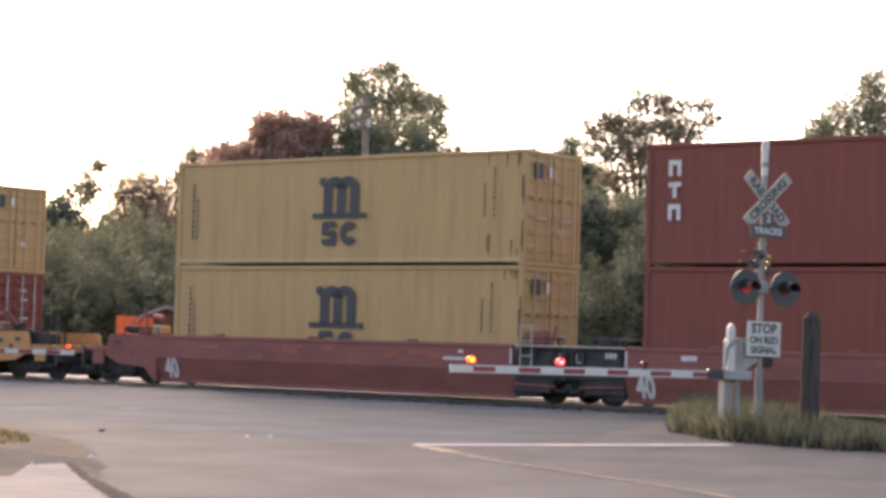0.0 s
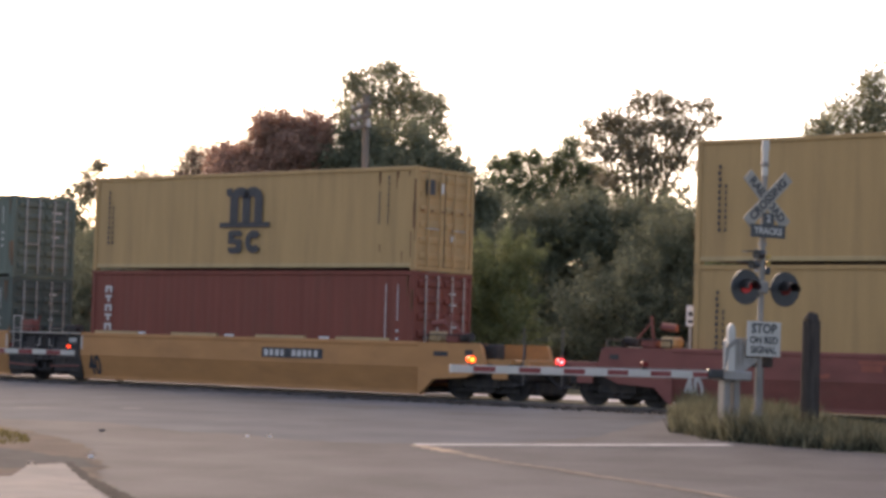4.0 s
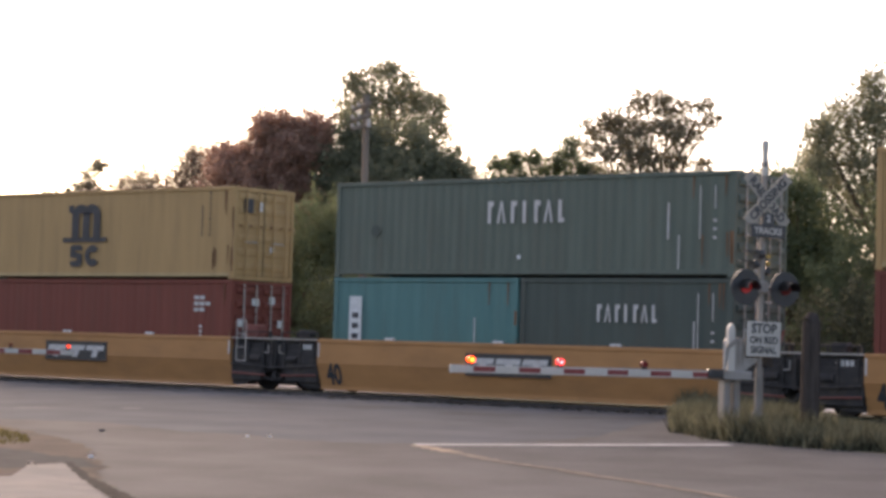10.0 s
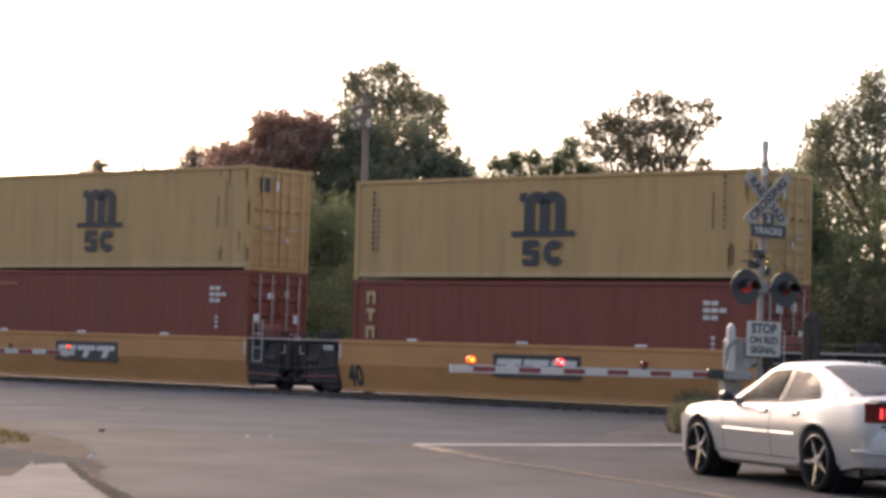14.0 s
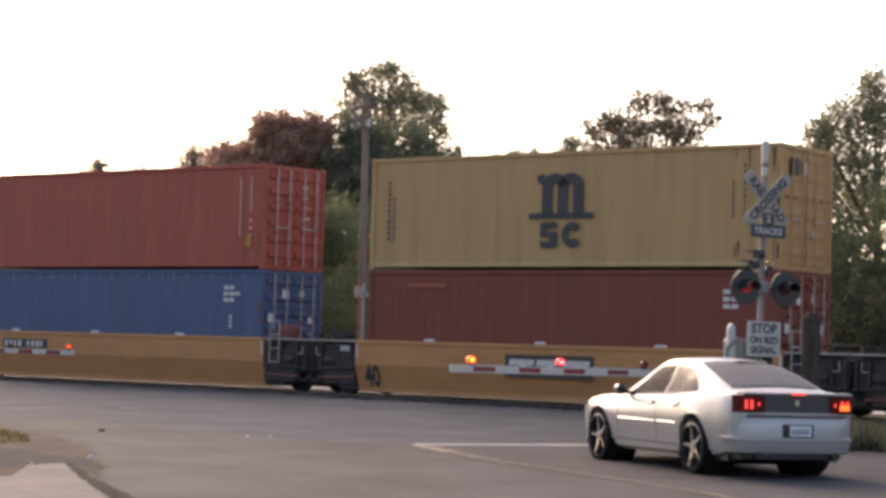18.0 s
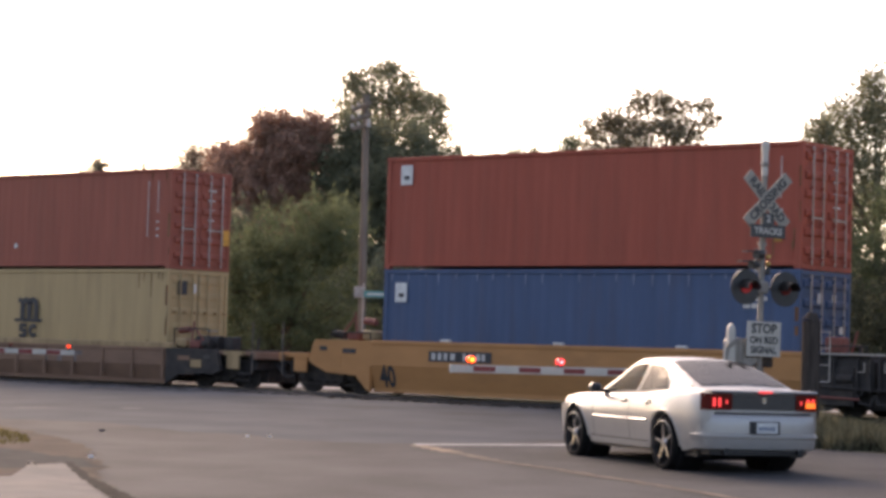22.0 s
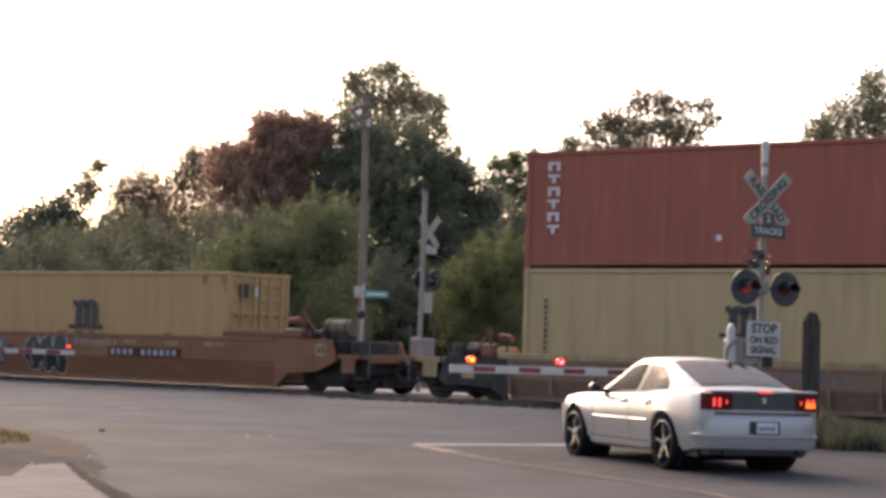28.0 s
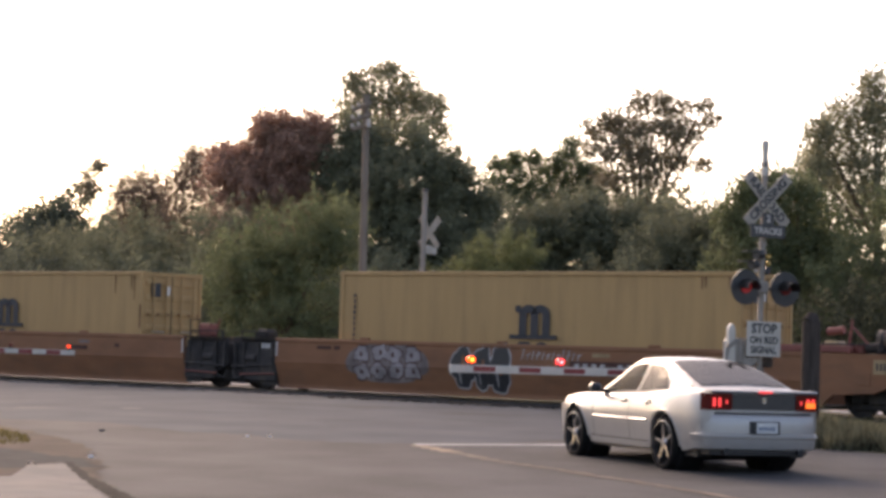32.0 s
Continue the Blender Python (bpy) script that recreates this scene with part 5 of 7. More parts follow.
# wire fence beyond the track
fence = empty("wire_fence", pose(0, 0, 0), "grey wire fence on thin steel posts beyond the track", "fence")
fa, fb = Vector((5.4, 68.5, 0.25)), Vector((12.5, 62.5, 0.25))
for i in range(7):
    p = fa.lerp(fb, i / 6)
    part("post", T(p, p + Vector((0, 0, 1.75)), 0.03, seg=8), POLE_WOOD, fence)
for k in range(8):
    a, b = fa + Vector((0, 0, 0.25 + 0.22 * k)), fb + Vector((0, 0, 0.25 + 0.22 * k))
    part("wire", T(a, b, 0.014 if k == 7 else 0.007, seg=5), POLE_WOOD, fence)

# ---------------------------------------------------------------- trees
LEAF_DARK = leaf_material("dark_green_leaves", (0.205, 0.21, 0.132), 0.18)
# darker leaf copy: the right-hand thicket's deep shade is put into the colour
LEAF_SHADED = leaf_material("shade_darkened_leaves", (0.10, 0.105, 0.066), 0.2)
LEAF_MID = leaf_material("green_leaves", (0.175, 0.195, 0.10), 0.2)
LEAF_CROWN = leaf_material("pale_olive_leaves", (0.34, 0.32, 0.20), 0.4)
LEAF_LIGHT = leaf_material("yellow_green_leaves", (0.185, 0.20, 0.09), 0.25)
LEAF_RUST = leaf_material("reddish_brown_leaves", (0.43, 0.272, 0.20), 0.24)
LEAF_BROWN = leaf_material("brown_leaves", (0.235, 0.175, 0.125), 0.35)
LEAF_OLIVE = leaf_material("olive_brown_leaves", (0.29, 0.245, 0.165), 0.4)
LEAF_GREY = leaf_material("grey_green_leaves", (0.165, 0.175, 0.12), 0.2)
GRASS = leaf_material("dry_green_grass", (0.14, 0.135, 0.085), 0.5)


def leaves(centres, sizes, rng, flat=0.0):
    """Many small folded leaf clumps: two crossed quads each, at random turns."""
    n = len(centres)
    verts, faces = [], []
    a = rng.normal(size=(n, 3))
    a /= np.linalg.norm(a, axis=1)[:, None]
    b = rng.normal(size=(n, 3))
    b -= a * (a * b).sum(1)[:, None]
    b /= np.linalg.norm(b, axis=1)[:, None]
    c = np.cross(a, b)
    s = sizes[:, None]
    pts = np.stack([centres - a * s, centres + b * s * 0.55 + c * s * 0.12, centres + a * s, centres - b * s * 0.55 + c * s * 0.12], axis=1).reshape(-1, 3)
    me = bpy.data.meshes.new("leaves")
    me.vertices.add(4 * n)
    me.vertices.foreach_set("co", pts.astype(np.float32).ravel())
    me.loops.add(4 * n)
    me.loops.foreach_set("vertex_index", np.arange(4 * n, dtype=np.int32))
    me.polygons.add(n)
    me.polygons.foreach_set("loop_start", np.arange(0, 4 * n, 4, dtype=np.int32))
    me.update(calc_edges=True)
    return me


def tree(x, y, blobs, mat, n, size=0.22, seed=0, label="", clump=0.5, name="tree", trunk=0.22, base=None, gaps=0.0, category="tree"):
    """A tree at (x, y): tapered trunk, limbs into each mass of the crown, and leaves in loose clumps. blobs: (dx, dy, z, rx, rz)."""
    n, size = int(n * (1.7 if gaps else 6.5)), size * (0.46 if gaps else 0.38)
    clump *= 0.7
    rng = np.random.default_rng(seed)
    z0 = ground_z(x, y) if base is None else base
    ob = empty(name, pose(x, y, z0), label, category)
    top = max(b[2] for b in blobs)
    low = min(b[2] - b[4] for b in blobs)
    bm = bmesh.new()
    fork = Vector((0, 0, max(0.6, low * 0.6 + 0.3)))
    tube(bm, (0, 0, -0.1), fork, trunk, trunk * 0.75, seg=9)
    tube(bm, fork, (blobs[0][0] * 0.3, 0, top * 0.8), trunk * 0.75, trunk * 0.2, seg=7)
    part("trunk", bm, BARK, ob)
    vol = np.array([(b[3] * b[4]) ** 0.75 for b in blobs])
    pick = rng.choice(len(blobs), size=max(8, int(n / (12 if gaps else 80))), p=vol / vol.sum())
    cs, ways = [], []
    for k in pick:
        dx, dy, z, rx, rz = blobs[k]
        d = rng.normal(size=3)
        d /= np.linalg.norm(d)
        if gaps:
            r = 1.28 * rng.uniform(0.05, 1.0) ** 0.5
        else:
            r = rng.choice((rng.uniform(0.2, 0.8), rng.uniform(0.8, 1.12), rng.uniform(1.0, 1.26)), p=(0.36, 0.48, 0.16))
        cs.append((dx + d[0] * rx * r, dy + d[1] * rx * r * (0.5 if gaps else 1.0), z + d[2] * rz * r))
        ways.append(d + np.array([0, 0, 0.55]))
    cs, ways = np.array(cs), np.array(ways)
    limbs = bmesh.new()
    for k, (dx, dy, z, rx, rz) in enumerate(blobs):
        tube(limbs, (0, 0, fork.z + (z - fork.z) * 0.25 if z > fork.z else fork.z * 0.8), (dx, dy, z), trunk * 0.35, trunk * 0.1, seg=6)
    for c in cs[:: max(1, len(cs) // 60)]:
        k = min(range(len(blobs)), key=lambda i: (blobs[i][0] - c[0]) ** 2 + (blobs[i][2] - c[2]) ** 2)
        tube(limbs, (blobs[k][0], blobs[k][1], blobs[k][2] - blobs[k][4] * 0.3), c, trunk * 0.10, trunk * 0.03, seg=5)
    part("limb_work", limbs, BARK, ob)
    per = rng.integers(0, len(cs), size=n)
    if gaps:
        spread = rng.normal(size=(n, 3)) * clump * np.array([0.85, 0.85, 0.6])
    else:
        along = rng.normal(size=n)
        spread = ways[per] * (along * clump * 0.75)[:, None] + rng.normal(size=(n, 3)) * (clump * 0.62 * np.exp(-0.35 * along))[:, None] * np.array([1, 1, 0.7])
    centres = cs[per] + spread
    sizes = size * rng.uniform(0.55, 1.35, size=n)
    part("crown", leaves(centres, sizes, rng), mat, ob)
    return ob


tree(-17.6, 95, [(-0.8, 0, 5.9, 1.2, 1.1), (0.2, 0.5, 6.6, 1.1, 1.2), (-1.8, -0.5, 4.2, 1.22, 0.97), (0.5, 0, 4.6, 1.73, 1.48), (2.0, 0.5, 5.4, 1.02, 1.15)], LEAF_GREY, 6500, 0.2, 1, "grey-green leafy tree at the edge of the wood")
tree(-21.5, 93, [(0.6, 0, 3.4, 2.2, 1.8), (-2.5, 0, 2.2, 2.4, 1.6), (2.2, 0, 3.7, 1.8, 2.2)], LEAF_GREY, 6000, 0.2, 2, "low grey-green tree at the edge of the wood")
tree(-17.05, 101, [(0, 0, 8.8, 0.45, 0.75), (0.35, 0, 9.6, 0.4, 0.3), (-0.2, 0, 8.2, 0.4, 0.4)], LEAF_OLIVE, 650, 0.15, 3, "thin tree with a lone tuft at its top", 0.3, trunk=0.06)
tree(-14.7, 100, [(0.3, 0, 9.0, 0.8, 0.75), (-0.7, 0.5, 8.3, 0.7, 0.54), (1.2, -0.5, 8.1, 0.75, 0.62), (0.2, 0, 7.5, 1.29, 0.88), (0.3, 0.5, 6.2, 1.61, 1.07), (0.4, 0, 7.7, 1.47, 1.21)], LEAF_BROWN, 10500, 0.13, 4, "sparse olive tree with sky showing through", 0.62, gaps=1)
tree(-11.5, 96, [(0.1, 0, 9.6, 0.6, 0.7), (-0.6, 0.5, 8.7, 0.67, 0.59), (0.5, -0.5, 8.6, 0.72, 0.98), (-0.2, 0, 7.0, 1.23, 0.98), (-0.2, 0.5, 5.8, 1.29, 1.03)], LEAF_BROWN, 10000, 0.13, 5, "sparse olive-brown tree with ragged twigs", 0.55, gaps=1)
tree(-7.1, 92, [(-1.9, 0, 8.5, 1.04, 1.23), (-2.5, 0.5, 9.4, 0.54, 0.54), (-0.9, -0.5, 10.3, 0.69, 0.89), (-0.1, 0, 10.7, 0.84, 0.69), (1.0, 0.5, 10.6, 0.89, 0.79), (1.5, -0.5, 10.2, 0.69, 0.8), (-1.2, 0, 7.9, 1.92, 1.6), (1.0, 0.5, 8.2, 1.97, 1.68), (-1.9, -0.5, 6.2, 1.48, 1.18), (0.2, 0.0, 9.5, 1.7, 0.9), (-1.9, 0.3, 9.0, 1.0, 0.8), (0.2, 0.2, 6.4, 1.9, 1.2)], LEAF_RUST, 14000, 0.2, 6, "dense reddish-brown tree behind the railway", 0.42)
tree(-2.8, 99, [(-1.6, 0, 13.7, 0.58, 0.69), (-0.8, 0.5, 14.1, 0.72, 0.58), (0.1, -0.5, 14.3, 0.5, 0.45), (0.9, 0, 13.8, 0.58, 0.58), (-2.0, 0.5, 12.6, 0.53, 0.58), (-1.0, -0.5, 12.9, 0.85, 0.58), (0.4, 0, 12.8, 0.85, 0.58), (1.5, 0.5, 12.9, 0.72, 0.45), (2.4, -0.5, 12.7, 0.5, 0.58), (-1.2, 0, 11.8, 0.98, 0.53), (0.4, 0.5, 11.8, 0.98, 0.48), (1.7, -0.5, 11.7, 0.74, 0.58), (2.6, 0, 11.6, 0.42, 0.58), (0.2, 0, 12.6, 2.12, 1.19)], LEAF_CROWN, 8500, 0.18, 7, "tall tree with an open crown", 0.36, gaps=1, trunk=0.3)
tree(-1.5, 91, [(-0.2, 0, 9.8, 1.37, 0.93), (-1.7, 0.5, 9.8, 0.78, 0.93), (1.1, -0.5, 9.1, 1.02, 1.02), (-0.6, 0, 8.0, 2.63, 1.66), (2.0, 0.5, 8.1, 1.02, 1.17), (-2.1, -0.5, 8.2, 1.17, 1.41), (0.4, 0, 5.8, 3.37, 1.41), (3.1, 0.5, 7.3, 0.93, 1.17), (-2.7, 0, 9.4, 0.9, 1.1), (-3.0, 0.4, 8.0, 1.1, 1.3), (-2.4, 0.5, 10.6, 0.6, 0.7), (-0.2, 0.3, 6.8, 2.2, 1.4), (1.6, 0.2, 6.0, 1.8, 1.3)], LEAF_DARK, 19000, 0.2, 8, "dense dark green tree", 0.45)
tree(4.6, 99, [(-2.2, 0, 10.1, 0.4, 0.5), (-1.3, 0.5, 10.3, 0.34, 0.5), (-0.4, -0.5, 10.3, 0.4, 0.5), (0.6, 0, 10.2, 0.32, 0.58), (1.3, 0.5, 10.8, 0.5, 0.64), (-1.6, -0.5, 9.0, 1.11, 0.85), (-0.0, 0, 9.1, 1.11, 0.85), (1.6, 0.5, 9.4, 0.88, 1.01), (-0.2, -0.5, 7.5, 2.39, 1.27), (2.7, 0, 8.8, 0.96, 1.06), (2.2, 0, 9.7, 0.58, 0.58)], LEAF_MID, 19000, 0.15, 9, "mid-height olive tree with a row of ragged tops", 0.3, gaps=1)
tree(8.9, 95, [(-1.5, 0, 11.9, 0.69, 0.51), (-2.3, 0.5, 11.3, 0.56, 0.56), (-0.2, -0.5, 12.7, 0.56, 0.46), (0.6, 0, 12.8, 0.56, 0.46), (1.5, 0.5, 12.5, 0.56, 0.48), (2.6, -0.5, 12.6, 0.56, 0.36), (3.0, 0, 12.0, 0.38, 0.46), (-0.7, 0.5, 11.5, 0.81, 0.56), (0.7, -0.5, 11.5, 0.94, 0.51), (2.0, 0, 11.3, 0.71, 0.59), (2.8, 0.5, 10.0, 0.46, 0.33), (-1.7, -0.5, 10.4, 0.84, 0.51), (-0.2, 0, 10.3, 0.97, 0.46), (1.5, 0.5, 10.1, 0.59, 0.51), (-0.9, -0.5, 9.3, 1.22, 0.59), (1.1, 0, 9.1, 0.71, 0.59), (0.1, 0.5, 8.1, 1.35, 0.71), (0.3, 0, 10.6, 1.91, 1.53)], LEAF_OLIVE, 8500, 0.2, 10, "tall open tree with sky showing through its crown", 0.34, gaps=1, trunk=0.26)
tree(6.5, 84, [(1.7, 0.0, 6.0, 1.53, 0.95), (3.6, 0.5, 5.8, 0.72, 0.72), (-0.5, -0.5, 5.9, 1.31, 0.97), (-2.5, 0.0, 5.6, 1.31, 0.97), (0.7, 0.5, 4.2, 3.33, 1.31), (3.5, -0.5, 4.2, 1.53, 1.31), (1.9, 0.0, 6.55, 1.24, 0.86), (0.3, 0.0, 6.45, 1.35, 0.86), (-1.5, 0.0, 6.45, 1.17, 0.95), (-3.2, 0.0, 6.15, 1.01, 0.9)], LEAF_DARK, 15000, 0.19, 11, "dense dark green thicket tree", 0.42)
tree(15.7, 76, [(-0.3, 0, 11.0, 0.65, 0.86), (-1.2, 0.5, 10.0, 0.77, 0.73), (-2.2, -0.5, 9.4, 0.55, 0.61), (0.0, 0, 9.7, 1.02, 1.18), (-1.6, 0.5, 8.6, 1.08, 0.77), (-2.4, -0.5, 8.2, 0.47, 0.57), (-0.1, 0, 7.8, 1.18, 1.18)], LEAF_CROWN, 9500, 0.16, 12, "tall green tree with sky showing through", 0.36, gaps=1, trunk=0.26)
tree(11.9, 72, [(-1.4, 0, 6.9, 0.58, 0.54), (-0.5, 0.5, 7.3, 0.62, 0.54), (0.2, -0.5, 6.8, 0.54, 0.62), (-2.0, 0, 6.0, 0.5, 0.69), (-1.0, 0.5, 5.8, 1.12, 0.81), (-1.0, -0.5, 4.5, 1.7, 1.12), (0.6, 0, 5.3, 1.12, 1.31)], LEAF_MID, 13000, 0.16, 13, "green leafy tree with small gaps beside the track", 0.42, gaps=1)
tree(14.6, 82, [(-0.2, 0, 8.4, 0.9, 0.8), (-1.2, 0.5, 7.2, 1.1, 0.9), (1.0, -0.5, 7.4, 1.2, 1.0), (-0.2, 0, 5.8, 1.9, 1.3), (-2.0, 0, 5.6, 1.0, 1.2), (0.4, 0.3, 4.2, 2.4, 1.4)], LEAF_MID, 12000, 0.16, 20, "green leafy tree with small gaps behind the signal", 0.4, gaps=1)
tree(16.0, 70, [(0, 0, 4.4, 2.6, 2.6), (-2.0, 0, 3.0, 2.2, 2.2), (0.6, 0, 6.2, 1.8, 1.6)], LEAF_MID, 8000, 0.17, 14, "green leafy tree beside the track", 0.4)
tree(-5.4, 75, [(0, 0, 4.6, 1.6, 1.6), (1.4, 0, 5.4, 1.2, 1.2), (-1.6, 0, 3.6, 1.4, 1.5), (0.2, 0, 2.4, 2.6, 1.8)], LEAF_MID, 7500, 0.15, 15, "green bushy tree beside the crossing", 0.36)
tree(1.7, 74, [(0, 0, 3.8, 1.2, 1.4), (0.9, 0, 4.4, 0.8, 0.9), (-0.9, 0, 3.2, 1.1, 1.3), (0, 0, 2.0, 1.8, 1.5)], LEAF_LIGHT, 5500, 0.13, 16, "yellow-green bush beside the crossing", 0.3, "bush", 0.1, category="bush")
tree(-12.5, 88, [(0, 0, 4.0, 2.6, 2.4), (3.0, 0, 4.2, 2.4, 2.4), (-3.2, 0, 3.6, 2.4, 2.2), (0, 0, 2.0, 3.4, 1.8)], LEAF_DARK, 9000, 0.19, 17, "dark thicket at the wood's edge", 0.42, "bush", 0.12, category="bush")
tree(9.8, 80, [(0, 0, 5.9, 1.7, 1.4), (1.9, 0, 5.3, 1.7, 1.7), (-1.2, 0, 4.6, 1.8, 1.8), (0.8, 0, 3.2, 2.6, 2.0)], LEAF_DARK, 7000, 0.17, 19, "green leafy tree beside the track", 0.4)
# the last three bushes get their shade from the darkened leaf colour
for i, (x, y, m) in enumerate(((-24, 86, LEAF_GREY), (-18, 86, LEAF_GREY), (-13.5, 84, LEAF_DARK), (-8.5, 82, LEAF_DARK), (-3.2, 84, LEAF_DARK), (1.5, 83, LEAF_DARK), (6.5, 78, LEAF_DARK), (11.0, 76, LEAF_SHADED), (15.5, 66, LEAF_SHADED), (20.0, 68, LEAF_SHADED))):
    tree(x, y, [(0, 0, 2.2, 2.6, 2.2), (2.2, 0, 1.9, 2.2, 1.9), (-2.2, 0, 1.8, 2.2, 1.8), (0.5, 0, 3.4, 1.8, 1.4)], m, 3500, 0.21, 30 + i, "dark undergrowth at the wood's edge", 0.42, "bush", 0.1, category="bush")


def woods(name, x0, x1, y0, y1, h, n, mat, seed, label):
    """A far bank of foliage with an uneven top."""
    rng = np.random.default_rng(seed)
    x, y, k = rng.uniform(x0, x1, n), rng.uniform(y0, y1, n), rng.uniform(0, 1, n)
    top = np.array([h * (0.8 + 0.45 * noise.noise(Vector((a * 0.23, seed, 0))) + 0.2 * noise.noise(Vector((a * 0.9, seed, 5)))) for a in x])
    c = np.stack([x, y, 0.3 + k * top], axis=1)
    ob = part(name, leaves(c, 0.29 * rng.uniform(0.6, 1.3, n), rng), mat)
    return tagged(ob, label, "woods", kind="stuff")


woods("far_woods", -60, -19, 106, 116, 4.6, 24000, LEAF_DARK, 13, "low far woods beyond the trees")
woods("far_woods", -19, 60, 106, 116, 8.2, 60000, LEAF_DARK, 3, "dark far woods behind the nearer trees")
woods("far_woods", -10, 24, 96, 100, 6.8, 40000, LEAF_DARK, 11, "dark woods behind the thicket")
woods("far_woods", -34, 30, 94, 99, 5.2, 50000, LEAF_DARK, 6, "dark woods filling the gaps between the trees")
woods("far_woods", -30, -4, 98, 105, 5.4, 9000, LEAF_GREY, 4, "brownish far woods behind the nearer trees")


woods("far_woods", 11, 30, 84, 90, 5.0, 20000, LEAF_MID, 12, "green woods behind the trees beside the track")
woods("far_woods", -1, 13, 86, 90, 4.8, 16000, LEAF_DARK, 14, "dark woods low behind the thicket")
# unseen woods added at the sides and rear to block the low bright sky
woods("unseen_side_woods", -62, -52, -30, 100, 9.0, 16000, LEAF_DARK, 7, "unseen woods added beside the road to block the low sky")
woods("unseen_side_woods", 46, 56, -40, 60, 8.0, 14000, LEAF_MID, 8, "unseen woods added beside the road to block the low sky")
woods("unseen_rear_woods", -60, 60, -52, -44, 8.0, 20000, LEAF_MID, 9, "unseen woods added behind the camera to block the low sky")


DRYGRASS = leaf_material("yellowed_grass", (0.15, 0.125, 0.05))


def grass(name, outline, n, h, seed, label, mat=GRASS, fall=None):
    """Blades over a patch of ground."""
    rng = np.random.default_rng(seed)
    xs, ys = [p[0] for p in outline], [p[1] for p in outline]
    verts, faces = [], []
    while len(faces) < n:
        x, y = rng.uniform(min(xs), max(xs)), rng.uniform(min(ys), max(ys))
        inside = False
        for (x1, y1), (x2, y2) in zip(outline, outline[1:] + outline[:1]):
            if (y1 > y) != (y2 > y) and x < (x2 - x1) * (y - y1) / (y2 - y1) + x1:
                inside = not inside
        if not inside:
            continue
        k = noise.noise(Vector((x * 0.9, y * 0.9, seed)))
        patch = noise.noise(Vector((x * 1.7, y * 1.1, seed + 4))) + 0.5 * noise.noise(Vector((x * 5, y * 4, seed)))
        if fall and patch < rng.uniform(-0.45, 0.15):
            continue
        hh = h * (0.45 + 0.6 * k + 0.5 * max(0.0, patch) + rng.uniform(0, 0.6))
        if fall:
            hh *= 1 - 0.82 * min(1.0, max(0.0, (x - fall[0]) / (fall[1] - fall[0])))
        if hh < 0.03:
            continue
        a, w = rng.uniform(0, 6.28), 0.012 + 0.02 * rng.uniform()
        lx, ly = rng.normal(0, 0.35) * hh, rng.normal(0, 0.35) * hh
        z = ground_z(x, y)
        i = len(verts)
        verts += [(x - w * math.cos(a), y - w * math.sin(a), z), (x + w * math.cos(a), y + w * math.sin(a), z), (x + lx, y + ly, z + hh)]
        faces.append((i, i + 1, i + 2))
    me = bpy.data.meshes.new(name)
    me.from_pydata(verts, [], faces)
    ob = part(name, me, mat)
    return tagged(ob, label, "grass", kind="stuff")


grass("tall_grass", ragged([(5.6, 49), (5.4, 46), (4.8, 41), (4.35, 38.4), (4.4, 37.0), (4.85, 35.7), (6.0, 34.3), (7.1, 33.3), (12, 27.5), (16, 33), (9.5, 47)], 0, 8, 12, 0.3, 7), 52000, 0.44, 1, "tall dry green grass round the signal", fall=(6.6, 8.2))
grass("verge_grass", [(-14, 44), (-10.0, 38.5), (-7.2, 34.6), (-6.45, 33.2), (-5.95, 30.9), (-6.3, 29.7), (-14, 31)], 12000, 0.075, 2, "short yellowed grass on the verge", DRYGRASS)

# ---------------------------------------------------------------- the car
SILVERCAR = material("silver_car_paint", (0.385, 0.371, 0.344), 0.35, 0.35, 0.03, 8, bump=0.0, coat=0.15)
RUBBER = material("tyre_rubber", (0.012, 0.012, 0.012), 0.9, 0, 0.2, 12)
CHROME = material("polished_rim", (0.7, 0.69, 0.67), 0.18, 0.95, 0.05, 12, bump=0.0)
RIMDARK = material("dark_rim_lip", (0.10, 0.10, 0.10), 0.3, 0.8, 0.1, 12, bump=0.0)
TRIM = material("black_trim", (0.015, 0.015, 0.016), 0.4, 0, 0.1, 12)
BOOTBLACK = material("satin_black_panel", (0.045, 0.043, 0.040), 0.35, 0, 0.1, 12, bump=0.0)
SEAM = material("dark_gap_and_recess", (0.06, 0.058, 0.056), 0.8, 0, 0.1, 12, bump=0.0)
BRIGHT = material("bright_silver_strip", (0.40, 0.385, 0.36), 0.35, 0.3, 0.03, 8, bump=0.0)
SEAT = material("grey_seat_cloth", (0.06, 0.058, 0.055), 0.9, 0, 0.2, 20)
TAIL_ON = glow("lit_tail_lamp", (1.0, 0.06, 0.06), 0.5)
TAIL = material("red_lamp_glass", (0.10, 0.008, 0.008), 0.1, 0, 0.1, 12, bump=0)
TURN_ON = glow("lit_turn_lamp", (1.0, 0.16, 0.02), 0.75)
FA, RA, ARCH, WR = 1.50, -1.55, 0.43, 0.375


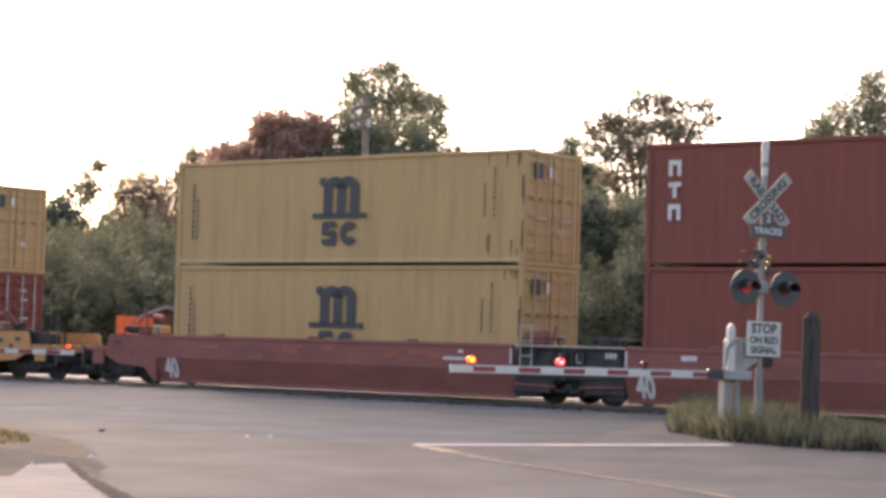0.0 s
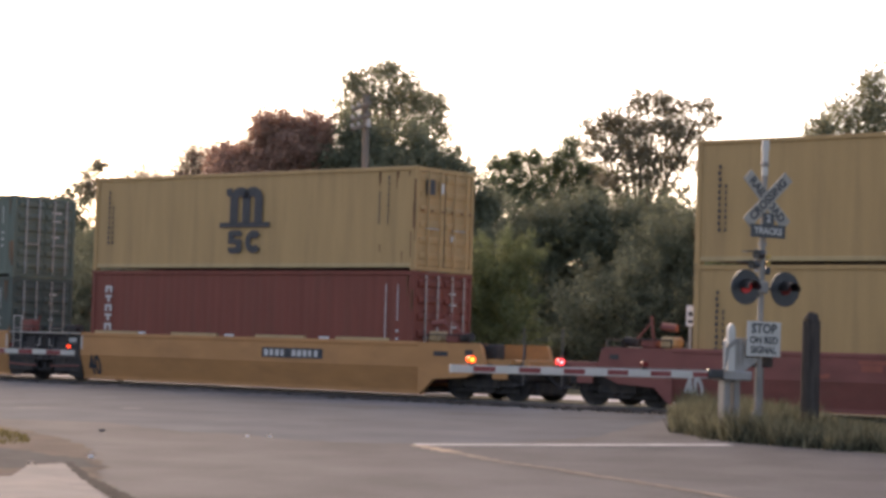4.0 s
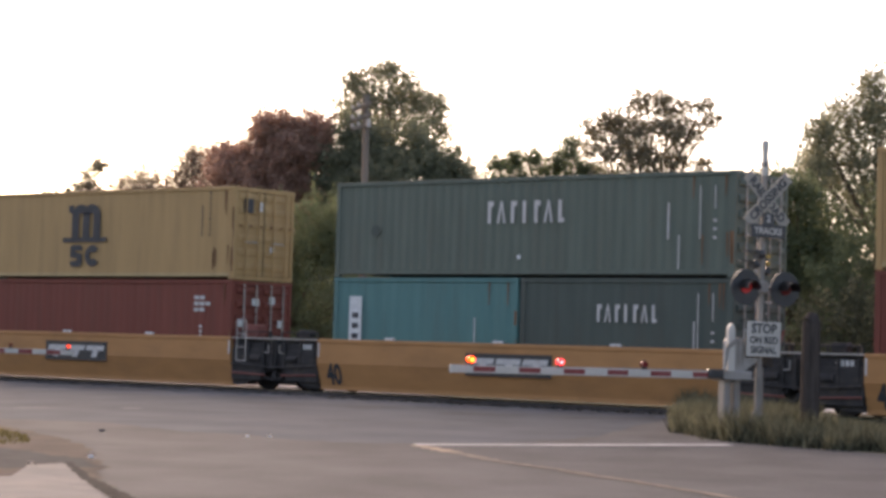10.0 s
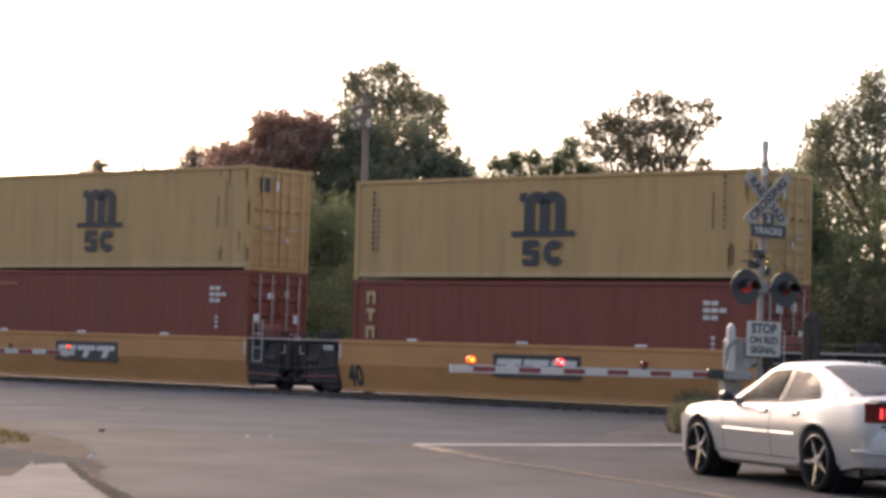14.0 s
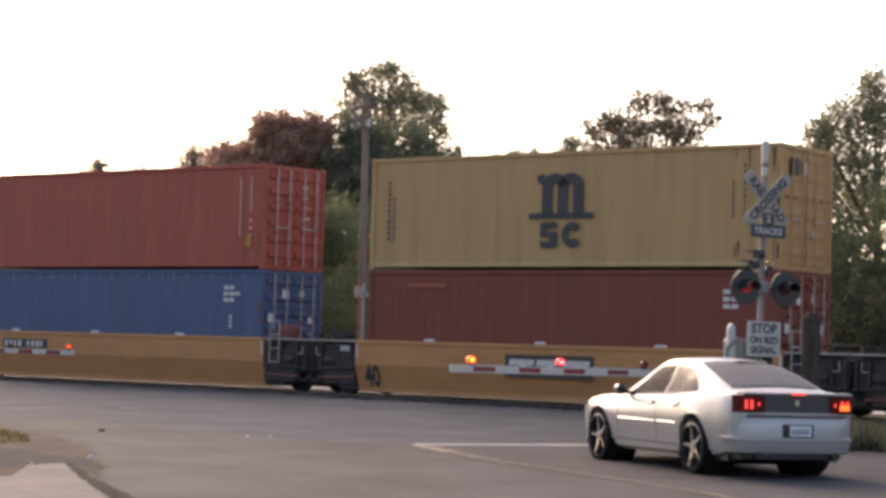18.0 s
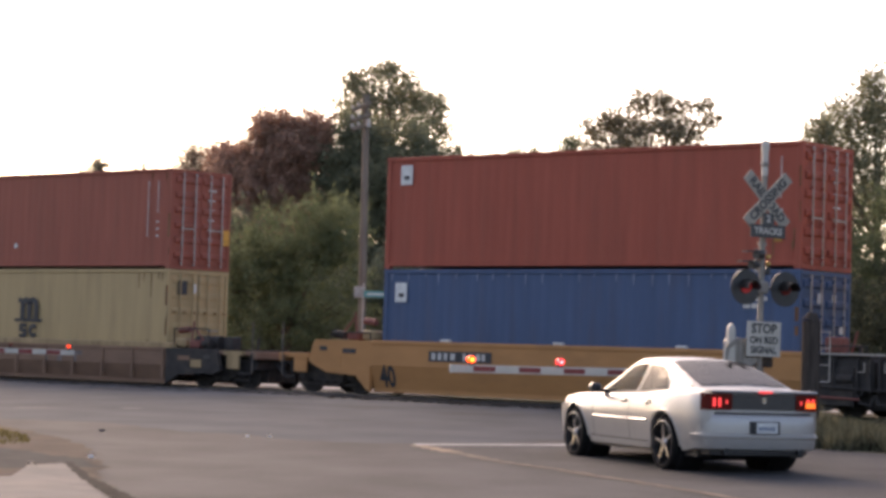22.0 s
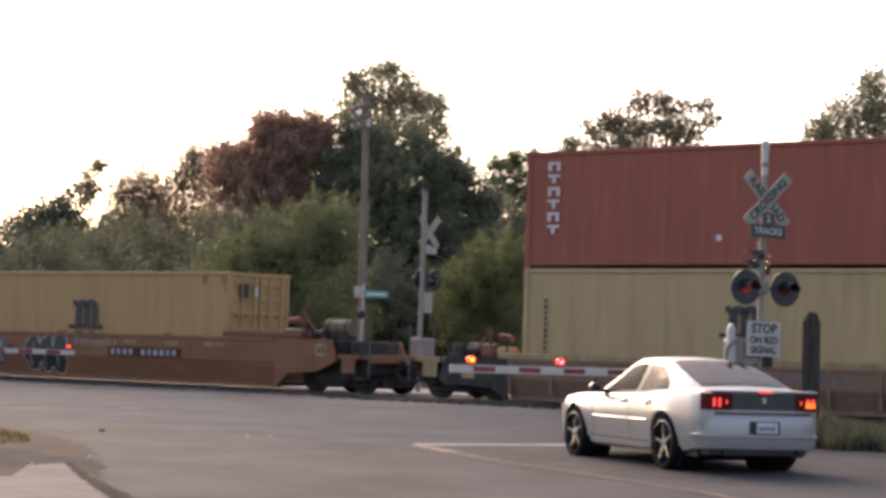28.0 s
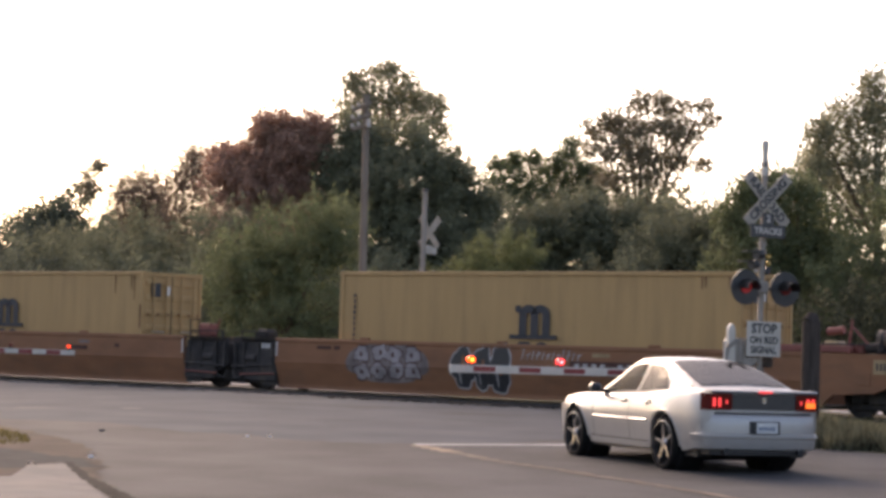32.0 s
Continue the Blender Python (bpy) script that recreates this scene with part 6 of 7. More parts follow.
def glazing(name, tint, gloss):
    """Thin window glass: tinted see-through with a mirror-like share."""
    m = bpy.data.materials.new(name)
    m.use_nodes = True
    nodes, link = m.node_tree.nodes, m.node_tree.links.new
    nodes.remove(nodes["Principled BSDF"])
    tr, gl, mix = nodes.new("ShaderNodeBsdfTransparent"), nodes.new("ShaderNodeBsdfGlossy"), nodes.new("ShaderNodeMixShader")
    tr.inputs["Color"].default_value = (*tint, 1)
    gl.inputs["Roughness"].default_value = 0.04
    mix.inputs["Fac"].default_value = gloss
    link(tr.outputs["BSDF"], mix.inputs[1])
    link(gl.outputs["BSDF"], mix.inputs[2])
    link(mix.outputs["Shader"], nodes["Material Output"].inputs["Surface"])
    return m


GLASS = glazing("clear_window_glass", (0.32, 0.32, 0.31), 0.018)
SMOKE = glazing("smoked_window_glass", (0.24, 0.24, 0.235), 0.05)
TINT = glazing("dark_tinted_glass", (0.08, 0.08, 0.085), 0.13)


def lerp_table(table, x):
    for (x0, v0), (x1, v1) in zip(table, table[1:]):
        if x0 <= x <= x1:
            k = (x - x0) / (x1 - x0)
            k = k * k * (3 - 2 * k) * 0.35 + k * 0.65
            return v0 + (v1 - v0) * k
    return table[0][1] if x < table[0][0] else table[-1][1]


BELT = [(-2.62, 1.07), (-2.56, 1.10), (-2.2, 1.125), (-1.75, 1.12), (-1.25, 1.075), (-0.7, 1.03), (0.3, 1.0), (0.95, 0.985), (1.5, 0.965), (2.0, 0.915), (2.3, 0.83), (2.43, 0.71), (2.48, 0.60)]
WIDE = [(-2.62, 0.76), (-2.58, 0.82), (-2.5, 0.87), (-2.3, 0.91), (-1.9, 0.935), (-1.55, 0.945), (-0.8, 0.935), (0, 0.93), (0.9, 0.935), (1.5, 0.945), (2.0, 0.91), (2.3, 0.81), (2.48, 0.62)]
FOOT = [(-2.62, 0.42), (-2.4, 0.33), (-2.0, 0.28), (-1.0, 0.265), (1.0, 0.255), (2.2, 0.25), (2.48, 0.30)]


def side_profile(x):
    """Half-widths and heights of the body's section at x, from the foot to the middle of the top."""
    top, w, foot = lerp_table(BELT, x), lerp_table(WIDE, x), lerp_table(FOOT, x)
    hip = 0.022 * math.exp(-((x - RA) / 0.42) ** 2) + 0.018 * math.exp(-((x - FA) / 0.42) ** 2)
    rows = [(0.86, foot), (0.94, foot + 0.012), (0.952, foot + 0.075), (0.955, 0.38), (0.978, 0.50), (0.992, 0.60), (1.0, 0.70), (0.998, 0.79), (0.985, top - 0.17), (0.965, top - 0.09), (0.94, top - 0.04), (0.905, top - 0.014), (0.86, top - 0.002), (0.6, top + 0.014), (0.3, top + 0.024), (0.0, top + 0.028)]
    out = []
    for k, z in rows:
        z = max(min(z, top + 0.03), foot)
        swell = hip * math.exp(-((z - 0.72) / 0.28) ** 2) if k > 0.9 else 0.0
        out.append((w * k + swell, z))
    return out


def body_y(x, z):
    """Half-width of the body's side at x and height z."""
    rows = side_profile(x)[1:12]
    for (y0, z0), (y1, z1) in zip(rows, rows[1:]):
        if z0 <= z <= z1 and z1 > z0:
            return y0 + (y1 - y0) * (z - z0) / (z1 - z0)
    return rows[-1][0]


def arch_over(x):
    a = 0.0
    for ax in (FA, RA):
        if abs(x - ax) < ARCH:
            a = max(a, WR + 0.005 + math.sqrt(ARCH ** 2 - (x - ax) ** 2))
    return a


def car_body():
    xs = set(np.linspace(-2.62, 2.48, 52).round(3).tolist()) | {-2.6, -2.57, -2.53, 2.45}
    for ax in (FA, RA):
        xs |= {round(ax + ARCH * math.cos(radians(a)), 3) for a in range(0, 181, 9)}
    bm = bmesh.new()
    prev = None
    for x in sorted(xs):
        arch = arch_over(x)
        pts = [(y, max(z, arch) if y > 0.7 else z) for y, z in side_profile(x)]
        ring = [bm.verts.new((x, y, z)) for y, z in pts] + [bm.verts.new((x, -y, z)) for y, z in pts[-2::-1]]
        if prev:
            for i in range(len(ring) - 1):
                bm.faces.new((prev[i], prev[i + 1], ring[i + 1], ring[i]))
        else:
            bm.faces.new(ring)
        prev = ring
    bm.faces.new(prev[::-1])
    bmesh.ops.remove_doubles(bm, verts=bm.verts, dist=0.0006)
    bmesh.ops.recalc_face_normals(bm, faces=bm.faces)
    return bm


ROOFZ = [(-2.22, 1.135), (-1.85, 1.25), (-1.5, 1.355), (-1.15, 1.45), (-0.8, 1.505), (-0.4, 1.525), (-0.05, 1.51), (0.2, 1.445), (0.6, 1.22), (0.98, 0.995)]
CABIN_X = [-2.22, -2.1, -1.98, -1.85, -1.72, -1.6, -1.5, -1.42, -1.39, -1.34, -1.28, -1.2, -1.1, -1.0, -0.9, -0.8, -0.7, -0.62, -0.54, -0.44, -0.34, -0.2, -0.05, 0.08, 0.2, 0.32, 0.44, 0.56, 0.68, 0.8, 0.9, 0.98]


def cabin_point(x, k, out=0.0):
    """A point on the cabin's side: k runs from the belt (0) to the roof's edge (1)."""
    zb, zr = lerp_table(BELT, x) - 0.01, lerp_table(ROOFZ, x)
    taper = 1 - 0.09 * max(0, (-x - 1.0)) ** 1.5
    yb, yr = 0.835 * taper, (0.835 - 0.24 * min(1, max(0.0, zr - zb) / 0.44)) * taper
    edge = max(zb, zr - 0.05)
    bulge = 0.03 * math.sin(math.pi * k)
    return Vector((x, yb + (yr - yb) * k + out + bulge, zb + (edge - zb) * k + out * 0.5))


def front_top(x):
    return 0.90 if x < 0.12 else 0.90 - (x - 0.12) * 1.12


def rear_top(x):
    return 0.90 if x > -0.90 else 0.06 + 0.84 * math.sqrt(max(0.0, 1 - ((-0.90 - x) / 0.525) ** 2))


def window_top(x):
    """Height share up to which the side is glass, or 0."""
    if -0.44 <= x <= 0.68:
        return front_top(x)
    return rear_top(x) if -1.42 <= x <= -0.54 else 0.0


def car_cabin():
    """The roof and pillars, open where the side windows, windscreen and rear window are."""
    bm = bmesh.new()
    cols = []
    for x in CABIN_X:
        zr = lerp_table(ROOFZ, x)
        k1 = max(0.12, window_top(x)) if window_top(x) else 0.9
        half = [cabin_point(x, k) for k in (0, 0.07, k1, 1.0)]
        e = half[-1]
        half += [Vector((x, e.y * 0.94, max(e.z, zr - 0.022))), Vector((x, e.y * 0.84, max(e.z, zr - 0.006))), Vector((x, e.y * 0.45, zr + 0.01)), Vector((x, 0, zr + 0.018))]
        cols.append([[bm.verts.new((p.x, p.y * s, p.z)) for p in half] for s in (1, -1)])
    for (x0, a), (x1, b) in zip(zip(CABIN_X, cols), zip(CABIN_X[1:], cols[1:])):
        mid = (x0 + x1) / 2
        for s in (0, 1):
            for i in range(7):
                if i == 1 and window_top(x0) and window_top(x1) and (mid > -0.5 or mid < -0.5) and not -0.54 < mid < -0.44:
                    continue
                if i >= 4 and (-2.1 <= x0 and x1 <= -1.0 or 0.2 <= x0 and x1 <= 0.9) and i > 4:
                    continue
                bm.faces.new((a[s][i], b[s][i], b[s][i + 1], a[s][i + 1]))
    bmesh.ops.remove_doubles(bm, verts=bm.verts, dist=0.0006)
    bmesh.ops.recalc_face_normals(bm, faces=bm.faces)
    return bm


def pane(x0, x1, top, side, lo=0.05, out=0.006, n=12):
    """A side window between x0 and x1; top(x) caps it."""
    bm = bmesh.new()
    prev = None
    for i in range(n + 1):
        x = x0 + (x1 - x0) * i / n
        k1 = max(lo + 0.04, top(x))
        col = []
        for j in range(4):
            p = cabin_point(x, lo + (k1 - lo) * j / 3, out)
            col.append(bm.verts.new((p.x, p.y * side, p.z)))
        if prev:
            for j in range(3):
                bm.faces.new((prev[j], col[j], col[j + 1], prev[j + 1]))
        prev = col
    bmesh.ops.recalc_face_normals(bm, faces=bm.faces)
    return bm


def screen_pane(x0, x1, spread, out=0.012, n=8):
    """Front or rear glass over the cabin's slope."""
    bm = bmesh.new()
    prev = None
    for i in range(n + 1):
        x = x0 + (x1 - x0) * i / n
        z = lerp_table(ROOFZ, x) + out
        w = cabin_point(x, 1.0).y * spread
        row = [bm.verts.new((x, w * j / 3, z + 0.018 * (1 - (j / 3) ** 2) - (0.014 if abs(j) == 3 else 0))) for j in range(-3, 4)]
        if prev:
            for j in range(6):
                bm.faces.new((prev[j], prev[j + 1], row[j + 1], row[j]))
        prev = row
    bmesh.ops.recalc_face_normals(bm, faces=bm.faces)
    return bm


def skin_strip(pts, wide, side, up=False, out=0.003):
    """A narrow strip that follows the body's side through (x, z) points; up: it runs upwards and is wide along x."""
    bm = bmesh.new()
    prev = None
    for x, z in pts:
        a, b = ((x - wide / 2, z), (x + wide / 2, z)) if up else ((x, z - wide / 2), (x, z + wide / 2))
        row = [bm.verts.new((c, side * (body_y(c, d) + out), d)) for c, d in (a, b)]
        if prev:
            bm.faces.new((prev[0], prev[1], row[1], row[0]))
        prev = row
    bmesh.ops.solidify(bm, geom=bm.faces[:], thickness=0.002)
    return bm


def moulding(x0, x1, z, side, n=14):
    """A half-round strip along the doors, its upper edge turned to the sky."""
    bm = bmesh.new()
    prev = None
    for i in range(n + 1):
        x = x0 + (x1 - x0) * i / n
        y = body_y(x, z)
        row = [bm.verts.new((x, side * (y + o), z + d)) for o, d in ((-0.004, 0.022), (0.014, 0.010), (0.020, -0.004), (0.016, -0.018), (-0.004, -0.026))]
        if prev:
            for j in range(4):
                bm.faces.new((prev[j], prev[j + 1], row[j + 1], row[j]))
        else:
            bm.faces.new(row)
        prev = row
    bm.faces.new(prev[::-1])
    bmesh.ops.recalc_face_normals(bm, faces=bm.faces)
    return bm


def arch_lip(ax, side):
    """The rolled edge round a wheel opening."""
    bm = bmesh.new()
    prev = None
    for i in range(25):
        a = radians(-4 + 188 * i / 24)
        row = []
        for r, o in ((ARCH - 0.004, -0.05), (ARCH - 0.006, 0.008), (ARCH + 0.018, 0.010), (ARCH + 0.032, -0.004)):
            x, z = ax + r * math.cos(a), WR + 0.005 + r * math.sin(a)
            row.append(bm.verts.new((x, side * (body_y(x, max(z, 0.36)) + o), z)))
        if prev:
            for j in range(3):
                bm.faces.new((prev[j], prev[j + 1], row[j + 1], row[j]))
        prev = row
    bmesh.ops.recalc_face_normals(bm, faces=bm.faces)
    return bm


def mirrored(side, a, b):
    return min(side * a, side * b), max(side * a, side * b)


def build_car():
    car = empty("car", pose(0, 0, 0), "silver four-door saloon car with tinted glass and large rims", "car")
    part("body", car_body(), SILVERCAR, car, "silver painted body", smooth=True)
    part("cabin", car_cabin(), SILVERCAR, car, "silver roof and pillars", smooth=True)
    part("underbody", B(-2.3, 2.2, -0.8, 0.8, 0.22, 0.6), TRIM, car)
    # block added under the body to keep low light off the far wheel's inside
    part("wheel_shade_block", B(-1.95, -1.15, -0.68, 0.68, 0.16, 0.3, bevel=0.05), RUBBER, car)
    part("silencer", B(-2.4, -2.05, -0.6, 0.6, 0.20, 0.34, bevel=0.05), RUBBER, car)
    part("cabin_floor", P([(-2.0, 1.16), (-1.2, 1.125), (-0.6, 1.08), (0.3, 1.05), (0.86, 1.04), (0.86, 1.0), (-2.0, 1.1)], -0.74, 0.74), TRIM, car, "dark parcel shelf and dashboard")
    for y in (-0.37, 0.37):
        seat = part("front_seat", P([(-0.52, 0.98), (-0.30, 0.98), (-0.40, 1.26), (-0.46, 1.30), (-0.56, 1.28)], y - 0.23, y + 0.23), SEAT, car, "grey cloth front seat")
        part("headrest", B(-0.60, -0.50, y - 0.13, y + 0.13, 1.28, 1.42, bevel=0.03), SEAT, seat)
    bench = part("rear_bench", P([(-1.62, 1.06), (-1.40, 1.06), (-1.50, 1.22), (-1.62, 1.22)], -0.58, 0.58), SEAT, car, "grey cloth rear bench")
    for y in (-0.36, 0.36):
        part("headrest", B(-1.62, -1.53, y - 0.12, y + 0.12, 1.21, 1.30, bevel=0.03), SEAT, bench)
    for side in (1, -1):
        part("front_side_window", pane(-0.44, 0.68, front_top, side), GLASS, car, "clear front side window", smooth=True)
        part("rear_side_window", pane(-1.42, -0.54, rear_top, side), SMOKE, car, "smoked rear side window", smooth=True)
        part("window_pillar", pane(-0.545, -0.50, lambda x: 0.92, side, 0.0, 0.009, 2), TRIM, car, "black window pillar")
        part("window_seal", pane(-1.40, 0.66, lambda x: 0.07, side, 0.0, 0.008, 20), TRIM, car)
        for x in (-0.40, 0.84):
            part("door_line", skin_strip([(x + 0.02 * (z - 0.6), z) for z in np.linspace(0.36, lerp_table(BELT, x) - 0.03, 14)], 0.012, side, True), SEAM, car)
        arc = [(RA + 0.47 * math.cos(radians(a)), WR + 0.47 * math.sin(radians(a))) for a in range(30, 100, 6)]
        part("door_line", skin_strip([p for p in arc if p[1] < 0.95], 0.012, side, True), SEAM, car)
        part("sill_line", skin_strip([(x, 0.365) for x in np.linspace(-1.0, 0.98, 20)], 0.012, side), SEAM, car)
        for a, b in ((-1.02, -0.43), (-0.37, 0.82)):
            part("rub_strip", moulding(a, b, 0.655, side), BRIGHT, car, "bright rub strip", smooth=True)
        for x in (-1.02, -0.18):
            y = body_y(x, 0.90)
            part("door_handle", B(x - 0.10, x + 0.08, *mirrored(side, y - 0.01, y + 0.03), 0.885, 0.92, bevel=0.01), SILVERCAR, car)
            part("handle_cup", B(x - 0.12, x + 0.06, *mirrored(side, y - 0.02, y + 0.006), 0.86, 0.935, bevel=0.006), SEAM, car)
        mir = part("mirror", B(0.50, 0.68, *mirrored(side, 0.93, 1.10), 0.99, 1.13, bevel=0.045), TRIM, car, "black door mirror")
        part("mirror_stalk", B(0.56, 0.68, *mirrored(side, 0.80, 0.95), 0.99, 1.04), TRIM, mir)
        for ax in (FA, RA):
            part("arch_liner", T((ax, side * 0.50, WR), (ax, side * 0.84, WR), 0.427, seg=28), RUBBER, car)
            part("arch_lip", arch_lip(ax, side), SILVERCAR, car, smooth=True)
        lamp = part("tail_lamp", P([(-2.655, side * 0.47), (-2.655, side * 0.70), (-2.63, side * 0.79), (-2.58, side * 0.835), (-2.50, side * 0.86), (-2.40, side * 0.80), (-2.40, side * 0.47)], 0.855, 1.075, "z"), TAIL, car, "dark red tail lamp, lit")
        for a, b in ((0.715, 0.75), (0.635, 0.675), (0.54, 0.565)):
            part("lamp_glow", B(-2.665, -2.645, *mirrored(side, a, b), 0.90 if a > 0.6 else 0.94, 1.02 if a > 0.6 else 0.99, bevel=0.005), TAIL_ON, lamp)
        if side < 0:
            part("turn_lamp", B(-2.67, -2.664, -0.755, -0.62, 0.90, 0.97), TURN_ON, lamp)
        part("exhaust", T((-2.5, side * 0.55, 0.31), (-2.68, side * 0.55, 0.31), 0.045, seg=12), TRIM, car)
        part("headlamp", B(2.20, 2.40, *mirrored(side, 0.45, 0.74), 0.60, 0.74, bevel=0.03), LABEL, car)
    part("windscreen", screen_pane(0.2, 0.92, 0.90), GLASS, car, "clear windscreen", smooth=True)
    part("rear_window", screen_pane(-2.12, -0.98, 0.90), TINT, car, "dark tinted rear window", smooth=True)
    part("headliner", screen_pane(-1.0, 0.2, 0.93, -0.03), SEAT, car, "dark roof lining", smooth=True)
    part("boot_panel", B(-2.648, -2.48, -0.47, 0.47, 0.865, 1.07, bevel=0.008), BOOTBLACK, car, "black panel between the tail lamps")
    lip = P([(-2.40, 1.10), (-2.56, 1.122), (-2.68, 1.118), (-2.69, 1.098), (-2.62, 1.075), (-2.40, 1.075)], -0.78, 0.78)
    part("boot_lip", lip, SILVERCAR, car)
    part("brake_lamp", B(-2.70, -2.68, -0.10, 0.10, 1.088, 1.112), TAIL_ON, car, "lit red third brake lamp")
    part("badge", B(-2.66, -2.648, -0.03, 0.03, 0.95, 1.03, bevel=0.004), CHROME, car)
    part("tail_trim", P([(-2.5, -0.82), (-2.61, -0.76), (-2.655, -0.5), (-2.665, 0), (-2.655, 0.5), (-2.61, 0.76), (-2.5, 0.82)], 0.825, 0.86, "z"), SILVERCAR, car)
    part("bumper_gap", P([(-2.5, -0.83), (-2.61, -0.77), (-2.66, -0.5), (-2.67, 0), (-2.66, 0.5), (-2.61, 0.77), (-2.5, 0.83)], 0.80, 0.826, "z"), SEAM, car)
    plan = [(-2.28, -0.885), (-2.48, -0.865), (-2.58, -0.81), (-2.645, -0.73), (-2.69, -0.55), (-2.715, -0.28), (-2.72, 0), (-2.715, 0.28), (-2.69, 0.55), (-2.645, 0.73), (-2.58, 0.81), (-2.48, 0.865), (-2.28, 0.885)]
    bm = bmesh.new()
    rings = []
    for z, grow in ((0.33, -0.06), (0.345, -0.015), (0.40, 0.005), (0.485, 0.012), (0.50, 0.035), (0.53, 0.035), (0.545, 0.008), (0.66, 0.006), (0.76, -0.004), (0.79, -0.02), (0.805, -0.06)):
        rings.append([bm.verts.new((x - grow if x < -2.4 else x, y * (1 + grow * 0.5), z)) for x, y in plan])
    for a, b in zip(rings, rings[1:]):
        for i in range(len(plan) - 1):
            bm.faces.new((a[i], a[i + 1], b[i + 1], b[i]))
    bm.faces.new(rings[0])
    bm.faces.new(rings[-1][::-1])
    bmesh.ops.recalc_face_normals(bm, faces=bm.faces)
    part("bumper", bm, SILVERCAR, car, smooth=True)
    part("bumper_skirt", P([(-2.3, -0.76), (-2.52, -0.72), (-2.62, -0.5), (-2.65, 0), (-2.62, 0.5), (-2.52, 0.72), (-2.3, 0.76)], 0.265, 0.34, "z"), TRIM, car)
    # raised flat surround; the recess's shade is put into its dark colour
    rec = part("recess_shade", B(-2.735, -2.69, -0.20, 0.24, 0.548, 0.715), SEAM, car, "dark flat surround with the plate recess's shade painted in")
    pl = part("number_plate", B(-2.745, -2.735, -0.165, 0.145, 0.56, 0.70, bevel=0.004), LABEL, rec, "pale number plate")
    for i in range(6):
        part("plate_bar", B(-2.749, -2.745, -0.12 + i * 0.042, -0.098 + i * 0.042, 0.59, 0.65), BLUE, pl)
    part("front_bumper", B(2.30, 2.52, -0.70, 0.70, 0.27, 0.55, bevel=0.08), SILVERCAR, car, smooth=True)
    wheels = []
    for ax in (FA, RA):
        for side in (1, -1):
            wheels.append((wheel(car, ax, side), ax, side))
    return car, wheels


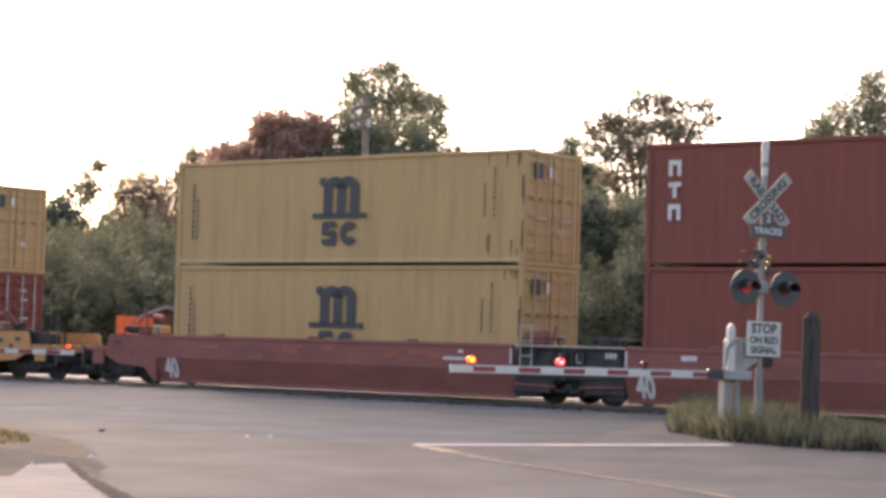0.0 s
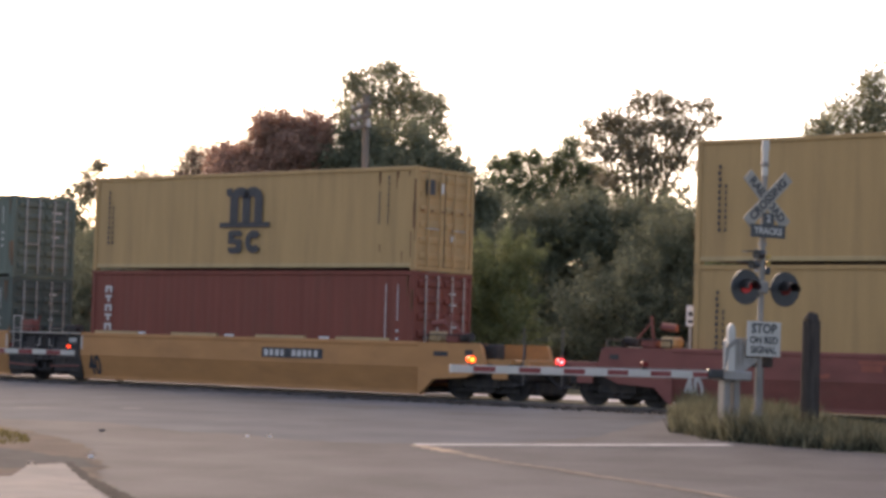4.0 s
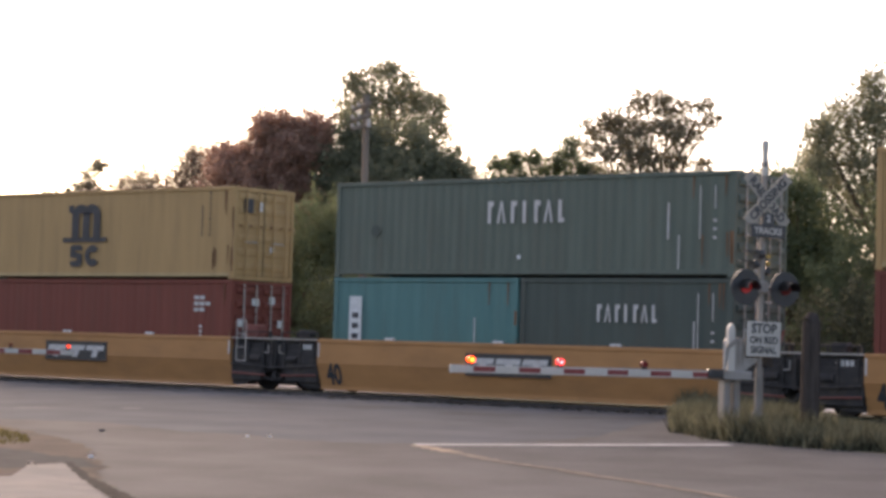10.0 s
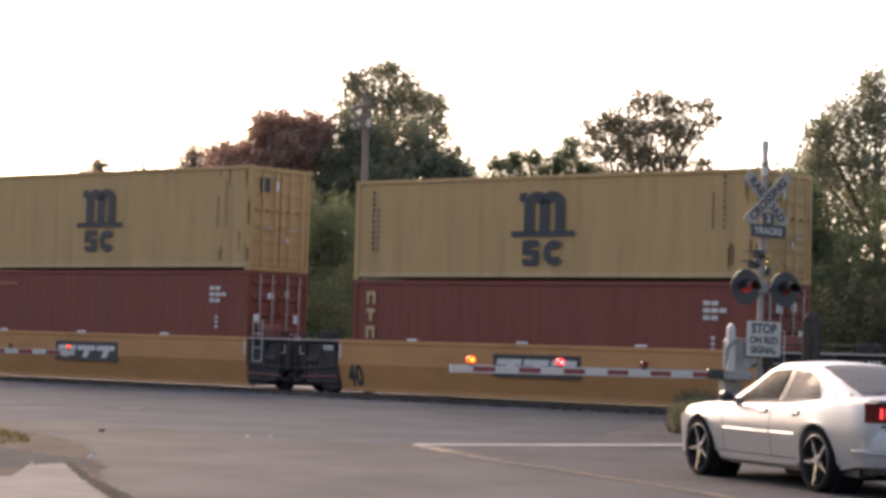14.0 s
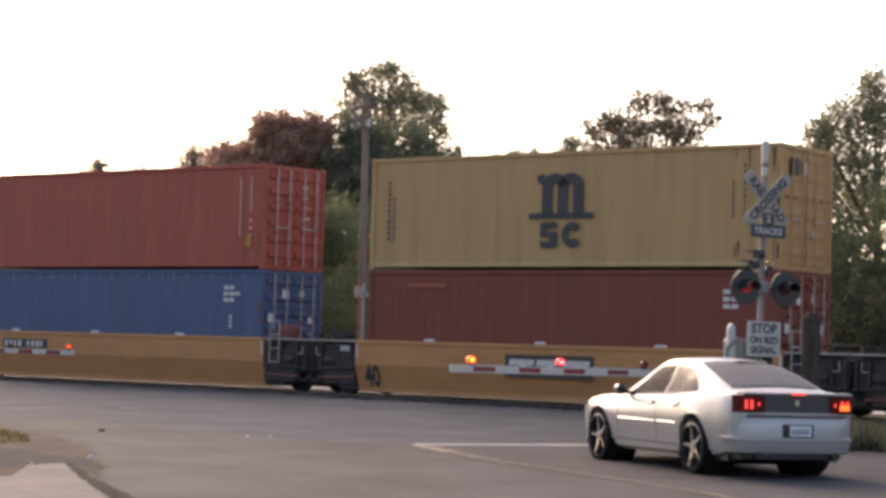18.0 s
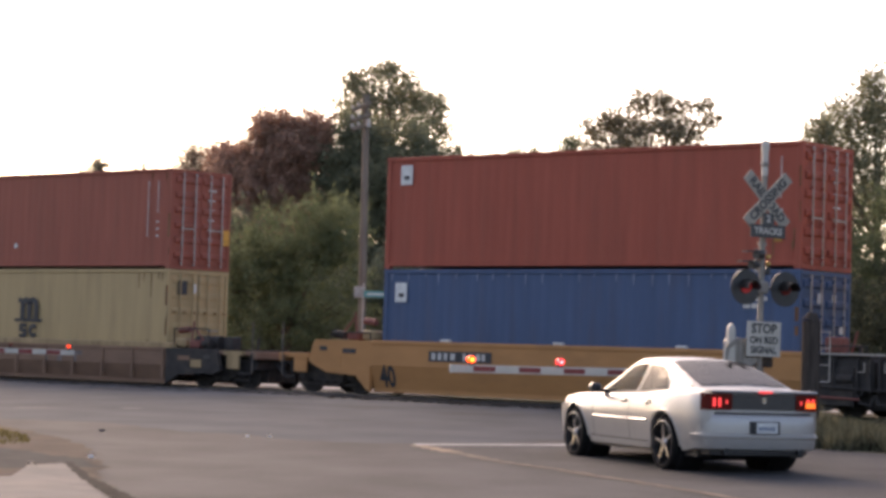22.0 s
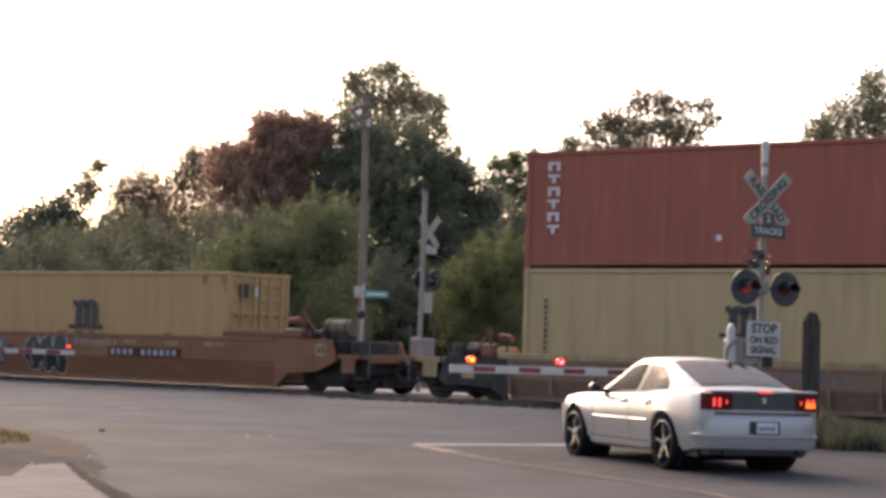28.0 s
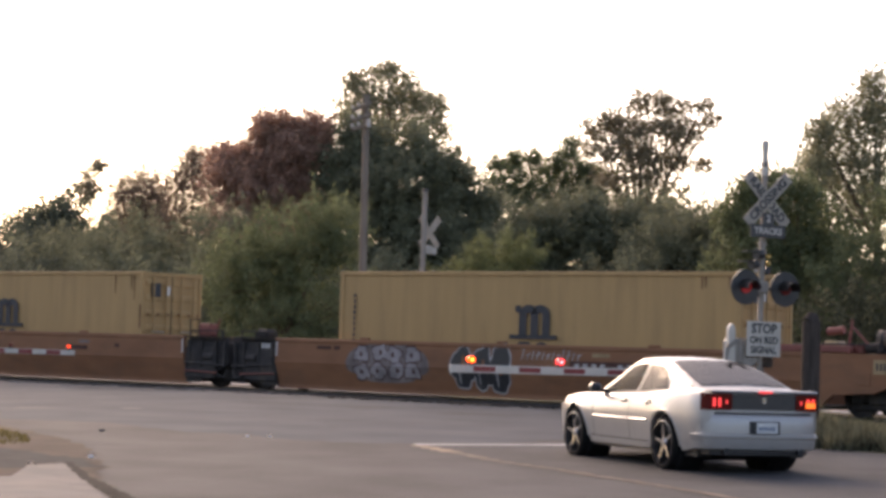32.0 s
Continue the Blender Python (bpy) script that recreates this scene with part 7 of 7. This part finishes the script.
def wheel(car, ax, side):
    """A tyre on a five-spoke polished rim; its own space has the axle along y."""
    bm = bmesh.new()
    prof = [(0.292, -0.10), (0.31, -0.122), (0.352, -0.118), (0.372, -0.08), (0.375, 0.0), (0.372, 0.08), (0.352, 0.118), (0.31, 0.122), (0.292, 0.10)]
    rings = []
    for i in range(40):
        w = 2 * math.pi * i / 40
        rings.append([bm.verts.new((r * math.cos(w), y, r * math.sin(w))) for r, y in prof])
    for i in range(40):
        a, b = rings[i], rings[(i + 1) % 40]
        for j in range(len(prof) - 1):
            bm.faces.new((a[j], a[j + 1], b[j + 1], b[j]))
    bmesh.ops.recalc_face_normals(bm, faces=bm.faces)
    w = part("wheel", bm, RUBBER, car, "low tyre on a five-spoke rim", smooth=True, m=pose(ax, side * 0.83, WR))
    rim = bmesh.new()
    ro = []
    for i in range(40):
        a = 2 * math.pi * i / 40
        ro.append([rim.verts.new((r * math.cos(a), side * y, r * math.sin(a))) for r, y in ((0.303, 0.118), (0.29, 0.122), (0.284, 0.09), (0.282, 0.0))])
    for i in range(40):
        p, q = ro[i], ro[(i + 1) % 40]
        for j in range(3):
            rim.faces.new((p[j], p[j + 1], q[j + 1], q[j]))
    bmesh.ops.recalc_face_normals(rim, faces=rim.faces)
    part("rim", rim, RIMDARK, w, "polished rim lip", smooth=True)
    part("rim_disc", T((0, side * -0.118, 0), (0, side * 0.0, 0), 0.284, seg=32), RUBBER, w)
    for i in range(5):
        a = 2 * math.pi * (i + 0.15) / 5
        d, o = Vector((math.cos(a), 0, math.sin(a))), Vector((-math.sin(a), 0, math.cos(a)))
        s = bmesh.new()
        lo = [d * 0.03 - o * 0.026, d * 0.285 - o * 0.010, d * 0.285 + o * 0.010, d * 0.03 + o * 0.026]
        v0 = [s.verts.new(p + Vector((0, side * 0.05, 0))) for p in lo]
        v1 = [s.verts.new(p + Vector((0, side * (0.105 if i2 in (1, 2) else 0.09), 0))) for i2, p in enumerate(lo)]
        for k in range(4):
            s.faces.new((v0[k], v0[(k + 1) % 4], v1[(k + 1) % 4], v1[k]))
        s.faces.new(v1)
        s.faces.new(v0[::-1])
        bmesh.ops.recalc_face_normals(s, faces=s.faces)
        part("spoke", s, CHROME, w)
    part("hub", T((0, side * 0.05, 0), (0, side * 0.108, 0), 0.055, seg=16), CHROME, w)
    return w


CAR, CAR_WHEELS = build_car()
CAR_STOP, CAR_TURN = Vector((3.42, 30.45)), 19.5
CAR_WAY = Vector((-math.sin(radians(CAR_TURN)), math.cos(radians(CAR_TURN))))


def car_pose(d):
    p = CAR_STOP - CAR_WAY * d
    return pose(p.x, p.y, 0.012, 0, 0, 90 + CAR_TURN)


# seconds and metres short of the stopping place
CAR_DIST = [(0.0, 36.5), (2.0, 31.7), (4.0, 26.9), (6.0, 22.1), (8.0, 17.3), (10.0, 12.5), (11.0, 9.85), (11.5, 8.5), (12.0, 7.28), (12.5, 6.13), (13.0, 5.24), (13.5, 4.62), (14.0, 4.13), (14.5, 3.68), (15.5, 2.88), (16.5, 2.12), (17.0, 1.73), (17.5, 1.29), (18.0, 0.89), (18.5, 0.55), (19.0, 0.25), (19.5, 0.06), (20.0, 0.0), (26.0, 0.0), (32.0, 0.0)]
CAR_ROWS = [(t, car_pose(d)) for t, d in CAR_DIST]

def short(t):
    """Metres that the car is short of its stopping place at t."""
    for (t0, d0), (t1, d1) in zip(CAR_DIST, CAR_DIST[1:]):
        if t0 <= t <= t1 + 1e-6:
            return d0 + (d1 - d0) * (t - t0) / (t1 - t0)
    return 0.0


def motions():
    times = [2.0 * i for i in range(17)]
    for s, ob in BOXES + CARS:
        z, n = ob.matrix_basis.translation.z, 1.219
        walk(ob, [(t, TRACK @ pose(s + travel(t), n, z)) for t in times])
    spin = [i * 32 / 240 for i in range(241)]
    for w, c in WHEELS:
        walk(w, [(t, pose(c.x, c.y, c.z, 0, math.degrees(travel(t) / 0.44), 0)) for t in spin])
    walk(CAR, CAR_ROWS)
    roll = [i * 0.1 for i in range(321)]
    for w, ax, side in CAR_WHEELS:
        walk(w, [(t, pose(ax, side * 0.83, WR, 0, -math.degrees(short(t) / WR), 0)) for t in roll])


motions()
